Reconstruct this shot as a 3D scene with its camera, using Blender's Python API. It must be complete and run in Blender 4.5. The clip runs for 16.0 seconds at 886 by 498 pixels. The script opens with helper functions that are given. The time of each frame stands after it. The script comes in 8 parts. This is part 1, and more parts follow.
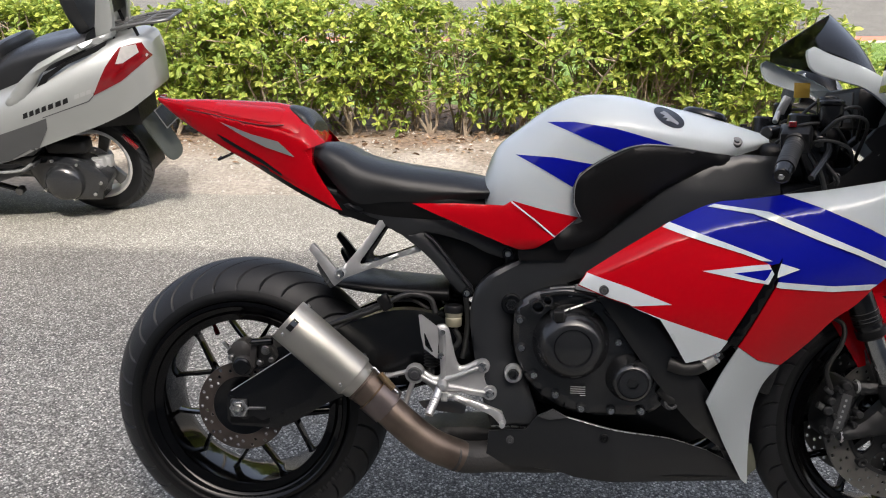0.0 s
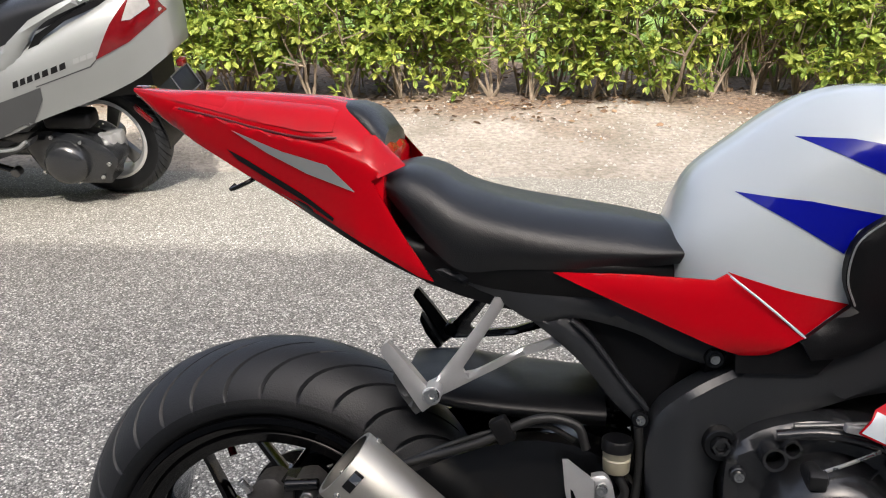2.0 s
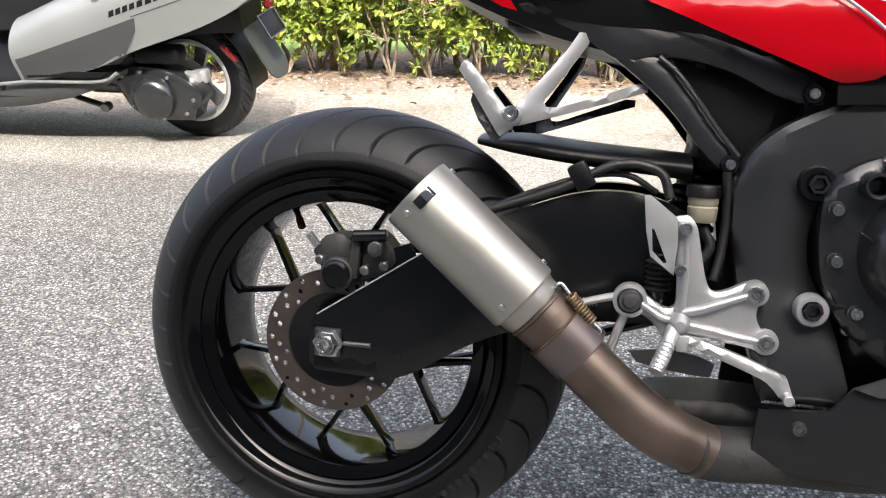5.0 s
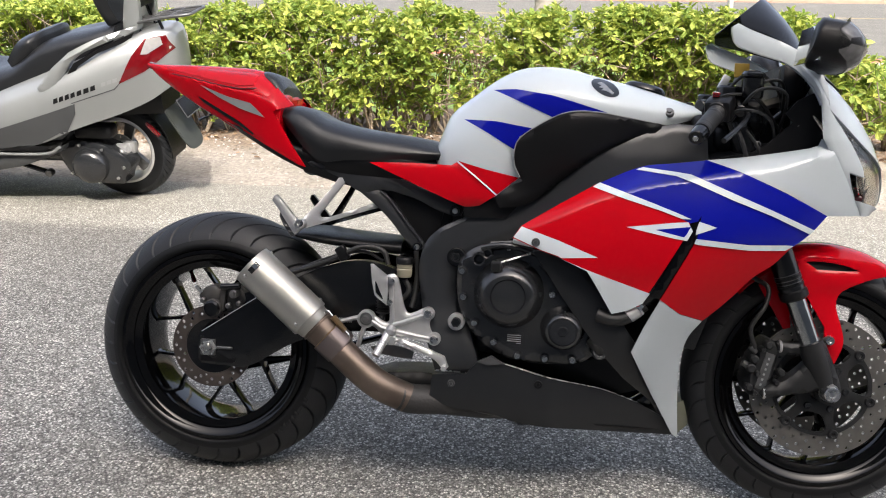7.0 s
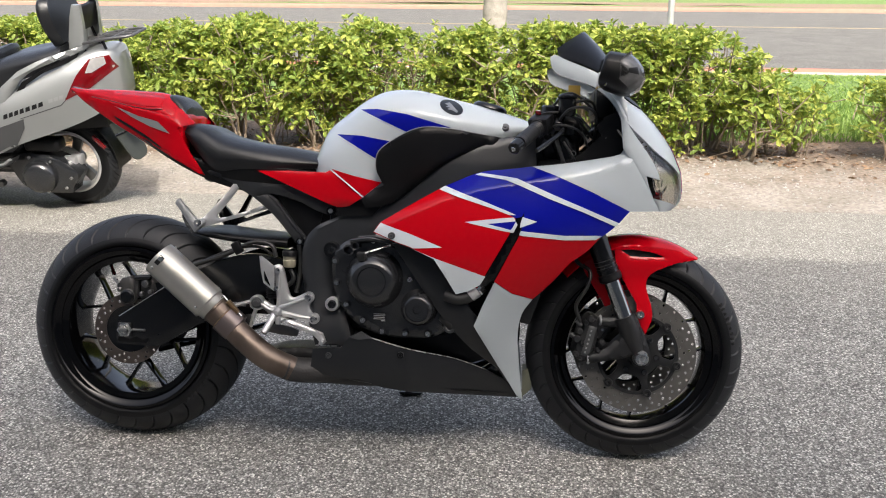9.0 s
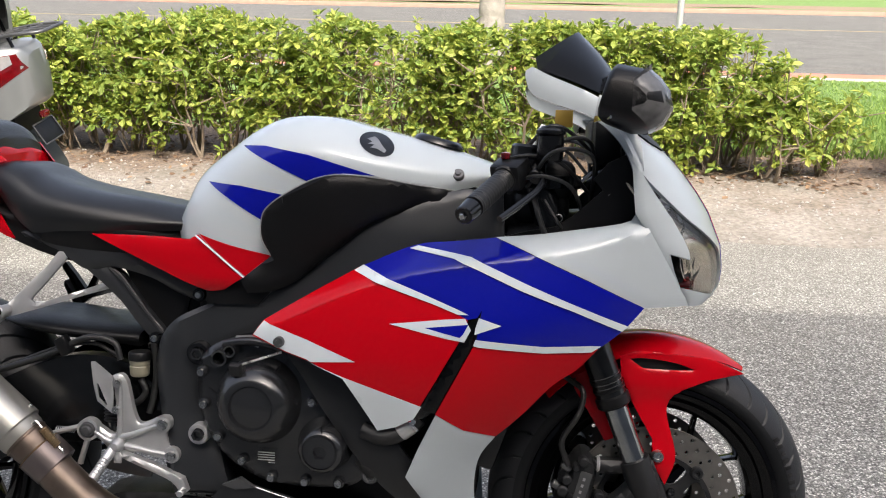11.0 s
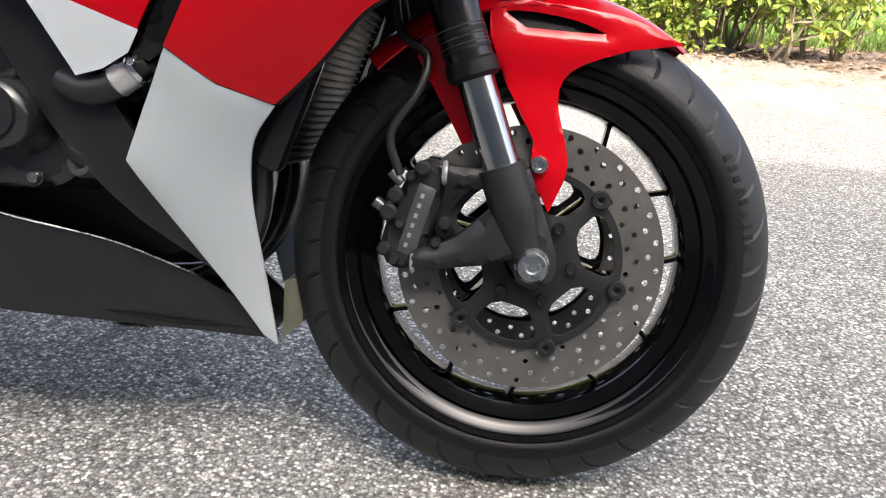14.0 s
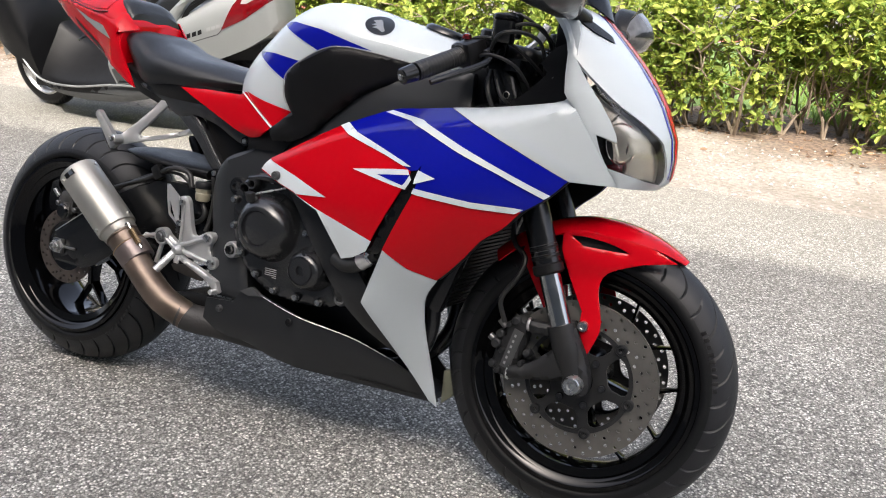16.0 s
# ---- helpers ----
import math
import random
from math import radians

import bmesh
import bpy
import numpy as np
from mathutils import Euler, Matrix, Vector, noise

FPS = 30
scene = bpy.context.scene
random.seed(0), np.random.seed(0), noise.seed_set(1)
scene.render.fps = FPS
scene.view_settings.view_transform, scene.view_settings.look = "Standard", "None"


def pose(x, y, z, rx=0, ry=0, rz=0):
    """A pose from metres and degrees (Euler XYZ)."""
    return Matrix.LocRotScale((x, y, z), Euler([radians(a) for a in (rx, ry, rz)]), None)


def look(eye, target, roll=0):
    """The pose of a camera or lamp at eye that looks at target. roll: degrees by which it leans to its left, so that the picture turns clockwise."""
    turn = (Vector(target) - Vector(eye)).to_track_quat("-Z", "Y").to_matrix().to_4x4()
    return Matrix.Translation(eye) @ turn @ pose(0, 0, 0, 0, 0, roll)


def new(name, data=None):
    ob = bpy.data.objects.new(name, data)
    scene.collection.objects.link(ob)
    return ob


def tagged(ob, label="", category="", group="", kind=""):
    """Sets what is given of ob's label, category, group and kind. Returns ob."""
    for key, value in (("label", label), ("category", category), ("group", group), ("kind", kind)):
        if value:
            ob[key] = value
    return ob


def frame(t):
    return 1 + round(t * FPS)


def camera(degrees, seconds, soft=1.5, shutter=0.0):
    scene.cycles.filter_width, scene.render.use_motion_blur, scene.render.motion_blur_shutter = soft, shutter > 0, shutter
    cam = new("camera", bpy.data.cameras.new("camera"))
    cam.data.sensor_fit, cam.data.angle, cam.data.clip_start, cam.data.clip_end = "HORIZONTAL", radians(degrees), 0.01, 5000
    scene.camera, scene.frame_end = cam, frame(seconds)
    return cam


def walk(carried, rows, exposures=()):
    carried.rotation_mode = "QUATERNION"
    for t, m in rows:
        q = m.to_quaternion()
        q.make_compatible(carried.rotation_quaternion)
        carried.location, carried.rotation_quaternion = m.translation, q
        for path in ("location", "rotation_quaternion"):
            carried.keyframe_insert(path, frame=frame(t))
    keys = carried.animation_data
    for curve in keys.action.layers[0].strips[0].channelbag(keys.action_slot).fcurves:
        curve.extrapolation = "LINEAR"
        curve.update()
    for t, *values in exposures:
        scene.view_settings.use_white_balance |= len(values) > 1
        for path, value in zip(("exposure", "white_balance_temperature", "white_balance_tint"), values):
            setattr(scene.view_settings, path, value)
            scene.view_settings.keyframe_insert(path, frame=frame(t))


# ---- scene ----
cam = camera(55.5, 16.0, soft=1.1)
PATH = [
    (0, (0.567, -1.618, 1.267), (0.421, 0.261, 0.597), -0.5),
    (0.5, (0.494, -1.438, 1.266), (0.31, 0.427, 0.569), -0.8),
    (1, (0.479, -1.235, 1.259), (0.265, 0.612, 0.521), -1.3),
    (1.5, (0.441, -1.06, 1.241), (0.221, 0.782, 0.493), -1.7),
    (2, (0.359, -0.904, 1.202), (0.13, 0.925, 0.425), -1.1),
    (2.5, (0.32, -0.819, 1.125), (0.057, 0.986, 0.305), -1.2),
    (3, (0.281, -0.831, 1.03), (-0.012, 0.948, 0.165), -1.8),
    (3.2, (0.275, -0.861, 0.978), (-0.043, 0.932, 0.153), -1.5),
    (5.3, (0.4, -1.073, 0.839), (0.006, 0.763, 0.152), 0.0),
    (5.5, (0.431, -1.135, 0.898), (0.053, 0.706, 0.213), 0.2),
    (6, (0.535, -1.362, 1.021), (0.201, 0.498, 0.366), 0.3),
    (6.5, (0.672, -1.572, 1.113), (0.385, 0.302, 0.477), 0.4),
    (7, (0.781, -1.783, 1.183), (0.537, 0.101, 0.557), 0.5),
    (7.5, (0.824, -2.024, 1.239), (0.6, -0.134, 0.622), 0.5),
    (8, (0.897, -2.19, 1.28), (0.687, -0.297, 0.668), 0.5),
    (8.5, (1.034, -2.231, 1.28), (0.84, -0.337, 0.668), 0.4),
    (9, (1.081, -2.109, 1.261), (0.898, -0.212, 0.654), 0.4),
    (9.5, (1.076, -1.905, 1.26), (0.9, -0.009, 0.648), 0.3),
    (10, (1.13, -1.687, 1.248), (0.947, 0.207, 0.632), 0.4),
    (10.2, (1.151, -1.616, 1.24), (0.959, 0.28, 0.633), 0.4),
    (12.3, (1.141, -1.0, 1.087), (0.959, 0.889, 0.456), 2.3),
    (12.5, (1.173, -0.972, 1.026), (0.972, 0.908, 0.376), 2.0),
    (13, (1.248, -0.943, 0.877), (1.083, 0.927, 0.188), 2.6),
    (13.5, (1.331, -0.932, 0.753), (1.176, 0.935, 0.053), 3.2),
    (14, (1.398, -0.931, 0.679), (1.202, 0.92, -0.054), 3.8),
    (14.5, (1.435, -0.978, 0.691), (1.142, 0.854, -0.054), 3.8),
    (15, (1.501, -1.161, 0.861), (1.075, 0.642, 0.108), 3.6),
    (15.5, (1.629, -1.316, 1.01), (1.006, 0.44, 0.282), 2.9),
    (16, (1.813, -1.455, 1.103), (0.978, 0.233, 0.43), 2.2),
]
EXPOSURES = [(t, e, 6600, 10) for t, e in ((0, 1.8), (2, 1.9), (3, 2.05), (5.4, 2.47), (6, 2.38), (6.5, 2.24), (7.2, 2.0), (8, 1.86), (10, 1.88), (12.4, 1.98), (13.2, 2.29), (14, 2.63), (14.6, 2.63), (15.2, 2.42), (16, 2.2))]
walk(cam, [(t, look(eye, target, roll)) for t, eye, target, roll in PATH], exposures=EXPOSURES)

# ---- world, sun, exposure ----
from mathutils.bvhtree import BVHTree
from mathutils.geometry import delaunay_2d_cdt

SUN_FROM = Vector((0.30, -0.90, 0.95)).normalized()
world = bpy.data.worlds.new("sky")
scene.world = world
world.use_nodes = True
wn = world.node_tree
sky = wn.nodes.new("ShaderNodeTexSky")
sky.sky_type, sky.sun_disc = "NISHITA", False
sky.sun_elevation = math.asin(SUN_FROM.z)
sky.sun_rotation = math.atan2(SUN_FROM.x, SUN_FROM.y)
sky.air_density, sky.dust_density, sky.ozone_density = 0.6, 7.0, 0.4
haze = wn.nodes.new("ShaderNodeHueSaturation")
haze.inputs["Saturation"].default_value = 0.7
wn.links.new(sky.outputs[0], haze.inputs["Color"])
wn.links.new(haze.outputs["Color"], wn.nodes["Background"].inputs[0])
wn.nodes["Background"].inputs[1].default_value = 0.15
sun = new("sun", bpy.data.lights.new("sun", "SUN"))
sun.data.energy, sun.data.angle, sun.data.color = 1.55, radians(0.53), (1.0, 0.965, 0.90)
sun.matrix_world = look(SUN_FROM * 20, (0, 0, 0))

# ---- helpers ----


def part(name, bm, material, parent=None, label="", smooth=True, m=None):
    """Links a bmesh as one mesh object under a thing or under a part."""
    me = bpy.data.meshes.new(name)
    bm.to_mesh(me)
    bm.free()
    return mesh_part(name, me, material, parent, label, smooth, m)


def mesh_part(name, me, material, parent=None, label="", smooth=True, m=None):
    if material:
        for one in (material if isinstance(material, (list, tuple)) else [material]):
            me.materials.append(one)
    if smooth:
        me.shade_smooth()
        me.set_sharp_from_angle(angle=radians(38))
    ob = new(name, me)
    if parent:
        ob.parent = parent
    if m is not None:
        ob.matrix_basis = m
    if label:
        ob["label"] = label
    return ob


def raw(name, verts, faces, material, parent=None, label="", smooth=True):
    me = bpy.data.meshes.new(name)
    me.from_pydata([tuple(v) for v in verts], [], faces)
    me.update()
    return mesh_part(name, me, material, parent, label, smooth)


def thing(name, label, category, group="", m=None):
    ob = new(name)
    if m is not None:
        ob.matrix_basis = m
    return tagged(ob, label, category, group)


def box(size, at=(0, 0, 0), bevel=0.0, seg=2):
    bm = bmesh.new()
    bmesh.ops.create_cube(bm, size=1.0)
    bmesh.ops.scale(bm, vec=size, verts=bm.verts)
    if bevel:
        bmesh.ops.bevel(bm, geom=list(bm.edges), offset=bevel, segments=seg, affect="EDGES", profile=0.5)
    bmesh.ops.translate(bm, vec=at, verts=bm.verts)
    return bm


def turned(profile, axis="Y", n=32, at=(0, 0, 0), angle=360.0):
    """A body of revolution: profile of (radius, along) round an axis."""
    bm = bmesh.new()
    steps = n if angle >= 360 else n + 1
    rings = []
    for i in range(steps):
        a = radians(angle) * i / n
        ring = []
        for r, h in profile:
            u, v = r * math.cos(a), r * math.sin(a)
            p = (u, h, v) if axis == "Y" else (u, v, h) if axis == "Z" else (h, u, v)
            ring.append(bm.verts.new(Vector(p) + Vector(at)))
        rings.append(ring)
    for i in range(n if angle >= 360 else n):
        a, b = rings[i], rings[(i + 1) % len(rings)]
        for j in range(len(profile) - 1):
            bm.faces.new((a[j], a[j + 1], b[j + 1], b[j]))
    bmesh.ops.remove_doubles(bm, verts=bm.verts, dist=1e-6)
    bmesh.ops.recalc_face_normals(bm, faces=bm.faces)
    return bm


def rod(a, b, r1, r2=None, n=16, bevel=0.0):
    """A round bar from a to b, with closed and slightly rounded ends."""
    a, b = Vector(a), Vector(b)
    r2 = r1 if r2 is None else r2
    e = bevel or min(r1, r2) * 0.15
    length = (b - a).length
    bm = turned([(0, 0), (max(r1 - e, 1e-4), 0), (r1, e), (r2, length - e), (max(r2 - e, 1e-4), length), (0, length)], "Z", n)
    bmesh.ops.transform(bm, matrix=Matrix.Translation(a) @ (b - a).to_track_quat("Z", "Y").to_matrix().to_4x4(), verts=bm.verts)
    return bm


def spline(points, per=8):
    """A smooth line through points (Catmull-Rom)."""
    p = [Vector(q) for q in points]
    p = [2 * p[0] - p[1]] + p + [2 * p[-1] - p[-2]]
    out = []
    for i in range(1, len(p) - 2):
        a, b, c, d = p[i - 1:i + 3]
        for k in range(per):
            t = k / per
            out.append(0.5 * (2 * b + (c - a) * t + (2 * a - 5 * b + 4 * c - d) * t * t + (3 * b - a - 3 * c + d) * t ** 3))
    out.append(p[-2])
    return out


def tube(points, radius, n=12, per=8, closed=True):
    """A pipe along a smooth line; radius is a number or a function of 0..1."""
    line = spline(points, per)
    bm = bmesh.new()
    rings = []
    side = None
    for i, p in enumerate(line):
        way = (line[min(i + 1, len(line) - 1)] - line[max(i - 1, 0)]).normalized()
        if side is None:
            side = way.orthogonal().normalized()
        side = (side - way * side.dot(way)).normalized()
        up = way.cross(side)
        r = radius(i / (len(line) - 1)) if callable(radius) else radius
        rings.append([bm.verts.new(p + (side * math.cos(2 * math.pi * k / n) + up * math.sin(2 * math.pi * k / n)) * r) for k in range(n)])
    for a, b in zip(rings, rings[1:]):
        for k in range(n):
            bm.faces.new((a[k], a[(k + 1) % n], b[(k + 1) % n], b[k]))
    if closed:
        bm.faces.new(rings[0][::-1])
        bm.faces.new(rings[-1])
    bmesh.ops.recalc_face_normals(bm, faces=bm.faces)
    return bm


def joined(*bms):
    """One bmesh out of several."""
    out = bmesh.new()
    for bm in bms:
        me = bpy.data.meshes.new("joining")
        bm.to_mesh(me)
        bm.free()
        out.from_mesh(me)
        bpy.data.meshes.remove(me)
    return out


def mirrored(bm):
    """The same shape on the other side of the plane y = 0."""
    out = bm.copy()
    bmesh.ops.scale(out, vec=(1, -1, 1), verts=out.verts)
    bmesh.ops.reverse_faces(out, faces=out.faces)
    return out


def moved(bm, m):
    bmesh.ops.transform(bm, matrix=m, verts=bm.verts)
    return bm


def surface_by(points):
    """A smooth function of two coordinates through a few (u, v, value) control points (thin plate)."""
    p = np.array(points, float)
    n = len(p)

    def kernel(d2):
        return np.where(d2 > 1e-12, 0.5 * d2 * np.log(np.maximum(d2, 1e-12)), 0.0)

    d2 = ((p[:, None, :2] - p[None, :, :2]) ** 2).sum(-1)
    a = np.zeros((n + 3, n + 3))
    a[:n, :n] = kernel(d2) + np.eye(n) * 1e-5
    a[:n, n], a[:n, n + 1:] = 1, p[:, :2]
    a[n, :n], a[n + 1:, :n] = 1, p[:, :2].T
    w = np.linalg.solve(a, np.r_[p[:, 2], 0, 0, 0])

    def value(u, v):
        k = kernel((p[:, 0] - u) ** 2 + (p[:, 1] - v) ** 2)
        return float(k @ w[:n] + w[n] + w[n + 1] * u + w[n + 2] * v)

    return value


def outline(points, step=0.010):
    """A closed outline: corners (x, z) stay sharp, (x, z, 1) are passed smoothly. Sampled at even steps."""
    n = len(points)
    out = []
    for i in range(n):
        a, b = points[i], points[(i + 1) % n]
        pa, pb = Vector(a[:2]), Vector(b[:2])
        before = Vector(points[i - 1][:2]) if len(a) > 2 else 2 * pa - pb
        after = Vector(points[(i + 2) % n][:2]) if len(b) > 2 else 2 * pb - pa
        k = max(1, int((pb - pa).length / step))
        for j in range(k):
            t = j / k
            out.append(0.5 * (2 * pa + (pb - before) * t + (2 * before - 5 * pa + 4 * pb - after) * t * t + (3 * pa - before - 3 * pb + after) * t ** 3))
    return out


def panel(points, lat, thick=0.004, step=0.010, grid=0.014, holes=(), lift=0.0, edge=0.0, flat=False):
    """A moulded sheet: an outline in x and z, laid on the side at lat(x, z) (negative: the right side), with thickness and a turned-in edge."""
    fn = lat if callable(lat) else (lambda x, z: lat)
    rim = outline(points, step)
    loops = [rim] + [outline(h, step * 0.7) for h in holes]
    for loop in loops:
        if sum(a.x * b.y - b.x * a.y for a, b in zip(loop, loop[1:] + loop[:1])) < 0:
            loop.reverse()
    pts, faces_in, edges = [], [], []
    for loop in loops:
        base = len(pts)
        pts += loop
        faces_in.append(list(range(base, base + len(loop))))
    xs, zs = [p.x for p in rim], [p.y for p in rim]
    if not flat:
        edge_pts = np.array([(p.x, p.y) for p in pts])
        for i, x in enumerate(np.arange(min(xs), max(xs), grid)):
            for z in np.arange(min(zs) + (i % 2) * grid / 2, max(zs), grid):
                if ((edge_pts - (x, z)) ** 2).sum(1).min() > (grid * 0.55) ** 2:
                    pts.append(Vector((x, z)))
    vs, _, fs, _, _, of = delaunay_2d_cdt(pts, [], faces_in, 1, 1e-6)
    fs = [f for f, o in zip(fs, of) if all(k == 0 for k in o)]
    bm = bmesh.new()
    front = [bm.verts.new((v.x, fn(v.x, v.y) - lift, v.y)) for v in vs]
    for f in fs:
        bm.faces.new([front[i] for i in f])
    bm.normal_update()
    up = sum(f.normal.y * f.calc_area() for f in bm.faces)
    if up > 0:
        bmesh.ops.reverse_faces(bm, faces=bm.faces)
    bm.normal_update()
    if thick:
        bounds = [e for e in bm.edges if len(e.link_faces) == 1]
        offset = {v: v.co - v.normal * thick for e in bounds for v in e.verts}
        if edge:
            for v in {v for e in bounds for v in e.verts}:
                v.co.y += edge
            offset = {v: v.co + Vector((0, thick, 0)) for e in bounds for v in e.verts}
        got = bmesh.ops.extrude_edge_only(bm, edges=bounds)
        fresh = [g for g in got["geom"] if isinstance(g, bmesh.types.BMVert)]
        kd = {tuple(round(c, 6) for c in v.co): o for v, o in offset.items()}
        for v in fresh:
            v.co = kd[tuple(round(c, 6) for c in v.co)]
        bmesh.ops.recalc_face_normals(bm, faces=bm.faces)
        if sum(f.normal.y * f.calc_area() for f in bm.faces if abs(f.normal.y) > 0.5) > 0:
            bmesh.ops.reverse_faces(bm, faces=bm.faces)
    return bm


def cast_on(bm, miss=0.0, side=-1):
    """The right-hand (or left-hand) surface of a shape as a function of x and z."""
    tree = BVHTree.FromBMesh(bm)

    def lat(x, z):
        hit = tree.ray_cast(Vector((x, side * 2.0, z)), Vector((0, -side, 0)))[0]
        if hit is None:
            near = tree.find_nearest(Vector((x, side * 0.3, z)))[0]
            return near.y
        return hit.y

    return lat


def loft(stations, per=3, n=10, cap=True, close_bottom=True):
    """A body along x, alike on both sides. stations: (x, [(half width, z), ...]) from the top middle down the side; all of one count."""
    xs = [s[0] for s in stations]
    count = len(stations[0][1])
    lines = [spline([(x, *sec[k]) for x, sec in stations], per) for k in range(count)]
    bm = bmesh.new()
    rings = []
    for i in range(len(lines[0])):
        half = spline([(l[i].x, -max(l[i].y, 0.0), l[i].z) for l in lines], n)
        right = [Vector((p.x, min(p.y, 0.0), p.z)) for p in half]
        left = [Vector((p.x, -p.y, p.z)) for p in right[::-1]]
        if right[-1].y > -1e-5:
            left = left[1:]
        if right[0].y > -1e-5:
            left = left[:-1]
        rings.append([bm.verts.new(p) for p in right + left])
    m = len(rings[0])
    for a, b in zip(rings, rings[1:]):
        for k in range(m):
            if not close_bottom and k == (m // 2):
                continue
            bm.faces.new((a[k], a[(k + 1) % m], b[(k + 1) % m], b[k]))
    if cap:
        bm.faces.new(rings[0])
        bm.faces.new(rings[-1][::-1])
    bmesh.ops.remove_doubles(bm, verts=bm.verts, dist=1e-5)
    bmesh.ops.recalc_face_normals(bm, faces=bm.faces)
    return bm

# ---- materials ----


def nodes_of(name):
    mat = bpy.data.materials.new(name)
    mat.use_nodes = True
    nt = mat.node_tree
    return mat, nt, nt.nodes["Principled BSDF"]


def plain(name, colour, rough=0.5, metal=0.0, coat=0.0, vary=0.15, scale=18.0, bump=0.0, bump_scale=200.0, rough_vary=0.12, spec=None, coat_rough=0.05):
    """A surface with broad and fine variation, in metres."""
    mat, nt, p = nodes_of(name)
    tc = nt.nodes.new("ShaderNodeTexCoord")
    broad, fine = nt.nodes.new("ShaderNodeTexNoise"), nt.nodes.new("ShaderNodeTexNoise")
    broad.inputs["Scale"].default_value, broad.inputs["Detail"].default_value = scale, 5
    fine.inputs["Scale"].default_value, fine.inputs["Detail"].default_value = bump_scale, 3
    for n in (broad, fine):
        nt.links.new(tc.outputs["Object"], n.inputs["Vector"])
    mix = nt.nodes.new("ShaderNodeMix")
    mix.data_type, mix.blend_type = "RGBA", "MIX"
    mix.inputs["A"].default_value = (*[c * (1 - vary) for c in colour], 1)
    mix.inputs["B"].default_value = (*[min(1, c * (1 + vary)) for c in colour], 1)
    nt.links.new(broad.outputs["Fac"], mix.inputs["Factor"])
    nt.links.new(mix.outputs["Result"], p.inputs["Base Color"])
    mr = nt.nodes.new("ShaderNodeMapRange")
    mr.inputs["To Min"].default_value, mr.inputs["To Max"].default_value = max(0.02, rough - rough_vary), min(1, rough + rough_vary)
    nt.links.new(broad.outputs["Fac"], mr.inputs["Value"])
    nt.links.new(mr.outputs["Result"], p.inputs["Roughness"])
    p.inputs["Metallic"].default_value = metal
    p.inputs["Coat Weight"].default_value = coat
    p.inputs["Coat Roughness"].default_value = coat_rough
    if spec is not None:
        p.inputs["Specular IOR Level"].default_value = spec
    if bump:
        b = nt.nodes.new("ShaderNodeBump")
        b.inputs["Strength"].default_value, b.inputs["Distance"].default_value = 1.0, bump
        nt.links.new(fine.outputs["Fac"], b.inputs["Height"])
        nt.links.new(b.outputs["Normal"], p.inputs["Normal"])
    return mat


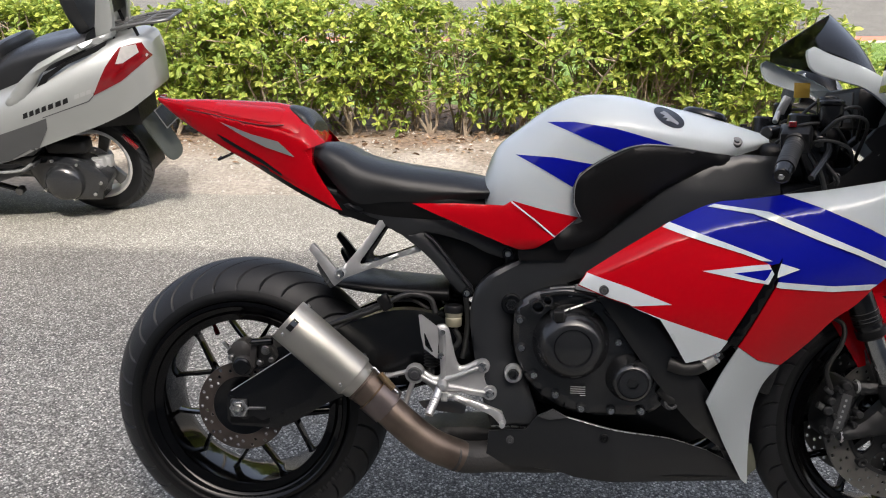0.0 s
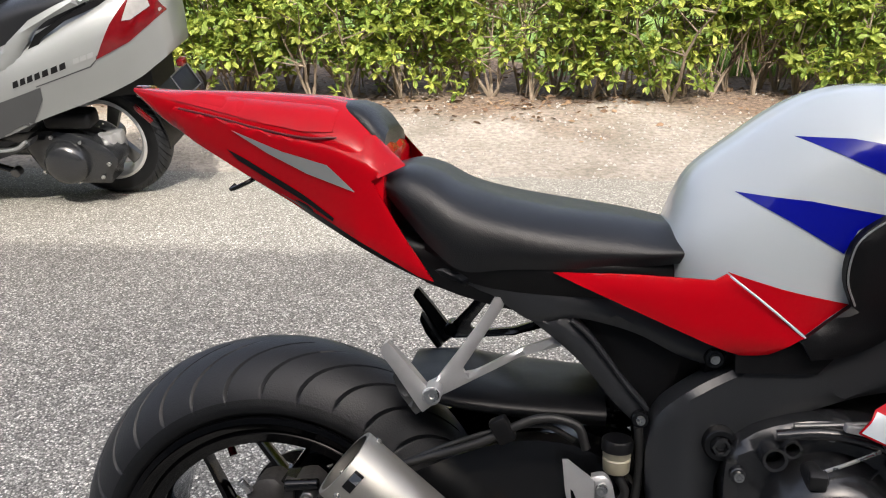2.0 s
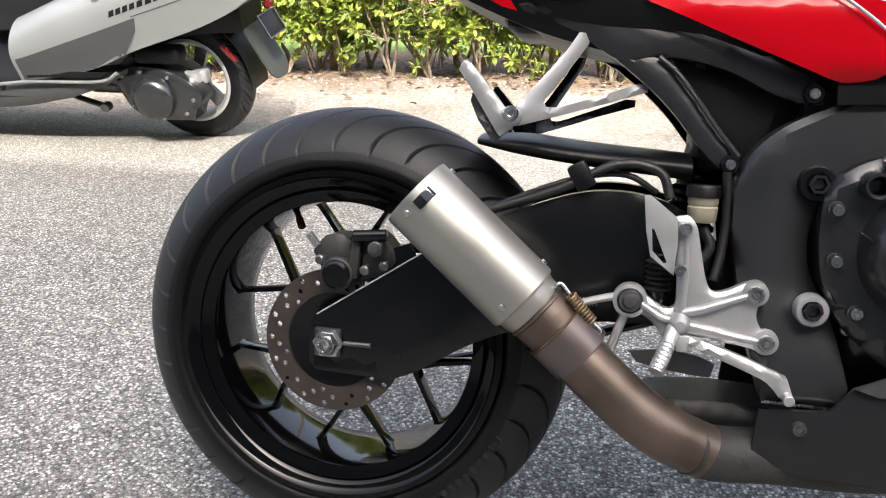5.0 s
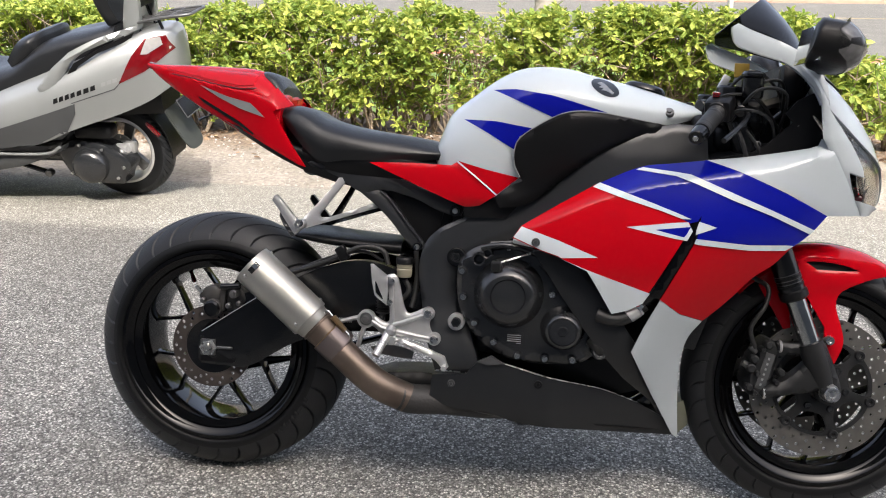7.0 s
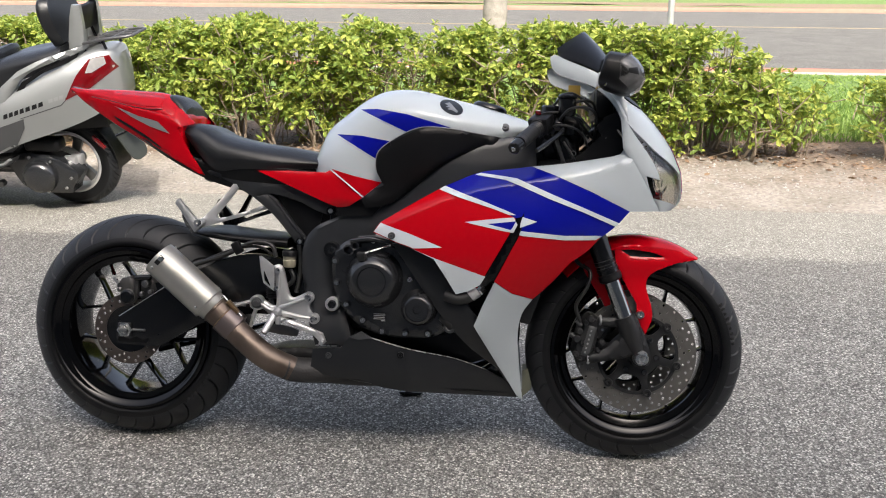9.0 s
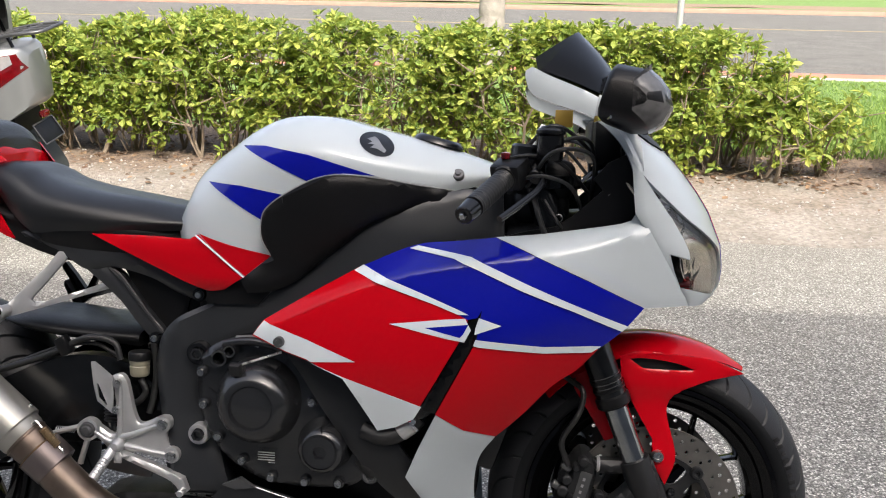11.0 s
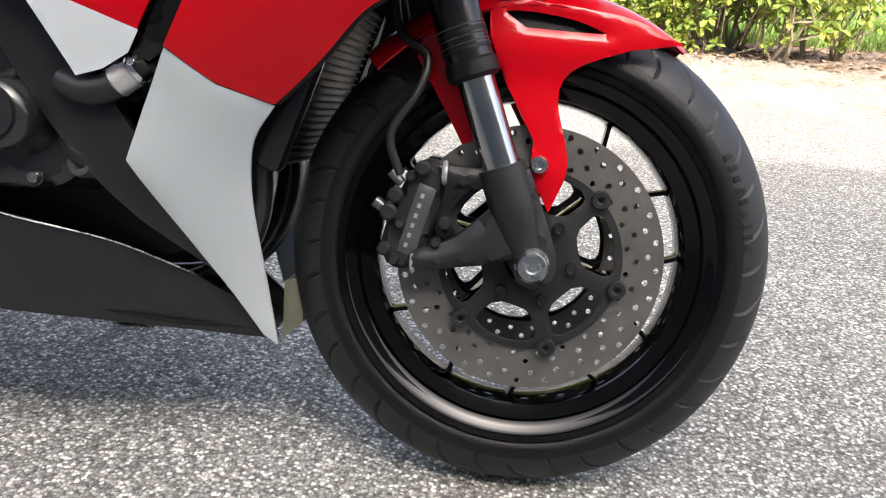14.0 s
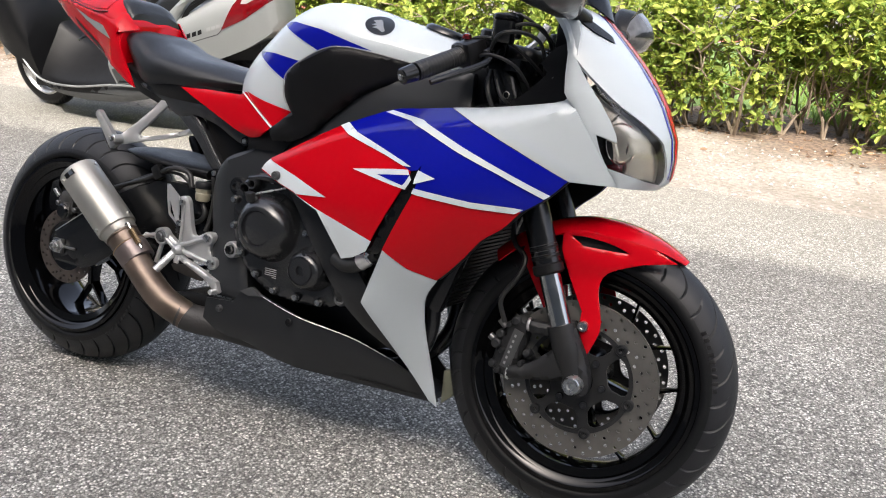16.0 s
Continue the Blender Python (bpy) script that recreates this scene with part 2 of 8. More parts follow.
def asphalt_material(name, dark, light, stone_scale=120.0, dusty=False):
    mat, nt, p = nodes_of(name)
    N, L = nt.nodes.new, nt.links.new
    tc = N("ShaderNodeTexCoord")
    vor = N("ShaderNodeTexVoronoi")
    vor.inputs["Scale"].default_value, vor.inputs["Randomness"].default_value = stone_scale, 1.0
    vor2 = N("ShaderNodeTexVoronoi")
    vor2.inputs["Scale"].default_value = stone_scale * 2.6
    big = N("ShaderNodeTexNoise")
    big.inputs["Scale"].default_value, big.inputs["Detail"].default_value = 1.3, 6
    mid = N("ShaderNodeTexNoise")
    mid.inputs["Scale"].default_value, mid.inputs["Detail"].default_value = 14.0, 4
    for n in (vor, vor2, big, mid):
        L(tc.outputs["Object"], n.inputs["Vector"])
    sep = N("ShaderNodeSeparateColor")
    L(vor.outputs["Color"], sep.inputs["Color"])
    ramp = N("ShaderNodeValToRGB")
    e = ramp.color_ramp.elements
    e[0].position, e[0].color = 0.0, (*[dark * c for c in (0.99, 0.97, 0.90)], 1)
    e[1].position, e[1].color = 1.0, (*[light * c for c in (0.99, 0.97, 0.89)], 1)
    for pos, v in ((0.45, dark + (light - dark) * 0.22), (0.78, dark + (light - dark) * 0.42), (0.9, dark + (light - dark) * 0.85)):
        q = e.new(pos)
        q.color = (v * 0.99, v * 0.97, v * 0.88, 1)
    L(sep.outputs["Red"], ramp.inputs["Fac"])
    gap = N("ShaderNodeMapRange")
    gap.inputs["From Min"].default_value, gap.inputs["From Max"].default_value = 0.25, 0.75
    gap.inputs["To Min"].default_value, gap.inputs["To Max"].default_value = 1.06, 0.45
    L(vor.outputs["Distance"], gap.inputs["Value"])
    fine = N("ShaderNodeMapRange")
    fine.inputs["To Min"].default_value, fine.inputs["To Max"].default_value = 1.25, 0.42
    L(vor2.outputs["Distance"], fine.inputs["Value"])
    wide = N("ShaderNodeMapRange")
    wide.inputs["From Min"].default_value, wide.inputs["From Max"].default_value = 0.3, 0.7
    wide.inputs["To Min"].default_value, wide.inputs["To Max"].default_value = 0.82, 1.16
    L(big.outputs["Fac"], wide.inputs["Value"])
    m1, m2, m3 = N("ShaderNodeMath"), N("ShaderNodeMath"), N("ShaderNodeMath")
    for m in (m1, m2, m3):
        m.operation = "MULTIPLY"
    L(gap.outputs["Result"], m1.inputs[0]), L(fine.outputs["Result"], m1.inputs[1])
    L(m1.outputs[0], m2.inputs[0]), L(wide.outputs["Result"], m2.inputs[1])
    mm = N("ShaderNodeMapRange")
    mm.inputs["From Min"].default_value, mm.inputs["From Max"].default_value = 0.3, 0.7
    mm.inputs["To Min"].default_value, mm.inputs["To Max"].default_value = 0.88, 1.12
    L(mid.outputs["Fac"], mm.inputs["Value"])
    L(m2.outputs[0], m3.inputs[0]), L(mm.outputs["Result"], m3.inputs[1])
    mul = N("ShaderNodeVectorMath")
    mul.operation = "SCALE"
    L(ramp.outputs["Color"], mul.inputs[0]), L(m3.outputs[0], mul.inputs["Scale"])
    last = mul.outputs["Vector"]
    if dusty:
        # sand blown over the last metre before the verge
        xyz = N("ShaderNodeSeparateXYZ")
        L(tc.outputs["Object"], xyz.inputs[0])
        near = N("ShaderNodeMapRange")
        near.inputs["From Min"].default_value, near.inputs["From Max"].default_value = 0.9, 2.85
        near.inputs["To Max"].default_value = 0.55
        L(xyz.outputs["Y"], near.inputs["Value"])
        patchy = N("ShaderNodeMath")
        patchy.operation = "MULTIPLY"
        L(near.outputs["Result"], patchy.inputs[0]), L(wide.outputs["Result"], patchy.inputs[1])
        dust = N("ShaderNodeMix")
        dust.data_type = "RGBA"
        dust.inputs["B"].default_value = (0.205, 0.187, 0.155, 1)
        L(patchy.outputs[0], dust.inputs["Factor"]), L(last, dust.inputs["A"])
        last = dust.outputs["Result"]
    L(last, p.inputs["Base Color"])
    p.inputs["Roughness"].default_value = 0.85
    p.inputs["Specular IOR Level"].default_value = 0.3
    b = N("ShaderNodeBump")
    b.inputs["Strength"].default_value, b.inputs["Distance"].default_value = 0.9, 0.003
    inv = N("ShaderNodeMath")
    inv.operation = "SUBTRACT"
    inv.inputs[0].default_value = 1.0
    L(vor.outputs["Distance"], inv.inputs[1])
    L(inv.outputs[0], b.inputs["Height"])
    L(b.outputs["Normal"], p.inputs["Normal"])
    return mat


def sand_material():
    mat, nt, p = nodes_of("sand_and_shell")
    N, L = nt.nodes.new, nt.links.new
    tc = N("ShaderNodeTexCoord")
    a, b, v = N("ShaderNodeTexNoise"), N("ShaderNodeTexNoise"), N("ShaderNodeTexVoronoi")
    a.inputs["Scale"].default_value, a.inputs["Detail"].default_value = 2.2, 8
    b.inputs["Scale"].default_value, b.inputs["Detail"].default_value = 40, 6
    v.inputs["Scale"].default_value = 90
    for n in (a, b, v):
        L(tc.outputs["Object"], n.inputs["Vector"])
    r = N("ShaderNodeValToRGB")
    e = r.color_ramp.elements
    e[0].position, e[0].color = 0.25, (0.16, 0.142, 0.116, 1)
    e[1].position, e[1].color = 0.62, (0.275, 0.252, 0.222, 1)
    L(a.outputs["Fac"], r.inputs["Fac"])
    r2 = N("ShaderNodeValToRGB")
    e = r2.color_ramp.elements
    e[0].position, e[0].color = 0.3, (0.62, 0.6, 0.58, 1)
    e[1].position, e[1].color = 0.65, (1.12, 1.1, 1.08, 1)
    L(b.outputs["Fac"], r2.inputs["Fac"])
    m = N("ShaderNodeMix")
    m.data_type, m.blend_type = "RGBA", "MULTIPLY"
    m.inputs["Factor"].default_value = 1
    L(r.outputs["Color"], m.inputs["A"]), L(r2.outputs["Color"], m.inputs["B"])
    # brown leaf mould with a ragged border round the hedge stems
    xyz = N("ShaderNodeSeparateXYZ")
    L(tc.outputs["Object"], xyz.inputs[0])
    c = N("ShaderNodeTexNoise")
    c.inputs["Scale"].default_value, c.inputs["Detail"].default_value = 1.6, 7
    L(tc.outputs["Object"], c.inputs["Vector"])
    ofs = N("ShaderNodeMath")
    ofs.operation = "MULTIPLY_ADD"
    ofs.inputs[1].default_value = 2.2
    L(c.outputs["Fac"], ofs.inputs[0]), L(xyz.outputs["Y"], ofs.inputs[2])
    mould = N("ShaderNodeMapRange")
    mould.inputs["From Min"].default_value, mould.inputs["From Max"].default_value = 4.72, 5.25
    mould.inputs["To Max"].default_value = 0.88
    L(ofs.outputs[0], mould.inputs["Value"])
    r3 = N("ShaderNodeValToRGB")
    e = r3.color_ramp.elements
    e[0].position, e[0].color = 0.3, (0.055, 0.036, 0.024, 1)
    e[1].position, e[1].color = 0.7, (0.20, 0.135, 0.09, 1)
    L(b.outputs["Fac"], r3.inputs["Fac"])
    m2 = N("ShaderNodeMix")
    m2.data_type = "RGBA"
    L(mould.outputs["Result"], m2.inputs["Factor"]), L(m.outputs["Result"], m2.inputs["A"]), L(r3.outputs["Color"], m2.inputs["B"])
    L(m2.outputs["Result"], p.inputs["Base Color"])
    p.inputs["Roughness"].default_value = 0.95
    bp = N("ShaderNodeBump")
    bp.inputs["Distance"].default_value = 0.006
    add = N("ShaderNodeMath")
    L(b.outputs["Fac"], add.inputs[0]), L(v.outputs["Distance"], add.inputs[1])
    L(add.outputs[0], bp.inputs["Height"])
    L(bp.outputs["Normal"], p.inputs["Normal"])
    return mat


def leaf_material(name, base, tip, trans=0.35, rough=0.35, middle=None):
    """Leaves: colour varies from leaf to leaf, some light comes through."""
    mat, nt, p = nodes_of(name)
    N, L = nt.nodes.new, nt.links.new
    geo = N("ShaderNodeNewGeometry")
    ramp = N("ShaderNodeValToRGB")
    e = ramp.color_ramp.elements
    e[0].position, e[0].color = 0.0, (*base, 1)
    e[1].position, e[1].color = 1.0, (*tip, 1)
    if middle:
        e.new(0.5).color = (*middle, 1)
    L(geo.outputs["Random Per Island"], ramp.inputs["Fac"])
    L(ramp.outputs["Color"], p.inputs["Base Color"])
    p.inputs["Roughness"].default_value = rough
    tr = N("ShaderNodeBsdfTranslucent")
    L(ramp.outputs["Color"], tr.inputs["Color"])
    mx = N("ShaderNodeMixShader")
    mx.inputs[0].default_value = trans
    L(p.outputs[0], mx.inputs[1]), L(tr.outputs[0], mx.inputs[2])
    L(mx.outputs[0], nt.nodes["Material Output"].inputs["Surface"])
    return mat


def glass_material(name, colour, rough=0.02, ior=1.46):
    mat, nt, p = nodes_of(name)
    p.inputs["Base Color"].default_value = (*colour, 1)
    p.inputs["Roughness"].default_value = rough
    p.inputs["Transmission Weight"].default_value = 1.0
    p.inputs["IOR"].default_value = ior
    return mat


ASPHALT = asphalt_material("worn_asphalt", 0.148, 0.92, 185, dusty=True)
ROAD = asphalt_material("road_asphalt", 0.115, 0.26, 60)
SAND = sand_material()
SOIL = plain("leaf_litter_soil", (0.16, 0.11, 0.075), 0.95, vary=0.5, scale=9, bump=0.01, bump_scale=60)
GRASS_GROUND = plain("grass_ground", (0.09, 0.15, 0.03), 0.95, vary=0.4, scale=3, bump=0.02, bump_scale=40)
GRASS = leaf_material("grass_blade", (0.10, 0.19, 0.035), (0.26, 0.36, 0.08), 0.4, 0.5)
LEAF = leaf_material("hedge_leaf", (0.135, 0.215, 0.036), (0.43, 0.46, 0.095), 0.50, 0.60, (0.255, 0.325, 0.058))
DRY_LEAF = leaf_material("dry_leaf", (0.085, 0.045, 0.025), (0.26, 0.17, 0.10), 0.1, 0.8)
BARK = plain("twig_bark", (0.215, 0.170, 0.125), 0.9, vary=0.35, scale=40, bump=0.002, bump_scale=150)
KERB_RED = plain("red_kerb_paint", (0.42, 0.13, 0.08), 0.8, vary=0.2, scale=5, bump=0.002, bump_scale=120)
CONCRETE = plain("concrete", (0.30, 0.285, 0.26), 0.9, vary=0.15, scale=4, bump=0.002, bump_scale=120)
WALL = plain("render_wall", (0.15, 0.155, 0.16), 0.9, vary=0.06, scale=2, bump=0.002, bump_scale=90)
YELLOW_LINE = plain("road_paint_yellow", (0.36, 0.27, 0.11), 0.8, vary=0.4, scale=6)
WHITE_LINE = plain("road_paint_white", (0.42, 0.42, 0.40), 0.8, vary=0.3, scale=6)
GALV = plain("galvanised_steel", (0.42, 0.43, 0.43), 0.5, metal=0.7, vary=0.15, scale=12)
TRUNK = plain("palm_bark", (0.22, 0.20, 0.175), 0.95, vary=0.35, scale=14, bump=0.012, bump_scale=22)

RUBBER = plain("tyre_rubber", (0.0040, 0.0043, 0.005), 0.46, vary=0.4, scale=14, bump=0.0004, bump_scale=500, spec=0.25)
GLOSS_BLACK = plain("gloss_black_rim", (0.0016, 0.0016, 0.0018), 0.09, coat=0.10, spec=0.22, vary=0.3, scale=30, rough_vary=0.04)
SATIN_BLACK = plain("satin_black_paint", (0.0034, 0.0037, 0.0043), 0.22, spec=0.45, vary=0.3, scale=22, bump=0.00010, bump_scale=900)
MATT_BLACK = plain("matt_black_plastic", (0.0034, 0.0035, 0.004), 0.42, spec=0.25, vary=0.35, scale=26, bump=0.0003, bump_scale=700)
FRAME_BLACK = plain("cast_frame_black", (0.0165, 0.0182, 0.0208), 0.36, spec=0.5, vary=0.18, scale=8, bump=0.0002, bump_scale=800)
ENGINE_BLACK = plain("engine_black", (0.0130, 0.0138, 0.0152), 0.19, spec=0.65, vary=0.3, scale=22, bump=0.00018, bump_scale=600)
VINYL = plain("seat_vinyl", (0.0065, 0.007, 0.008), 0.34, spec=0.45, vary=0.2, scale=12, bump=0.0004, bump_scale=900)
WHITE = plain("pearl_white_paint", (0.408, 0.452, 0.474), 0.25, coat=0.45, spec=0.3, vary=0.03, scale=6, rough_vary=0.04)
RED = plain("red_paint", (0.40, 0.0010, 0.006), 0.22, coat=0.3, spec=0.10, vary=0.05, scale=7, rough_vary=0.04)
BLUE = plain("blue_paint", (0.0025, 0.005, 0.215), 0.22, coat=0.4, spec=0.15, vary=0.05, scale=7, rough_vary=0.04)
GREY_DECAL = plain("grey_decal", (0.27, 0.28, 0.28), 0.35, metal=0.3, coat=0.5, vary=0.08)
ALLOY = plain("cast_alloy", (0.55, 0.55, 0.55), 0.38, metal=0.75, vary=0.12, scale=30, bump=0.0003, bump_scale=500)
STEEL = plain("bolt_steel", (0.55, 0.55, 0.54), 0.28, metal=1.0, vary=0.25, scale=60)
CHROME = plain("chrome", (0.78, 0.78, 0.78), 0.08, metal=1.0, vary=0.05, rough_vary=0.04)
DISC = plain("brake_disc_steel", (0.132, 0.127, 0.117), 0.40, metal=0.6, vary=0.35, scale=30)
HEAT_PIPE = plain("heat_stained_pipe", (0.135, 0.105, 0.085), 0.42, metal=0.8, vary=0.7, scale=16, bump=0.0002, bump_scale=400)
RUST = plain("grimy_caliper", (0.021, 0.020, 0.0195), 0.6, vary=0.45, scale=40, bump=0.0008, bump_scale=150)
RUBBER_HOSE = plain("rubber_hose", (0.008, 0.008, 0.008), 0.5, vary=0.3)
BRASS = plain("spring_wire", (0.42, 0.30, 0.17), 0.35, metal=1.0, vary=0.3, scale=60)
SMOKE = glass_material("smoked_screen", (0.03, 0.032, 0.036), 0.06, 1.25)
CLEAR = glass_material("clear_lens", (0.93, 0.95, 0.95), 0.02)
LINE_WHITE = plain("white_pinstripe", (0.52, 0.57, 0.60), 0.3, coat=0.5, vary=0.03)
SILVER = plain("silver_paint", (0.245, 0.255, 0.255), 0.36, metal=0.5, coat=0.6, vary=0.05, scale=8, rough_vary=0.05)
LENS_RED = plain("red_lens", (0.085, 0.0012, 0.0025), 0.12, coat=0.8, vary=0.25, scale=40)
LENS_WHITE = plain("clear_reflector", (0.20, 0.195, 0.19), 0.2, coat=1.0, vary=0.2, scale=60)
DARK_GREY = plain("dark_grey_plastic", (0.040, 0.042, 0.044), 0.5, vary=0.15, scale=14, bump=0.0004, bump_scale=600)
FLUID = plain("translucent_reservoir", (0.27, 0.25, 0.18), 0.35, vary=0.15)
OLIVE = plain("faded_plastic", (0.11, 0.115, 0.085), 0.55, vary=0.25, scale=12)
SIDEWALL = plain("moulded_rubber", (0.013, 0.013, 0.0135), 0.6, spec=0.25, vary=0.3)
LEG_GREY = plain("faded_grey_flap", (0.022, 0.025, 0.022), 0.6, vary=0.12, scale=14)
INDICATOR = plain("smoky_lens", (0.085, 0.085, 0.085), 0.2, coat=0.3, vary=0.7, scale=50)
DARK_STEEL = plain("dull_bolt", (0.13, 0.13, 0.13), 0.4, metal=0.8, vary=0.25, scale=60)
CAST_DARK = plain("dark_cast_alloy", (0.0105, 0.011, 0.0118), 0.5, spec=0.35, vary=0.25, scale=20, bump=0.0003, bump_scale=600)
TREAD = plain("scuffed_tread", (0.0105, 0.0115, 0.0135), 0.5, vary=0.3, scale=12, bump=0.0004, bump_scale=400, spec=0.35)
DISC_REAR = plain("browned_disc_steel", (0.062, 0.051, 0.045), 0.45, metal=0.5, vary=0.4, scale=24)
PURPLE_PIPE = plain("blued_steel_sleeve", (0.150, 0.125, 0.120), 0.42, metal=0.75, vary=0.4, scale=14)
PAN_BLACK = plain("satin_pan_black", (0.0112, 0.0120, 0.0134), 0.33, spec=0.42, vary=0.25, scale=14, bump=0.0002, bump_scale=700)
FIN_BLACK = plain("radiator_fin_black", (0.005, 0.005, 0.0055), 0.6, spec=0.2, vary=0.2)

# ---- ground, road and surroundings ----


def sheet(name, x0, x1, y0, y1, nx, ny, height, material, label, category="ground", kind="structure"):
    """A gently uneven sheet; height(x, y) gives z."""
    verts, faces = [], []
    for j in range(ny + 1):
        for i in range(nx + 1):
            x, y = x0 + (x1 - x0) * i / nx, y0 + (y1 - y0) * j / ny
            verts.append((x, y, height(x, y)))
    for j in range(ny):
        for i in range(nx):
            a = j * (nx + 1) + i
            faces.append((a, a + 1, a + nx + 2, a + nx + 1))
    ob = raw(name, verts, faces, material)
    return tagged(ob, label, category, kind=kind)


def edge_y(x):
    """Where the asphalt gives way to sand."""
    return 2.80 + 0.05 * noise.noise((x * 0.9, 3.1, 0)) + 0.035 * noise.noise((x * 4.0, 7.7, 0)) + 0.012 * noise.noise((x * 13, 1.7, 0))


KERB_Y, ROAD_FAR = 10.75, 43.0
sheet("ground", -400, 400, -200, 900, 8, 8, lambda x, y: -0.16, GRASS_GROUND, "dull green open ground reaching the horizon")

# the car park: one slab with an uneven broken edge against the sand
verts, faces = [], []
xs = [-40 + 0.8 * i for i in range(40)] + [-8 + 0.05 * i for i in range(321)] + [8 + 0.8 * i for i in range(1, 41)]
for x in xs:
    e = edge_y(x)
    verts += [(x, -14, 0.0), (x, -2, 0.0), (x, e - 0.02, 0.0), (x, e, -0.006), (x, e + 0.01, -0.05)]
for i in range(len(xs) - 1):
    for k in range(4):
        a = i * 5 + k
        faces.append((a, a + 5, a + 6, a + 1))
tagged(raw("pavement", verts, faces, ASPHALT), "grey worn asphalt car park with pale stone chippings", "asphalt", kind="structure")


def sand_z(x, y):
    rise = max(0.0, min(1.0, (y - 3.1) / 0.9))
    return -0.012 + 0.004 * min(1, max(0, (y - 2.8) * 6)) + 0.05 * rise + 0.03 * noise.noise((x * 1.4, y * 1.9, 0.5)) * rise + 0.008 * noise.noise((x * 6, y * 7, 2.5)) * min(1, max(0, y - 2.75) * 3)


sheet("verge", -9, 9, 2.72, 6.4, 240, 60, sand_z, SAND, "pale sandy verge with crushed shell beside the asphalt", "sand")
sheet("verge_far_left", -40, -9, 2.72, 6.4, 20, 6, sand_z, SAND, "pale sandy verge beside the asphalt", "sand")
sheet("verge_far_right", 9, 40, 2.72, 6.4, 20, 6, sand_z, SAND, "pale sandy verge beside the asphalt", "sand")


def lawn_z(x, y):
    return 0.0 + 0.05 * min(1, max(0, (y - 4.7) / 0.7)) + 0.02 * noise.noise((x * 0.8, y * 0.8, 4))


sheet("lawn", -40, 40, 4.9, KERB_Y - 0.42, 160, 30, lawn_z, GRASS_GROUND, "green grass strip between hedge and street", "grass")
pav = part("kerb", joined(box((90, 0.20, 0.20), (0, KERB_Y - 0.32, -0.045), 0.012)), CONCRETE)
tagged(pav, "pale concrete kerb strip at the street edge", "kerb", kind="structure")
red = part("kerb_edge", box((90, 0.52, 0.21), (0, KERB_Y + 0.045, -0.045), 0.015), KERB_RED)
tagged(red, "red painted kerb along the street", "kerb", kind="structure")
sheet("road", -120, 120, KERB_Y + 0.25, ROAD_FAR, 40, 10, lambda x, y: -0.13, ROAD, "pale grey street asphalt in full sun", "road")


def road_line(name, y, width, dashes, material, label):
    for x0, x1 in dashes:
        tagged(part(name, box((x1 - x0, width, 0.004), ((x0 + x1) / 2, y, -0.127)), material), label, "road marking", kind="structure")


road_line("yellow_line", 27.5, 0.13, [(-90, 90)], YELLOW_LINE, "faded yellow centre line on the street")
road_line("white_line", 16.3, 0.14, [(-12.5, -7.5), (-2.6, 1.2), (12, 16)], WHITE_LINE, "white lane dash on the street")
far = part("far_kerb", box((240, 0.5, 0.2), (0, ROAD_FAR + 0.2, -0.05), 0.02), plain("faded_red_kerb", (0.27, 0.15, 0.11), 0.85, vary=0.25, scale=3))
tagged(far, "dull red kerb across the street", "kerb", kind="structure")
sheet("far_pavement", -120, 120, ROAD_FAR + 0.45, ROAD_FAR + 2.6, 30, 4, lambda x, y: 0.04, SOIL, "brown mulch strip across the street", "soil")
sheet("far_bed", -120, 120, ROAD_FAR + 2.6, ROAD_FAR + 9, 60, 8, lambda x, y: 0.1 + 0.1 * noise.noise((x, y, 0)), SOIL, "brown planting bed across the street", "soil")

# the building whose shade covers the car park, behind the camera
H = 7.96
bm = joined(box((60, 0.35, H), (0, -6.2, H / 2 - 0.02)), box((60, 0.55, 0.3), (0, -6.2, H + 0.13), 0.02), box((60, 0.12, 0.25), (0, -6.0, 0.125), 0.01))
tagged(part("building_wall", bm, WALL), "grey rendered wall of a two-storey building", "wall", kind="structure")


# ---- hedge, shrubs and litter ----
rng = np.random.default_rng(11)


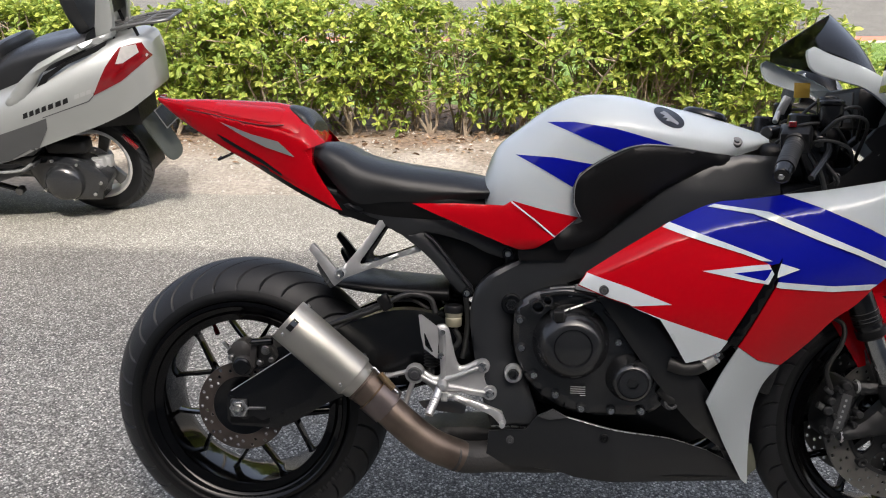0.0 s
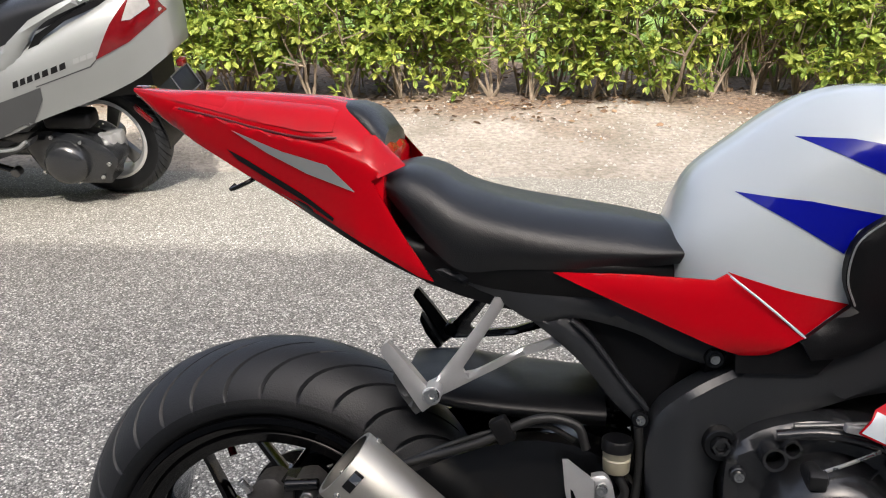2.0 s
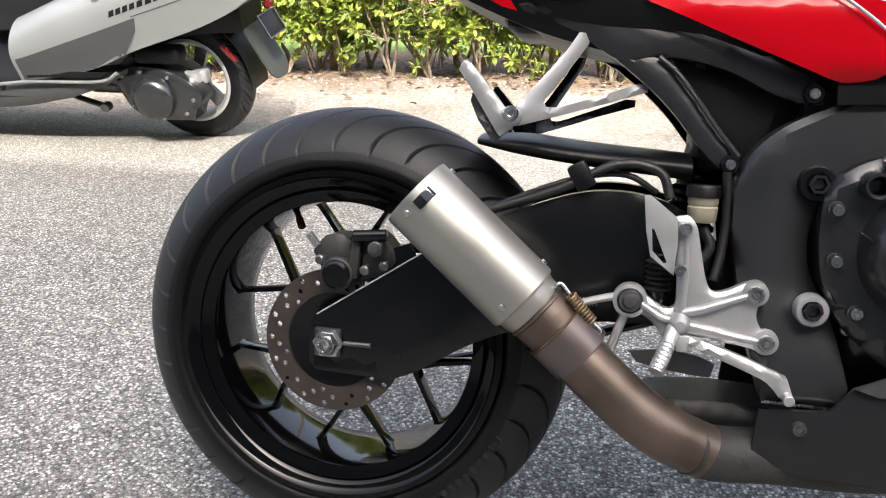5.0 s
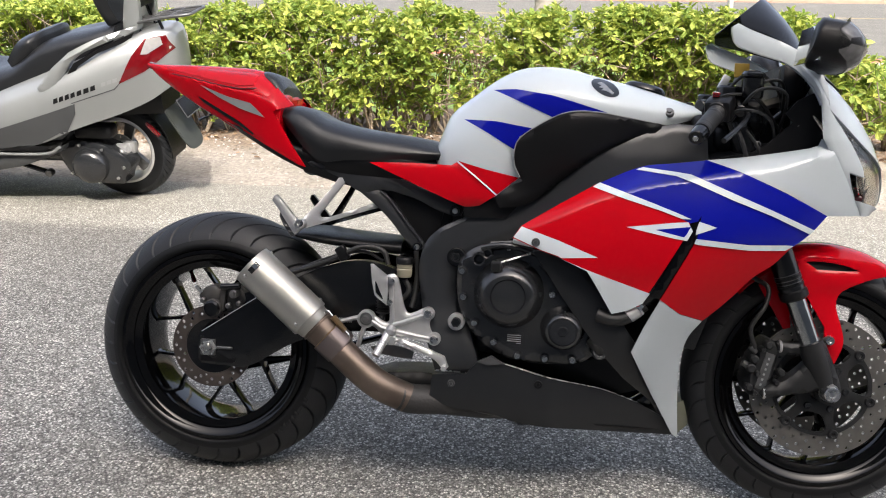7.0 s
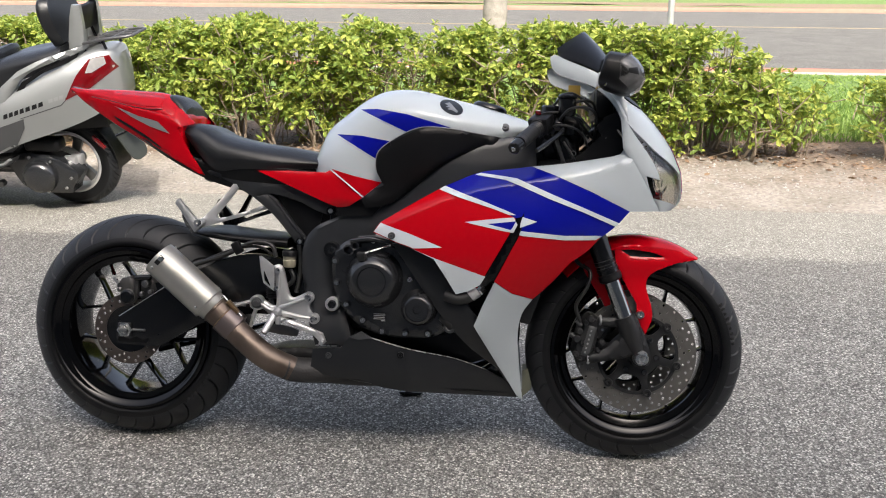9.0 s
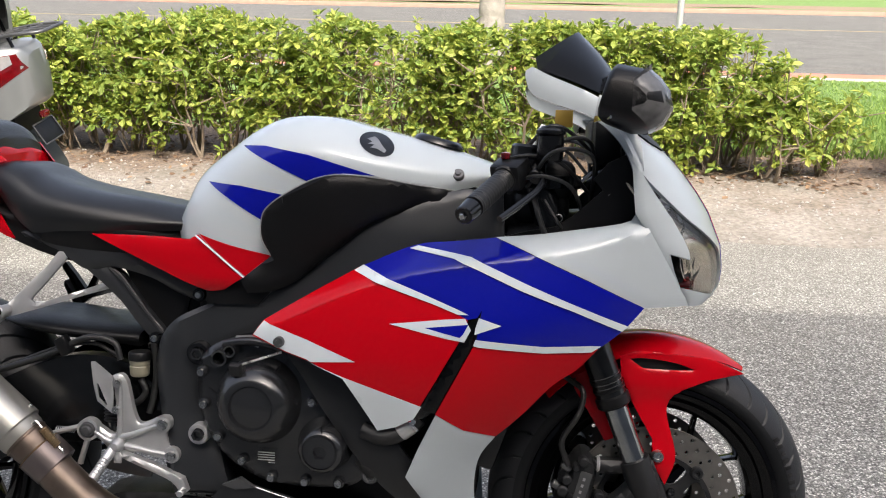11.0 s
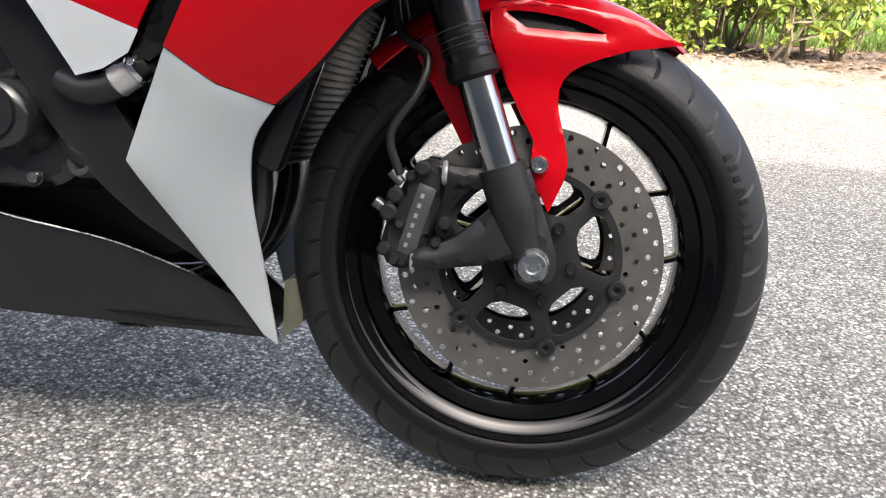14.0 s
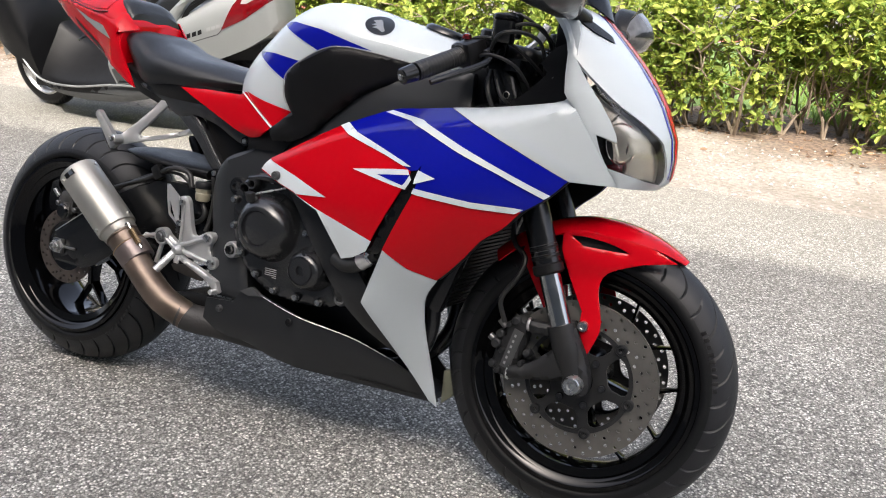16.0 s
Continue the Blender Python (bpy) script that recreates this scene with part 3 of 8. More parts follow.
def leaf_mesh(name, centres, ways, sizes, material, parent=None, label="", wide=0.50, fold=0.25, curl=0.25):
    """Many small pointed leaves, each folded along its middle: a centre, a direction and a length for each."""
    n = len(centres)
    c, w, s = np.array(centres), np.array(ways), np.array(sizes)[:, None]
    w = w / np.linalg.norm(w, axis=1, keepdims=True)
    ref = np.where(np.abs(w[:, 2:3]) > 0.9, np.array([[1.0, 0, 0]]), np.array([[0, 0, 1.0]]))
    side = np.cross(w, ref)
    side /= np.linalg.norm(side, axis=1, keepdims=True)
    up = np.cross(side, w)
    spin = rng.normal(0, 0.5, (n, 1))
    side, up = side * np.cos(spin) + up * np.sin(spin), up * np.cos(spin) - side * np.sin(spin)
    h = s * wide
    pts = [c, c + w * s * 0.33 + side * h * 0.38 + up * h * fold, c + w * s * 0.36, c + w * s * 0.33 - side * h * 0.38 + up * h * fold,
           c + w * s * 0.72 + side * h * 0.5 + up * (h * fold * 0.6 - s * curl * 0.15), c + w * s * 0.76 - up * s * curl * 0.2,
           c + w * s * 0.72 - side * h * 0.5 + up * (h * fold * 0.6 - s * curl * 0.15), c + w * s - up * s * curl * 0.45]
    v = np.stack(pts, 1).reshape(-1, 3)
    faces = []
    for i in range(n):
        b = 8 * i
        faces += [(b, b + 2, b + 1), (b, b + 3, b + 2), (b + 1, b + 2, b + 5, b + 4), (b + 2, b + 3, b + 6, b + 5), (b + 4, b + 5, b + 7), (b + 5, b + 6, b + 7)]
    me = bpy.data.meshes.new(name)
    me.from_pydata(v.tolist(), [], faces)
    me.update()
    return mesh_part(name, me, material, parent, label, smooth=False)


def shrub(name, label, category, x0, x1, y0, y1, top, stems, whorls, seed, low=0.07):
    """A hedge row or bush: stems from the ground, branching, with whorls of leaves at the twig ends."""
    r = np.random.default_rng(seed)
    ob = thing(name, label, category)
    twigs, tips = [], []
    bm = bmesh.new()

    def stick(a, b, ra, rb):
        a, b = Vector(a), Vector(b)
        q = (b - a).to_track_quat("Z", "Y").to_matrix()
        ring = []
        for p, rad in ((a, ra), (b, rb)):
            ring.append([bm.verts.new(p + q @ Vector((rad * math.cos(t), rad * math.sin(t), 0))) for t in (0, 1.257, 2.513, 3.77, 5.027)])
        for k in range(5):
            bm.faces.new((ring[0][k], ring[0][(k + 1) % 5], ring[1][(k + 1) % 5], ring[1][k]))

    for i in range(stems):
        x = x0 + (x1 - x0) * (i + r.uniform(0.1, 0.9)) / stems
        y = (y0 + y1) / 2 + r.uniform(-0.3, 0.3) * (y1 - y0)
        base = np.array((x, y, sand_z(x, y) - 0.02))
        for _ in range(r.integers(2, 5)):
            lean = np.array((r.normal(0, 0.28), r.normal(-0.05, 0.26), 1.0))
            height = top(x) * r.uniform(0.5, 0.78)
            prev, n = base, 5
            for k in range(n):
                nxt = prev + lean * height / n + r.normal(0, 0.022, 3)
                stick(prev, nxt, 0.012 * (1 - k / (n + 1)), 0.012 * (1 - (k + 1) / (n + 1)))
                if k > 0:
                    for _ in range(2):
                        way = np.array((r.normal(0, 1), r.normal(-0.1, 0.9), r.uniform(0.1, 0.9)))
                        tip = nxt + way / np.linalg.norm(way) * r.uniform(0.10, 0.26)
                        stick(nxt, tip, 0.005, 0.003)
                        tips.append(tip)
                prev = nxt
            tips.append(prev)
    # more twig ends through the crown, densest near the outside, with gaps
    count = 0
    while count < whorls:
        x, y = r.uniform(x0, x1), r.uniform(y0, y1)
        t = top(x) * (1 + 0.10 * noise.noise((x * 2.3, y * 2.3, seed)))
        z = low + (t - low) * r.uniform(0, 1) ** 0.62
        depth = min((y - y0) / (y1 - y0), (t - z) / t * 1.3, 1 - (y - y0) / (y1 - y0) + 0.25)
        if noise.noise((x * 2.6, y * 2.6, z * 2.6 + seed)) < -0.07 + 0.60 * max(0, 0.30 - z):
            continue
        if r.random() > 1.25 - depth * 2.0:
            continue
        mid = (y0 + y1) / 2
        inset = 0.13 * max(0.0, 0.5 - z)
        if y < y0 + inset:
            continue
        tips.append(np.array((x, y, z)))
        if count % 3 == 0:
            root = np.array((x + r.normal(0, 0.06), y + (mid - y) * 0.5, max(0.05, z - r.uniform(0.12, 0.3))))
            stick(root, tips[-1], 0.005, 0.003)
        count += 1
    part("branch_work", bm, BARK, ob, smooth=False)["kind"] = "stuff"
    cs, ws, ss = [], [], []
    for p in tips:
        mid = np.array((p[0], (y0 + y1) / 2 + 0.25, 0.25))
        out = np.asarray(p) - mid
        out = out / (np.linalg.norm(out) + 1e-6) * 0.55 + np.array((0, 0, 0.55)) + r.normal(0, 0.3, 3)
        out /= np.linalg.norm(out)
        a = np.cross(out, r.normal(0, 1, 3))
        a /= np.linalg.norm(a)
        b = np.cross(out, a)
        for layer, (k, spread, size) in enumerate(((5, 0.95, 0.063), (3, 0.5, 0.048))):
            ph = r.uniform(0, 6.28)
            for j in range(k):
                t = ph + 6.283 * j / k + r.normal(0, 0.25)
                cs.append(p + out * (0.015 * layer) + r.normal(0, 0.006, 3))
                ws.append(out * (1.1 - spread + r.normal(0, 0.15)) + (a * math.cos(t) + b * math.sin(t)) * spread)
                ss.append(size * r.uniform(0.65, 1.25))
    leaf_mesh("foliage", cs, ws, ss, LEAF, ob)["kind"] = "stuff"
    return ob


def hedge_top(x):
    fall = max(0.0, x - 2.3) * 0.35
    return 0.93 - fall + 0.05 * noise.noise((x * 1.1, 0, 9)) + 0.025 * noise.noise((x * 4.5, 0, 2))


shrub("hedge", "long yellow-green leafy hedge with woody stems on the sandy verge", "hedge", -7.5, 2.75, 3.95, 4.70, hedge_top, 90, 6000, 5)
shrub("shrub", "sparse young shrub with yellow-green leaves in sand", "shrub", 2.5, 3.15, 3.9, 4.5, lambda x: 0.62, 4, 150, 8)
shrub("shrub", "small thin shrub with pale green leaves in sand", "shrub", 3.5, 4.3, 3.9, 4.6, lambda x: 0.66, 4, 150, 9)

# dry leaves on the sand
cs, ws, ss = [], [], []
for i in range(5200):
    x = rng.uniform(-6.5, 5)
    y = min(4.95, max(2.86, rng.normal(4.30, 0.30)))
    if noise.noise((x * 1.2, y * 1.5, 5)) < -0.05 and rng.random() < 0.75:
        continue
    cs.append((x, y, sand_z(x, y) + 0.006))
    ws.append((rng.normal(), rng.normal(), rng.normal(0, 0.15)))
    ss.append(rng.uniform(0.02, 0.055))
tagged(leaf_mesh("leaf_litter", cs, ws, ss, DRY_LEAF, fold=0.15, curl=0.1), "dry brown fallen leaves scattered on the sand", "leaf litter", kind="stuff")

# shell and stone bits
cs, fs = [], []
for i in range(3200):
    x, y = rng.uniform(-6.5, 5.5), min(4.8, max(2.84, rng.normal(3.5, 0.45)))
    s = rng.uniform(0.003, 0.011)
    b = len(cs)
    z = sand_z(x, y) + s * 0.3
    d = rng.uniform(0.6, 1.4, 3) * s
    cs += [(x - d[0], y, z), (x, y - d[1], z), (x + d[0], y, z), (x, y + d[1], z), (x, y, z + d[2]), (x, y, z - d[2])]
    fs += [(b, b + 1, b + 4), (b + 1, b + 2, b + 4), (b + 2, b + 3, b + 4), (b + 3, b, b + 4)]
tagged(raw("shell_gravel", cs, fs, CONCRETE, smooth=False), "pale bits of shell and stone on the sand", "gravel", kind="stuff")

# grass blades on the lawn
n = 26000
gx, gy = rng.uniform(-7, 7, n), 4.85 + (KERB_Y - 0.5 - 4.85) * rng.uniform(0, 1, n) ** 1.6
gx = np.where(rng.random(n) < 0.6, rng.uniform(1.5, 7.5, n), gx)
gy = np.where((gx < 1.3) & (gy < 5.9), 5.9 + (gy - 4.85), gy)
hgt = rng.uniform(0.07, 0.2, n) * np.clip(1 - (gy - 5.2) / 4.5, 0.22, 1)
dx, dy = rng.normal(0, 0.05, n), rng.normal(0, 0.05, n)
wa = rng.uniform(0, 3.14, n)
wx, wy = np.cos(wa) * 0.006, np.sin(wa) * 0.006
gz = np.array([lawn_z(a, b) for a, b in zip(gx, gy)])
v = np.stack([np.stack([gx - wx, gy - wy, gz], 1), np.stack([gx + wx, gy + wy, gz], 1), np.stack([gx + dx * 0.4 + wx * 0.7, gy + dy * 0.4 + wy * 0.7, gz + hgt * 0.6], 1),
              np.stack([gx + dx * 0.4 - wx * 0.7, gy + dy * 0.4 - wy * 0.7, gz + hgt * 0.6], 1), np.stack([gx + dx, gy + dy, gz + hgt], 1)], 1).reshape(-1, 3)
fs = []
for i in range(n):
    b = 5 * i
    fs += [(b, b + 1, b + 2, b + 3), (b + 3, b + 2, b + 4)]
tagged(raw("grass", v.tolist(), fs, GRASS, smooth=False), "bright green uncut grass behind the hedge", "grass", kind="stuff")

# a palm trunk and a sign pole by the street
palm = thing("palm_tree", "palm with a grey ringed trunk on the grass", "tree", m=pose(0.62, 9.4, 0))
part("trunk", tube([(0, 0, -0.05), (0.02, 0, 1.4), (-0.02, 0.03, 3.2), (0.03, 0, 5.6)], lambda t: 0.17 - 0.04 * t + 0.006 * math.sin(t * 150), 20, 30), TRUNK, palm)
cs, ws, ss = [], [], []
for k in range(16):
    a = k * 2.4
    out = Vector((math.cos(a), math.sin(a), 0.75 - 0.07 * k))
    for i in range(26):
        t = i / 26
        p = Vector((0.03, 0, 5.6)) + out * 2.0 * t + Vector((0, 0, -1.3 * t * t))
        for sgn in (-1, 1):
            cs.append(p)
            ws.append(out.cross(Vector((0, 0, 1))) * sgn + out * 0.7 + Vector((0, 0, -0.4)))
            ss.append(0.55 * (1 - 0.6 * t))
leaf_mesh("crown", cs, ws, ss, LEAF, palm, wide=0.08)
pole = thing("sign_pole", "thin grey metal pole at the street edge", "pole", m=pose(3.03, 10.2, 0))
part("post", rod((0, 0, -0.1), (0, 0, 3.2), 0.045, n=14), GALV, pole)
part("base", box((0.2, 0.2, 0.03), (0, 0, 0.06), 0.005), GALV, pole)

# ---- motorcycle ----
LEAN_ANGLE = 12.0
bike = thing("motorcycle", "white, red and blue sport motorcycle on its side stand, on asphalt", "motorcycle", m=pose(0, 0, 0, -LEAN_ANGLE, 0, 0))
REAR, FRONT = Vector((0, 0, 0.3145)), Vector((1.407, 0, 0.298))
R_REAR, R_FRONT = 0.316, 0.296


def tyre(width, radius, rim, crown, count, slope, bow, cuts, per=48, m=48):
    """A tyre with a round tread, a bead and slanted tread cuts. The columns of the mesh run along the cuts.
    cuts: (phase, start, end, half width in metres, depth), the same on both shoulders, half a step apart."""
    half = width / 2
    n = count * per
    prof = []
    for i in range(m + 1):
        s = -1 + 2 * i / m
        a = s * radians(118)
        # round crown that turns into an upright sidewall
        y = half * math.sin(max(-math.pi / 2, min(math.pi / 2, a * 0.92)))
        if abs(a) < radians(78):
            r = radius - crown * (1 - math.cos(a * 0.92)) * 1.0
        else:
            q = (abs(a) - radians(78)) / radians(40)
            r0 = radius - crown * (1 - math.cos(radians(78) * 0.92))
            r = r0 + (rim - r0) * q
            y = math.copysign(half * (math.sin(radians(78) * 0.92) + 0.045 * math.sin(q * 2.6) - 0.16 * q * q), s)
            # fine moulded steps on the sidewall
            if 0.30 < q < 0.36 or 0.84 < q < 0.90:
                y *= 1.012
        prof.append((r, y, s))
    verts, faces = [], []
    for k in range(n):
        for r, y, s in prof:
            u = abs(s)
            ph = k / per + (0.5 if s < 0 else 0.0)
            d = 0.0
            for shift, start, end, w, depth in cuts:
                if start < u < end:
                    f = abs((ph + shift) - round(ph + shift)) * 2 * math.pi / count * radius
                    taper = 1 - 0.35 * (u - start) / (end - start)
                    d = max(d, depth * max(0.0, min(1.0, (w * taper - f) / (w * 0.4))) * min(1, (u - start) / 0.03, (end - u) / 0.04))
            fade = 1.0 if u < 0.70 else max(0.0, 1 - (u - 0.70) / 0.2)
            t = 2 * math.pi * k / n + (slope * u + bow * u * u) * fade
            verts.append(((r - d) * math.cos(t), y * (1 - d * 2), (r - d) * math.sin(t)))
    c = m + 1
    for k in range(n):
        for i in range(m):
            a, b = k * c + i, ((k + 1) % n) * c + i
            faces.append((a, b, b + 1, a + 1))
    return verts, faces


def two_tone(ob, m):
    """The worn tread is greyer than the sidewall."""
    ob.data.materials.append(TREAD)
    share = [abs(-1 + 2 * (i + 0.5) / m) for i in range(m)]
    ob.data.polygons.foreach_set("material_index", [1 if share[k % m] < 0.645 else 0 for k in range(len(ob.data.polygons))])


def spoke_bar(a, b, wide, thin, deep, shallow, flare=0.0):
    """A six-sided bar in the wheel's plane from a to b (x, z), tapering, with an optional flared end."""
    bm = bmesh.new()
    a, b = Vector((a[0], 0, a[1])), Vector((b[0], 0, b[1]))
    way = (b - a).normalized()
    over = way.cross(Vector((0, 1, 0)))
    rings = []
    steps = [(0.0, wide, deep), (0.35, (wide + thin) / 2, (deep + shallow) / 2), (0.75, thin, shallow), (0.92, thin * 1.05, shallow * 1.05), (1.0, flare or thin, max(shallow, flare * 0.9))]
    for u, wd, dp in steps:
        p = a.lerp(b, u)
        rings.append([bm.verts.new(p + over * wd * q + Vector((0, dp * h, 0))) for q, h in ((-0.5, 0.0), (-0.36, -1.0), (0.36, -1.0), (0.5, 0.0), (0.3, 1.0), (-0.3, 1.0))])
    for r1, r2 in zip(rings, rings[1:]):
        for k in range(6):
            bm.faces.new((r1[k], r1[(k + 1) % 6], r2[(k + 1) % 6], r2[k]))
    bm.faces.new(rings[0][::-1]), bm.faces.new(rings[-1])
    bmesh.ops.recalc_face_normals(bm, faces=bm.faces)
    return bm


def wheel(name, centre, width, radius, rim_r, crown, node, spread, slim, first, label, cuts):
    w = new(name)
    w.parent = bike
    w.matrix_basis = Matrix.Translation(centre)
    w["label"] = label
    v, f = tyre(width, radius, rim_r + 0.004, crown, *cuts)
    two_tone(raw("tyre", v, f, RUBBER, w, "black rubber tyre with slanted tread grooves"), 48)
    h = width / 2 - 0.012
    # rim: outer lip, well and inner barrel
    lip = rim_r + 0.004
    prof = [(lip, -h), (lip + 0.006, -h - 0.004), (lip + 0.004, -h - 0.010), (lip - 0.004, -h - 0.011), (lip - 0.008, -h - 0.006), (lip - 0.014, -h - 0.004), (lip - 0.020, -h + 0.002), (lip - 0.023, -h - 0.001), (lip - 0.031, -h + 0.003), (lip - 0.0385, -h + 0.007), (lip - 0.0400, -h + 0.014), (lip - 0.0415, -h * 0.4),
            (lip - 0.042, 0), (lip - 0.041, h * 0.4), (lip - 0.038, h - 0.022), (lip - 0.023, h + 0.001), (lip - 0.008, h + 0.006), (lip - 0.004, h + 0.011), (lip + 0.004, h + 0.010), (lip, h)]
    part("rim", turned(prof, "Y", 128), GLOSS_BLACK, w, "gloss black cast rim")
    part("hub", turned([(0.0, -0.062), (0.03, -0.062), (0.046, -0.055), (0.05, -0.04), (0.04, -0.02), (0.038, 0.02), (0.05, 0.04), (0.046, 0.055), (0.03, 0.062), (0.0, 0.062)], "Y", 48), SATIN_BLACK, w)
    # forked spokes: a short stem from the hub that parts into two slim arms, flared where they meet the rim
    reach = lip - 0.040
    bm = joined(spoke_bar((0, 0.034), (0, node + 0.004), 0.026, 0.017, 0.024, 0.016),
                *[spoke_bar((0.0, node - 0.006), ((reach + 0.004) * math.sin(radians(s * spread)), (reach + 0.004) * math.cos(radians(s * spread))), 0.0105, slim, 0.014, 0.012, 0.019) for s in (-1, 1)])
    me = bpy.data.meshes.new("spoke")
    bm.to_mesh(me)
    bm.free()
    for k in range(6):
        ob = mesh_part("spoke", me, GLOSS_BLACK, w, "gloss black forked wheel spoke") if k == 0 else new("spoke", me)
        ob.parent = w
        ob["label"] = "gloss black forked wheel spoke"
        ob.matrix_basis = pose(0, 0, 0, 0, 90 - first - 60 * k, 0)
    return w


rear_wheel = wheel("rear_wheel", REAR, 0.190, R_REAR, 0.222, 0.098, 0.108, 17.4, 0.0085, 31.4, "black rear wheel with wide tyre",
                   (16, 1.45, -1.2, [(0.0, 0.05, 0.61, 0.0036, 0.008), (0.5, 0.12, 0.60, 0.0034, 0.007)], 64))
front_wheel = wheel("front_wheel", FRONT, 0.120, R_FRONT, 0.222, 0.070, 0.104, 17.6, 0.0070, 46.0, "black front wheel",
                    (18, -1.15, 0.95, [(0.0, 0.06, 0.60, 0.0034, 0.007), (0.45, 0.36, 0.62, 0.0032, 0.006)], 60))
# raised sidewall marks, plain bars for the maker's words
for w, r, lat, spots in ((front_wheel, 0.258, 0.0560, ((8, 9),)), (rear_wheel, 0.258, 0.0885, ((-52, 9),))):
    for start, count in spots:
        for k in range(count):
            a = radians(start + 3.1 * k)
            part("sidewall_mark", moved(box((0.0075, 0.0012, 0.011 if k % 3 else 0.008), (0, 0, 0), 0.0004), Matrix.Translation((r * math.cos(a), -lat, r * math.sin(a))) @ pose(0, 0, 0, 0, 90 - math.degrees(a), 0)), SIDEWALL, w)

# the bars are turned a few degrees to the left: wheel, fork, brakes and fender follow
rake = Vector((-0.118, 0, 0.292)).normalized()
STEER = Matrix.Translation((1.370, 0, 0.305)) @ Matrix.Rotation(radians(3.6), 4, rake) @ Matrix.Translation((-1.370, 0, -0.298))
STEER = Matrix.Translation((-0.008, 0, -0.004)) @ STEER
front_wheel.matrix_basis = STEER @ front_wheel.matrix_basis


def pair(name, bm, material, label="", parent=None):
    """A part on the right side and its mirror image on the left."""
    other = mirrored(bm)
    right = part(name, bm, material, parent or bike, label)
    return right, part(name, other, material, parent or bike, label)


# side fairing: bulged flank with a folded upper edge
flank = surface_by([(0.71, 0.62, -0.228), (0.76, 0.617, -0.236), (0.87, 0.735, -0.222), (0.97, 0.775, -0.213), (1.1, 0.795, -0.210), (1.2, 0.805, -0.206), (1.33, 0.84, -0.195),
                    (0.94, 0.653, -0.243), (1.12, 0.661, -0.241), (1.02, 0.508, -0.231), (0.97, 0.386, -0.203), (0.92, 0.47, -0.219), (0.85, 0.56, -0.241), (1.12, 0.46, -0.171),
                    (1.09, 0.37, -0.133), (1.09, 0.25, -0.085), (1.1, 0.155, -0.055), (1, 0.33, -0.165), (1.05, 0.24, -0.100), (1.21, 0.555, -0.187), (1.28, 0.625, -0.191),
                    (1.35, 0.68, -0.168), (1.434, 0.69, -0.122), (1.2, 0.7, -0.225), (1.3, 0.74, -0.197)])


def fold_z(x):
    return float(np.interp(x, (0.70, 0.76, 0.87, 0.97, 1.06, 1.16, 1.25, 1.34), (0.628, 0.650, 0.706, 0.738, 0.757, 0.772, 0.790, 0.818)))


def side(x, z):
    over = max(0.0, z - fold_z(x))
    return flank(x, z) + 1.15 * over


FAIR_REAR = [(0.709, 0.620), (0.726, 0.646), (0.800, 0.692, 1), (0.871, 0.735, 1), (0.968, 0.777, 1), (1.035, 0.787), (1.075, 0.672), (0.982, 0.498), (0.953, 0.480), (0.923, 0.471), (0.890, 0.525, 1), (0.866, 0.561), (0.805, 0.586), (0.768, 0.597)]
FAIR_FRONT = [(1.035, 0.787), (1.103, 0.796), (1.161, 0.775), (1.255, 0.735), (1.352, 0.690), (1.319, 0.653, 1), (1.283, 0.624, 1), (1.246, 0.585, 1), (1.208, 0.556, 1), (1.171, 0.512, 1), (1.142, 0.481, 1), (1.117, 0.457), (1.064, 0.474), (1.019, 0.506), (1.075, 0.621), (1.088, 0.684)]
RED_REAR = [(0.709, 0.620), (0.726, 0.646), (0.800, 0.692, 1), (0.878, 0.738), (0.933, 0.719), (0.985, 0.699), (1.045, 0.678), (1.066, 0.668), (1.065, 0.652), (0.982, 0.498), (0.953, 0.480), (0.923, 0.471), (0.890, 0.525, 1), (0.866, 0.561), (0.805, 0.586), (0.768, 0.597)]
BLUE_REAR = [(0.878, 0.738), (0.968, 0.777, 1), (1.035, 0.787), (1.088, 0.684), (1.0815, 0.672), (1.066, 0.668), (1.045, 0.678), (0.985, 0.699), (0.933, 0.719)]
RED_FRONT = [(1.081, 0.632), (1.19, 0.6215), (1.279, 0.622), (1.246, 0.585, 1), (1.208, 0.556, 1), (1.171, 0.512, 1), (1.142, 0.481, 1), (1.117, 0.457), (1.064, 0.474), (1.019, 0.506), (1.075, 0.621)]
BLUE_FRONT = [(1.035, 0.787), (1.103, 0.796), (1.161, 0.775), (1.255, 0.735), (1.352, 0.690), (1.319, 0.653, 1), (1.279, 0.622), (1.19, 0.6215), (1.081, 0.632), (1.088, 0.684)]
rear_panel = part("fairing_panel", panel(RED_REAR, side, 0.004, edge=0.0, grid=0.010), RED, bike, "glossy red side fairing panel")
front_panel = part("fairing_panel", panel(RED_FRONT, side, 0.004, edge=0.0, grid=0.010), RED, bike, "glossy red front fairing panel")
blue_rear = part("fairing_panel", panel(BLUE_REAR, side, 0.004, edge=0.0, grid=0.008), BLUE, bike, "glossy deep blue fairing panel")
blue_front = part("fairing_panel", panel(BLUE_FRONT, side, 0.004, edge=0.0, grid=0.008), BLUE, bike, "glossy deep blue fairing panel")
spear = part("lower_fairing", panel([(1.019, 0.505), (1.064, 0.473), (1.1165, 0.456), (1.092, 0.418, 1), (1.083, 0.372, 1), (1.083, 0.325, 1), (1.090, 0.250, 1), (1.101, 0.158), (1.085, 0.172), (1.03, 0.270), (0.969, 0.386), (0.990, 0.440)], side, 0.004, edge=0.0015, grid=0.010), WHITE, bike, "glossy white lower fairing spear")


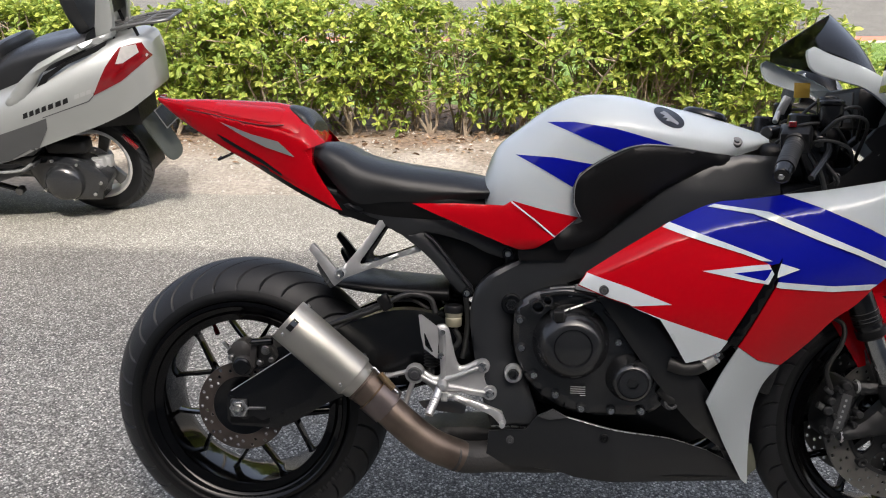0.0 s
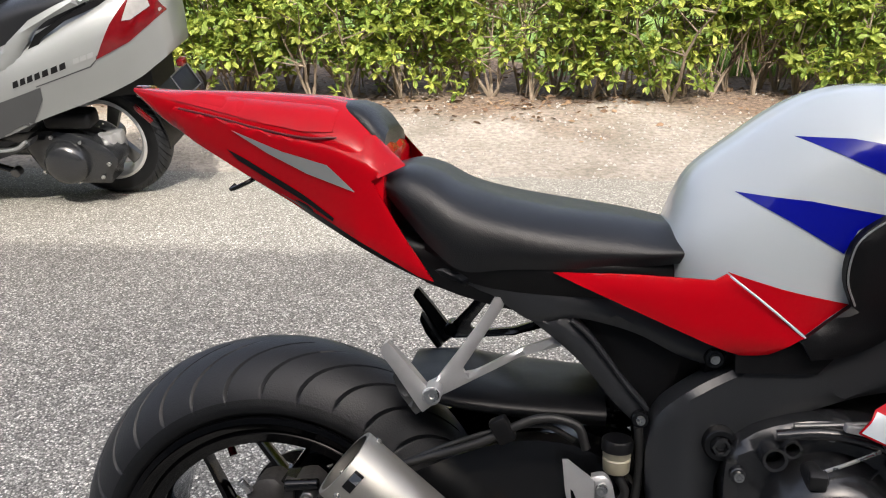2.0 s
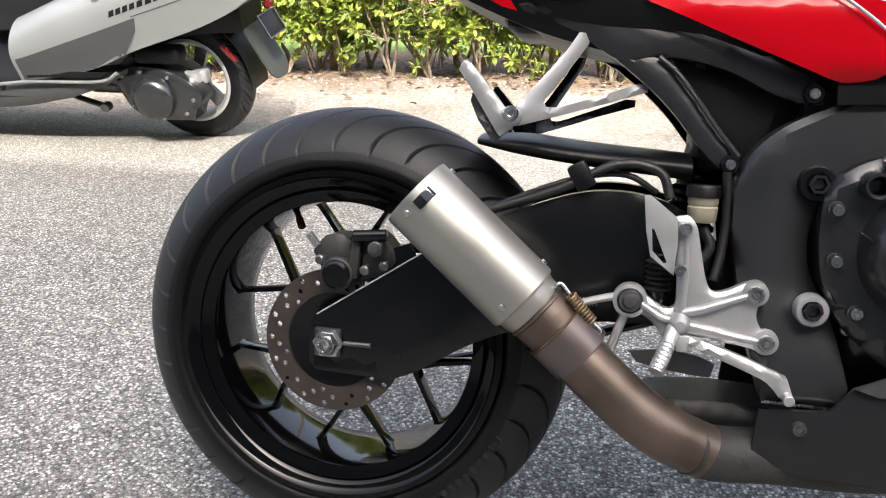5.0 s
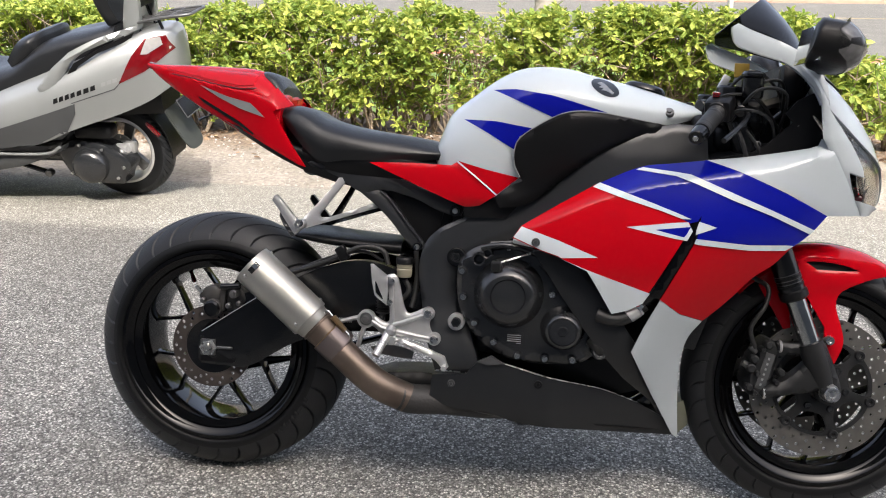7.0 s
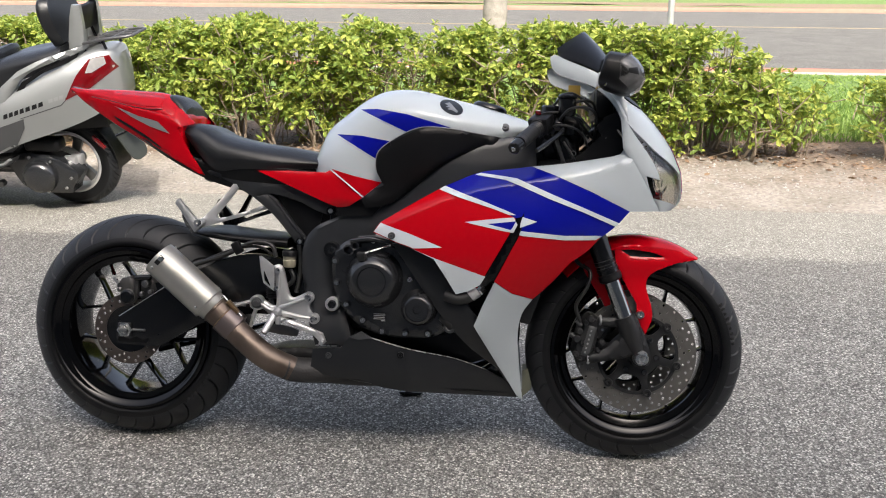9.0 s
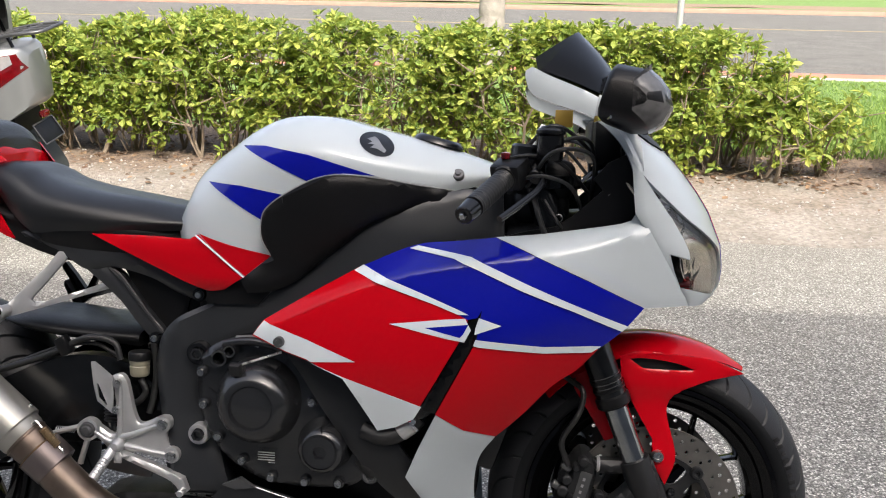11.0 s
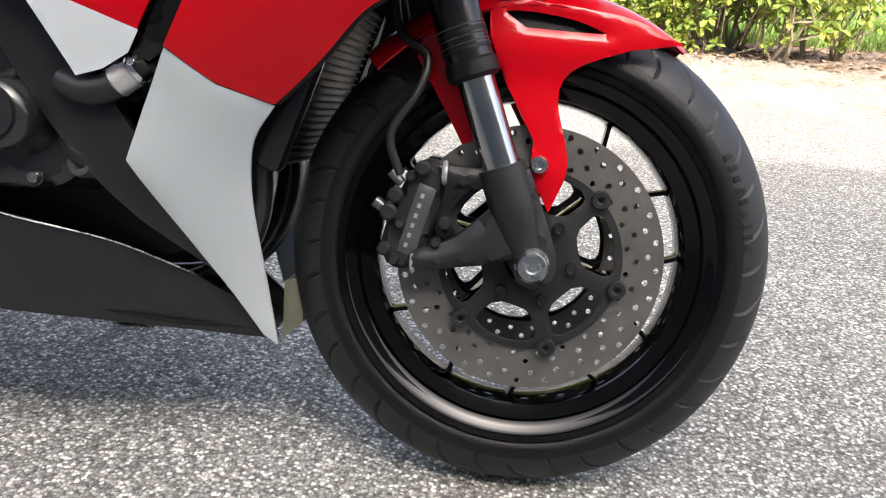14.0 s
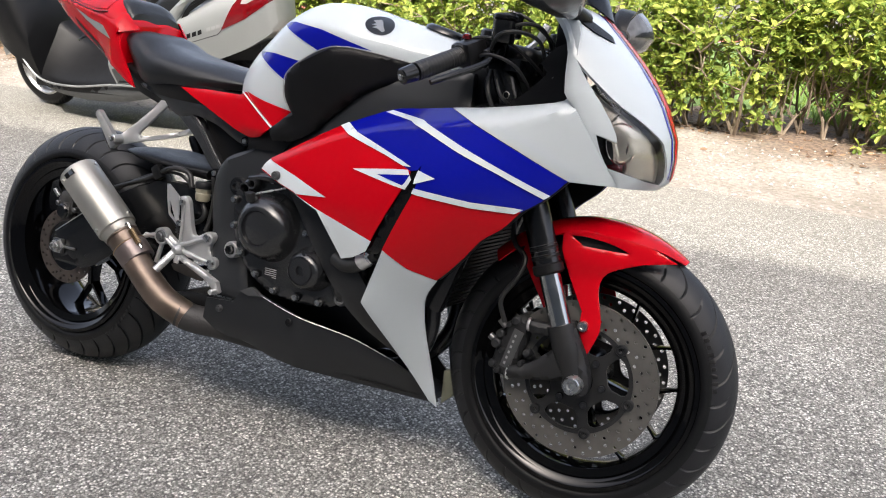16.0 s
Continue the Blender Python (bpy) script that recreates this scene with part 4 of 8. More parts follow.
def decal(name, points, on, material, label, parent=bike, lift=0.0012, step=0.006, grid=0.008):
    return part(name, panel(points, on, 0.0005, step=step, grid=grid, lift=lift), material, parent, label)


# paint scheme of the right flank
decal("white_corner", [(0.711, 0.622), (0.727, 0.645), (0.805, 0.620), (0.886, 0.589), (0.812, 0.584), (0.805, 0.588), (0.768, 0.599)], side, LINE_WHITE, "white corner flash", rear_panel)
decal("white_flash", [(0.811, 0.5825), (0.868, 0.561), (0.925, 0.542), (0.996, 0.5190), (0.983, 0.4963), (0.953, 0.4785), (0.9222, 0.4693), (0.8885, 0.5245, 1), (0.8655, 0.5595)], side, LINE_WHITE, "white lower flash", rear_panel)
decal("pinstripe", [(0.871, 0.733), (0.885, 0.742), (0.930, 0.7265), (0.985, 0.7075), (1.045, 0.6855), (1.068, 0.676), (1.05, 0.676), (1.010, 0.690), (0.935, 0.712)], side, LINE_WHITE, "white pinstripe", rear_panel, lift=0.0026)
decal("pinstripe", [(0.960, 0.772), (0.974, 0.777), (1.040, 0.7695), (1.040, 0.7615)], side, LINE_WHITE, "white pinstripe", blue_rear, lift=0.0026)
decal("pinstripe", [(1.036, 0.770), (1.066, 0.766), (1.16, 0.727), (1.24, 0.695), (1.327, 0.6595), (1.3165, 0.6515), (1.235, 0.686), (1.15, 0.717), (1.075, 0.748), (1.036, 0.7625)], side, LINE_WHITE, "white pinstripe", blue_front, lift=0.0026)
decal("pinstripe", [(1.080, 0.637), (1.19, 0.627), (1.268, 0.628), (1.283, 0.627), (1.268, 0.617), (1.19, 0.616), (1.086, 0.625), (1.0765, 0.627)], side, LINE_WHITE, "white pinstripe", front_panel, lift=0.0026)
decal("arrow", [(0.940, 0.655), (1.03, 0.667), (1.062, 0.670), (1.072, 0.652), (1.062, 0.632), (1.035, 0.636)], side, LINE_WHITE, "white arrow", rear_panel, lift=0.0016)
decal("arrow_core", [(0.998, 0.652), (1.068, 0.661), (1.060, 0.645), (1.055, 0.639)], side, BLUE, "blue arrow core", rear_panel, lift=0.0021)
decal("arrow_tip", [(1.084, 0.672), (1.120, 0.661), (1.078, 0.645), (1.079, 0.655)], side, LINE_WHITE, "white arrow tip", front_panel, lift=0.0016)
# dark duct between the two panels, with its hose and clamp
part("duct", panel([(1.089, 0.690), (1.087, 0.680), (1.075, 0.621), (1.017, 0.505), (0.975, 0.475), (0.940, 0.472), (0.985, 0.520), (1.050, 0.625), (1.066, 0.668)], lambda x, z: side(x, z) + 0.010, 0.01, grid=0.012, edge=0.006), SATIN_BLACK, bike, "gloss black air duct edge")
part("duct_blade", panel([(1.0885, 0.686), (1.0755, 0.621), (1.0195, 0.506), (0.998, 0.512), (1.035, 0.590), (1.066, 0.660)], lambda x, z: side(x, z) - 0.001, 0.012, grid=0.012, edge=0.004), GLOSS_BLACK, bike)
part("hose", tube([(0.895, -0.196, 0.462), (0.925, -0.204, 0.455), (0.955, -0.205, 0.462), (0.990, -0.200, 0.490)], 0.015, 14), RUBBER_HOSE, bike, "black coolant hose")
part("hose_clamp", rod((0.957, -0.205, 0.464), (0.978, -0.203, 0.480), 0.0166, n=24), ALLOY, bike, "pale alloy hose sleeve")
part("hose_clamp", joined(moved(turned([(0.0172, -0.003), (0.0182, 0), (0.0172, 0.003)], "Z", 28), Matrix.Translation((0.979, -0.203, 0.481)) @ Vector((0.021, 0.002, 0.016)).to_track_quat("Z", "Y").to_matrix().to_4x4()), rod((0.982, -0.216, 0.487), (0.982, -0.224, 0.489), 0.0045, n=8), rod((0.978, -0.212, 0.496), (0.988, -0.214, 0.500), 0.0032, n=8)), CHROME, bike, "shiny screw clamp")
other = mirrored(panel(FAIR_REAR, side, 0.004, edge=0.0015))
part("fairing_panel", other, RED, bike, "glossy red side fairing panel")
part("fairing_panel", mirrored(panel(FAIR_FRONT, side, 0.004, edge=0.0015)), BLUE, bike, "blue front fairing panel")
part("lower_fairing", mirrored(panel([(1.019, 0.505), (1.064, 0.473), (1.1165, 0.456), (1.083, 0.372, 1), (1.083, 0.325, 1), (1.101, 0.158), (1.085, 0.172), (0.969, 0.386)], side, 0.004, edge=0.0015)), WHITE, bike, "glossy white lower fairing spear")

part("fairing_liner", mirrored(panel(FAIR_FRONT, lambda x, z: side(x, z) + 0.014, 0.004, edge=0.002)), MATT_BLACK, bike, "black inner fairing liner")
part("fairing_liner", panel(FAIR_FRONT, lambda x, z: side(x, z) + 0.016, 0.004, edge=0.002), MATT_BLACK, bike, "black inner fairing liner")

# white shoulder between the blue band and the nose
SHOULDER = [(1.1035, 0.7965), (1.184, 0.806, 1), (1.307, 0.828, 1), (1.326, 0.838), (1.333, 0.848), (1.352, 0.818), (1.434, 0.691), (1.40, 0.690), (1.3535, 0.6895), (1.2565, 0.7355), (1.162, 0.7755)]


def shoulder(x, z):
    # flat upper facet, fold running down to the lower corner, hollow below it
    main = side(x, z)
    crease = 0.775 - 0.30 * (x - 1.12)
    return main + 0.10 * max(0.0, crease - z) * max(0, min(1, (x - 1.12) * 6))


pair("upper_cowl", panel(SHOULDER, shoulder, 0.004, edge=0.0015), WHITE, "glossy white fairing shoulder")


# nose: horizontal bows from the middle line round to the crease behind the headlight
NOSE_Z = (0.690, 0.705, 0.720, 0.750, 0.790, 0.847, 0.880, 0.916, 0.945, 0.966, 0.998, 1.012)
NOSE_F = (1.478, 1.497, 1.503, 1.505, 1.500, 1.475, 1.453, 1.424, 1.396, 1.374, 1.340, 1.318)
NOSE_S = (1.434, 1.428, 1.416, 1.396, 1.369, 1.332, 1.328, 1.325, 1.316, 1.304, 1.276, 1.255)
NOSE_W = (0.122, 0.130, 0.140, 0.155, 0.172, 0.188, 0.186, 0.180, 0.173, 0.168, 0.160, 0.158)


def nose(u, z, lift=0.0):
    """A place on the nose: u from 0 (middle) to 1 (crease)."""
    f, s, w = (float(np.interp(z, NOSE_Z, q)) for q in (NOSE_F, NOSE_S, NOSE_W))
    a = u * math.pi / 2
    x = f - (f - s) * (0.35 * (1 - math.cos(a)) + 0.65 * u ** 1.7)
    return Vector((x + lift, -w * (0.75 * math.sin(a) + 0.25 * u) - lift * u, z))


def nose_patch(points, lift, thick, step=0.02, flip=False):
    """A patch on the nose from an outline in (u, z)."""
    rim = outline([(p[0] * 0.2, *p[1:]) for p in points], step * 0.4)
    pts = list(rim)
    edge_pts = np.array([(p.x, p.y) for p in rim])
    for u in np.arange(0, 0.2, 0.009):
        for z in np.arange(0.68, 1.02, 0.009):
            if ((edge_pts - (u, z)) ** 2).sum(1).min() > 0.005 ** 2:
                pts.append(Vector((u, z)))
    vs, _, fs, *_ = delaunay_2d_cdt(pts, [], [list(range(len(rim)))], 1, 1e-6)
    bm = bmesh.new()
    front = [bm.verts.new(nose(v.x / 0.2, v.y, lift)) for v in vs]
    for f in fs:
        bm.faces.new([front[i] for i in f])
    bmesh.ops.recalc_face_normals(bm, faces=bm.faces)
    bm.normal_update()
    if sum((f.normal.x - f.normal.y) for f in bm.faces) < 0:
        bmesh.ops.reverse_faces(bm, faces=bm.faces)
        bm.normal_update()
    bounds = [e for e in bm.edges if len(e.link_faces) == 1]
    back = {tuple(round(c, 6) for c in v.co): v.co + Vector((-thick, thick * 0.3, 0)) for e in bounds for v in e.verts}
    for v in [g for g in bmesh.ops.extrude_edge_only(bm, edges=bounds)["geom"] if isinstance(g, bmesh.types.BMVert)]:
        v.co = back[tuple(round(c, 6) for c in v.co)]
    return bm


LENS_OUT = [(0.935, 0.908), (0.75, 0.869), (0.60, 0.835), (0.417, 0.807), (0.25, 0.779), (0.183, 0.738), (0.15, 0.7020)]
LENS_IN = [(0.833, 0.718), (0.775, 0.752), (0.75, 0.784), (0.75, 0.809), (0.767, 0.840), (0.80, 0.857)]
pair("headlight_surround", nose_patch([(0.0, 0.690), (0.0, 0.75), (0.0, 0.85), (0.0, 0.93), (0.0, 1.010), (0.5, 1.011), (1.0, 1.011), (1.0, 0.925)] + LENS_OUT + [(0.5, 0.7060), (0.833, 0.717), (1.0, 0.7235), (1.0, 0.690)], 0.0, 0.006), WHITE, "glossy white nose cowl")
pair("cheek", nose_patch([(1.0, 0.925), (0.935, 0.908), (0.80, 0.857), (0.767, 0.840), (0.75, 0.809), (0.75, 0.784), (0.767, 0.7715), (0.93, 0.781), (0.978, 0.751), (1.0, 0.727), (1.0, 0.847)], 0.0, 0.006), WHITE, "glossy white cheek panel")
pair("ram_air_inlet", nose_patch([(0.767, 0.7705), (0.93, 0.780), (0.978, 0.750), (1.0, 0.726), (0.85, 0.732), (0.80, 0.75)], -0.012, 0.02), MATT_BLACK, "dark ram air inlet")
lamp_r, lamp_l = pair("headlight", nose_patch(LENS_OUT + [(0.5, 0.7065)] + LENS_IN, -0.004, 0.004), CLEAR, "clear headlight lens")
HOUSING = plain("bronze_chrome_housing", (0.60, 0.54, 0.46), 0.24, metal=0.9, vary=0.5, scale=14, rough_vary=0.1)
REFLECT = plain("headlight_reflector", (0.62, 0.60, 0.56), 0.16, metal=1.0, vary=0.25, scale=30, rough_vary=0.08)
for sgn, lamp in ((1, lamp_r), (-1, lamp_l)):
    bm = nose_patch([(0.90, 0.895), (0.73, 0.862), (0.58, 0.828), (0.41, 0.799), (0.26, 0.770), (0.20, 0.745), (0.18, 0.710), (0.5, 0.712), (0.80, 0.724), (0.74, 0.765), (0.72, 0.800), (0.76, 0.845)], -0.030, 0.004)
    part("reflector", bm if sgn > 0 else mirrored(bm), HOUSING, lamp, "bronze-toned chrome headlight housing")
    bm = turned([(0.005, 0.0), (0.020, 0.004), (0.030, 0.014), (0.036, 0.032), (0.038, 0.034), (0.038, 0.036)], "X", 28)
    moved(bm, pose(1.392, -0.105 * sgn, 0.765, 0, -8, -25 * sgn))
    part("lamp_bowl", bm, REFLECT, lamp, "chrome headlight bowl")
    bm = turned([(0.004, 0.0), (0.016, 0.004), (0.024, 0.012), (0.028, 0.026)], "X", 24)
    part("lamp_bowl", moved(bm, pose(1.372, -0.125 * sgn, 0.825, 0, -14, -28 * sgn)), REFLECT, lamp, "chrome headlight bowl")
    part("marker_lens", moved(rod((0, 0, 0), (0.03, 0, 0), 0.011), pose(1.405, -0.11 * sgn, 0.728)), LENS_RED, lamp, "red reflector below the lamp")
# stripes over the nose
pair("blue_stripe", nose_patch([(0.095, 0.715), (0.10, 0.80), (0.122, 0.86), (0.13, 0.93), (0.135, 1.008), (0.185, 1.008), (0.18, 0.96), (0.165, 0.90), (0.15, 0.84), (0.128, 0.79), (0.115, 0.715)], 0.0012, 0.0006), BLUE, "thin blue line on the nose")
pair("red_stripe", nose_patch([(0.0, 0.71), (0.0, 0.85), (0.0, 1.008), (0.10, 1.008), (0.095, 0.93), (0.08, 0.85), (0.058, 0.78), (0.05, 0.715)], 0.0022, 0.0006), RED, "red stripe on the nose")
part("nose_lip", joined(nose_patch([(0.0, 0.690), (0.0, 0.697), (1.0, 0.697), (1.0, 0.690)], -0.03, 0.05), mirrored(nose_patch([(0.0, 0.690), (0.0, 0.697), (1.0, 0.697), (1.0, 0.690)], -0.03, 0.05))), MATT_BLACK, bike, "black underside of the nose")


# screen rim and dark screen
def rim_lat(x, z):
    return -0.160 + 0.10 * max(0, 1.25 - x) * 0.4 - 0.30 * max(0, min(0.07, 0.98 - z))


pair("screen_rim", panel([(1.139, 1.072, 1), (1.150, 1.0785, 1), (1.176, 1.066, 1), (1.247, 1.038, 1), (1.299, 1.008, 1), (1.320, 0.985, 1), (1.333, 0.955), (1.337, 0.915), (1.320, 0.915), (1.310, 0.9395, 1), (1.2876, 0.9707, 1), (1.2483, 1.0000, 1), (1.190, 1.0190, 1), (1.1530, 1.0330, 1), (1.1415, 1.052, 1)], rim_lat, 0.012, edge=0.003), WHITE, "glossy white rim below the screen")
bm = bmesh.new()
rows = []
for i in range(15):
    v = -1 + 2 * i / 14
    a = abs(v)
    base = Vector((1.345 - 0.055 * a - 0.13 * a ** 3, 0.152 * v, 1.000 + 0.035 * a + 0.04 * a ** 2))
    top = Vector((1.230 - 0.074 * a ** 1.3, 0.140 * v, 1.160 - 0.064 * a ** 1.3))
    bow = Vector((0.012, 0, 0.008)) * (1 - a ** 2)
    rows.append([bm.verts.new(base.lerp(top, t) + bow * math.sin(t * math.pi)) for t in np.linspace(0, 1, 9)])
for a, b in zip(rows, rows[1:]):
    for k in range(8):
        bm.faces.new((a[k], a[k + 1], b[k + 1], b[k]))
bmesh.ops.recalc_face_normals(bm, faces=bm.faces)
bmesh.ops.solidify(bm, geom=list(bm.faces), thickness=0.003)
part("windscreen", bm, SMOKE, bike, "dark smoked plastic windscreen")

# mirrors: wedge-shaped housings with a clear lamp in the outer nose, on a short foot
def mirror_shell(grow=0.0, x_from=0.0, x_to=1.0):
    """A housing in sections from the inner end to the tip; u is the share of the depth from glass to nose."""
    bm = bmesh.new()
    rings = []
    for y, x0, dep, zb, zt in ((0.178, 1.300, 0.030, 0.988, 1.016), (0.194, 1.282, 0.054, 0.980, 1.040), (0.225, 1.266, 0.080, 0.976, 1.062), (0.265, 1.254, 0.096, 0.976, 1.074), (0.305, 1.246, 0.098, 0.980, 1.074), (0.333, 1.244, 0.086, 0.992, 1.064), (0.346, 1.246, 0.060, 1.006, 1.048)):
        mid, h = (zb + zt) / 2, (zt - zb) / 2 + grow
        ring = []
        for u, q in ((0.02, -0.66), (0.14, -0.76), (0.46, -1.0), (0.72, -0.98), (0.88, -0.80), (1.0, -0.32), (0.95, 0.20), (0.83, 0.56), (0.69, 0.82), (0.36, 0.95), (0.24, 1.0), (0.15, 0.72)):
            u = max(x_from, min(x_to, u))
            ring.append(bm.verts.new((x0 - 0.001 + dep * 1.13 * u, -y, mid - 0.005 + h * q)))
        rings.append(ring)
    for a, b in zip(rings, rings[1:]):
        for k in range(12):
            bm.faces.new((a[k], a[(k + 1) % 12], b[(k + 1) % 12], b[k]))
    bm.faces.new(rings[0]), bm.faces.new(rings[-1][::-1])
    bmesh.ops.recalc_face_normals(bm, faces=bm.faces)
    if x_from == 0.0:
        bmesh.ops.bevel(bm, geom=[e for e in bm.edges if e.calc_face_angle(0) > 0.5], offset=0.003, segments=1, affect="EDGES")
    return bm


for sgn in (-1, 1):
    m = new("mirror")
    m.parent = bike
    m["label"] = "black mirror on a short stalk"
    bm = mirror_shell()
    part("mirror_shell", bm if sgn < 0 else mirrored(bm), MATT_BLACK, m, "black plastic mirror shell")
    bm = mirror_shell(0.0012, 0.69, 1.02)
    part("lamp_lens", bm if sgn < 0 else mirrored(bm), INDICATOR, m, "clear smoky indicator lens")
    part("mirror_glass", moved(box((0.003, 0.115, 0.070), (0, 0, 0), 0.001), pose(1.2625, 0.272 * sgn, 1.022, 0, 9, -7 * sgn)), CHROME, m, "silvered mirror glass")
    foot = nose_patch([(0.84, 1.000), (0.60, 0.992), (0.36, 0.962), (0.40, 0.950), (0.62, 0.962), (0.80, 0.985)], 0.004, 0.006)
    part("foot", foot if sgn < 0 else mirrored(foot), MATT_BLACK, m, "flat black mirror foot on the cowl")
    part("stalk", tube([(1.322, 0.118 * sgn, 0.984), (1.318, 0.150 * sgn, 0.990), (1.312, 0.190 * sgn, 0.996)], lambda q: 0.016 - 0.004 * q, 12), MATT_BLACK, m)

# cockpit: inner panels, clocks, clip-ons
pair("cockpit_panel", panel([(1.11, 0.794), (1.20, 0.804), (1.318, 0.822), (1.350, 0.848), (1.345, 0.918), (1.320, 0.945), (1.282, 0.926), (1.260, 0.898), (1.276, 0.880), (1.230, 0.836), (1.200, 0.816), (1.150, 0.806)], lambda x, z: -0.150 + 0.05 * max(0, 0.90 - z) * 2 - 0.15 * max(0, 0.84 - z), 0.006, edge=0.002), MATT_BLACK, "black inner cockpit panel")
part("panel_fold", tube([(1.285, -0.146, 0.872), (1.302, -0.146, 0.888), (1.315, -0.148, 0.905)], 0.0012, 6), DARK_STEEL, bike, "faint fold line of the cockpit panel")
part("dash_bracket", joined(moved(box((0.018, 0.012, 0.040), (0, 0, 0), 0.003), pose(1.173, 0.08, 0.977, 0, 24, 0)), rod((1.163, 0.08, 0.962), (1.150, 0.06, 0.940), 0.006)), ALLOY, bike, "pale alloy bracket by the dash")
# three plain blocks added for the dark switchgear mass behind the bars
part("dark_mass_top", moved(box((0.105, 0.13, 0.075), (0, 0, 0), 0.022, 3), pose(1.180, -0.045, 0.895, 0, 6, 0)), MATT_BLACK, bike, "dark block of the switchgear mass behind the bars")
part("dark_mass_low", box((0.10, 0.12, 0.06), (1.175, -0.045, 0.845), 0.02, 3), MATT_BLACK, bike, "lower dark block of the switchgear mass")
part("dark_mass_front", box((0.055, 0.09, 0.060), (1.212, -0.035, 0.880), 0.016, 3), MATT_BLACK, bike, "small dark block of the switchgear mass")
part("clock", joined(box((0.05, 0.19, 0.085), (1.285, 0, 0.965), 0.012)), MATT_BLACK, bike, "black instrument housing")
part("clock_face", moved(box((0.004, 0.15, 0.06), (0, 0, 0), 0.0015), pose(1.2585, 0, 0.967)), DARK_GREY, bike)
pair("fairing_stay", tube([(1.25, -0.06, 0.88), (1.30, -0.07, 0.93), (1.33, -0.06, 0.98)], 0.008), SATIN_BLACK)
part("inner_cowl", loft([(1.12, [(0, 0.82), (0.06, 0.82), (0.11, 0.80), (0.13, 0.775), (0.12, 0.74)]), (1.22, [(0, 0.835), (0.07, 0.835), (0.13, 0.815), (0.15, 0.785), (0.14, 0.73)]), (1.34, [(0, 0.84), (0.07, 0.838), (0.12, 0.815), (0.14, 0.78), (0.12, 0.72)]), (1.43, [(0, 0.80), (0.05, 0.80), (0.09, 0.785), (0.10, 0.76), (0.09, 0.72)])]), MATT_BLACK, bike, "black inner nose cowl")
part("top_clamp", panel([(1.09, -0.12), (1.15, -0.13, 1), (1.19, -0.06), (1.19, 0.06), (1.15, 0.13, 1), (1.09, 0.12), (1.08, 0.05), (1.08, -0.05)], -0.905, 0.022, edge=0.004), SATIN_BLACK, bike, "black top fork clamp").matrix_basis = Matrix(((1, 0, 0, 0.055), (0, 0, 1, 0), (0, -1, 0, 0.0), (0, 0, 0, 1)))
for sgn in (-1, 1):
    bar = new("handlebar")
    bar.parent = bike
    bar["label"] = "black clip-on handlebar"
    a, b = Vector((1.147, 0.120 * sgn, 0.927)), Vector((1.061, 0.292 * sgn, 0.842))
    way = (b - a).normalized()
    part("tube", rod(a, b, 0.011), SATIN_BLACK, bar)
    part("grip", tube([a.lerp(b, 0.40), a.lerp(b, 0.5), a.lerp(b, 0.7), a.lerp(b, 0.9)], lambda t: 0.0175 + 0.0006 * math.sin(t * 160), 20, 14), RUBBER_HOSE, bar, "ribbed black rubber grip")
    part("flange", rod(a.lerp(b, 0.37), a.lerp(b, 0.40), 0.024, n=20), RUBBER_HOSE, bar)
    part("end_weight", rod(a.lerp(b, 0.91), b + way * 0.012, 0.0165, 0.015, n=20), SATIN_BLACK, bar, "black bar end weight")
    part("end_bolt", rod(b + way * 0.010, b + way * 0.016, 0.006, n=6), STEEL, bar)
    part("switch_box", moved(box((0.055, 0.05, 0.045), (0, 0, 0), 0.008), Matrix.Translation(a.lerp(b, 0.28)) @ way.to_track_quat("Y", "Z").to_matrix().to_4x4()), MATT_BLACK, bar)
    part("switch", moved(box((0.016, 0.012, 0.012), (0, 0, 0), 0.003), Matrix.Translation(a.lerp(b, 0.28) + Vector((-0.01, 0, 0.028)))), LENS_RED if sgn < 0 else MATT_BLACK, bar, "red kill switch" if sgn < 0 else "")
    part("lever", tube([a.lerp(b, 0.22) + Vector((0.045, 0, 0.005)), a.lerp(b, 0.45) + Vector((0.065, 0, -0.004)), a.lerp(b, 0.75) + Vector((0.060, 0, -0.006)), a.lerp(b, 1.0) + Vector((0.05, 0, -0.008))], lambda t: 0.0075 - 0.002 * t, 10), SATIN_BLACK, bar, "black hand lever")
    part("clamp", rod(a + Vector((0, 0, -0.025)), a + Vector((0.004, 0, 0.025)), 0.030, n=24), SATIN_BLACK, bar)
    part("master_cylinder", joined(rod(a.lerp(b, 0.12) + Vector((0.035, 0, 0.0)), a.lerp(b, 0.35) + Vector((0.045, 0, 0.0)), 0.013), rod(a.lerp(b, 0.10) + Vector((0.05, 0, 0.02)), a.lerp(b, 0.10) + Vector((0.05, 0, 0.065)), 0.020, n=20)), SATIN_BLACK, bar, "black brake fluid reservoir")
part("cable", tube([(1.17, -0.12, 0.90), (1.20, -0.165, 0.955), (1.25, -0.14, 0.96), (1.27, -0.08, 0.90)], 0.0036, 8), RUBBER_HOSE, bike, "black cable loop")
part("cable", tube([(1.15, -0.15, 0.88), (1.19, -0.19, 0.94), (1.255, -0.16, 0.935), (1.26, -0.10, 0.86)], 0.0036, 8), RUBBER_HOSE, bike, "black cable loop")
part("cable", tube([(1.15, 0.12, 0.90), (1.20, 0.15, 0.965), (1.26, 0.10, 0.955), (1.27, 0.06, 0.88)], 0.0036, 8), RUBBER_HOSE, bike, "black cable loop")
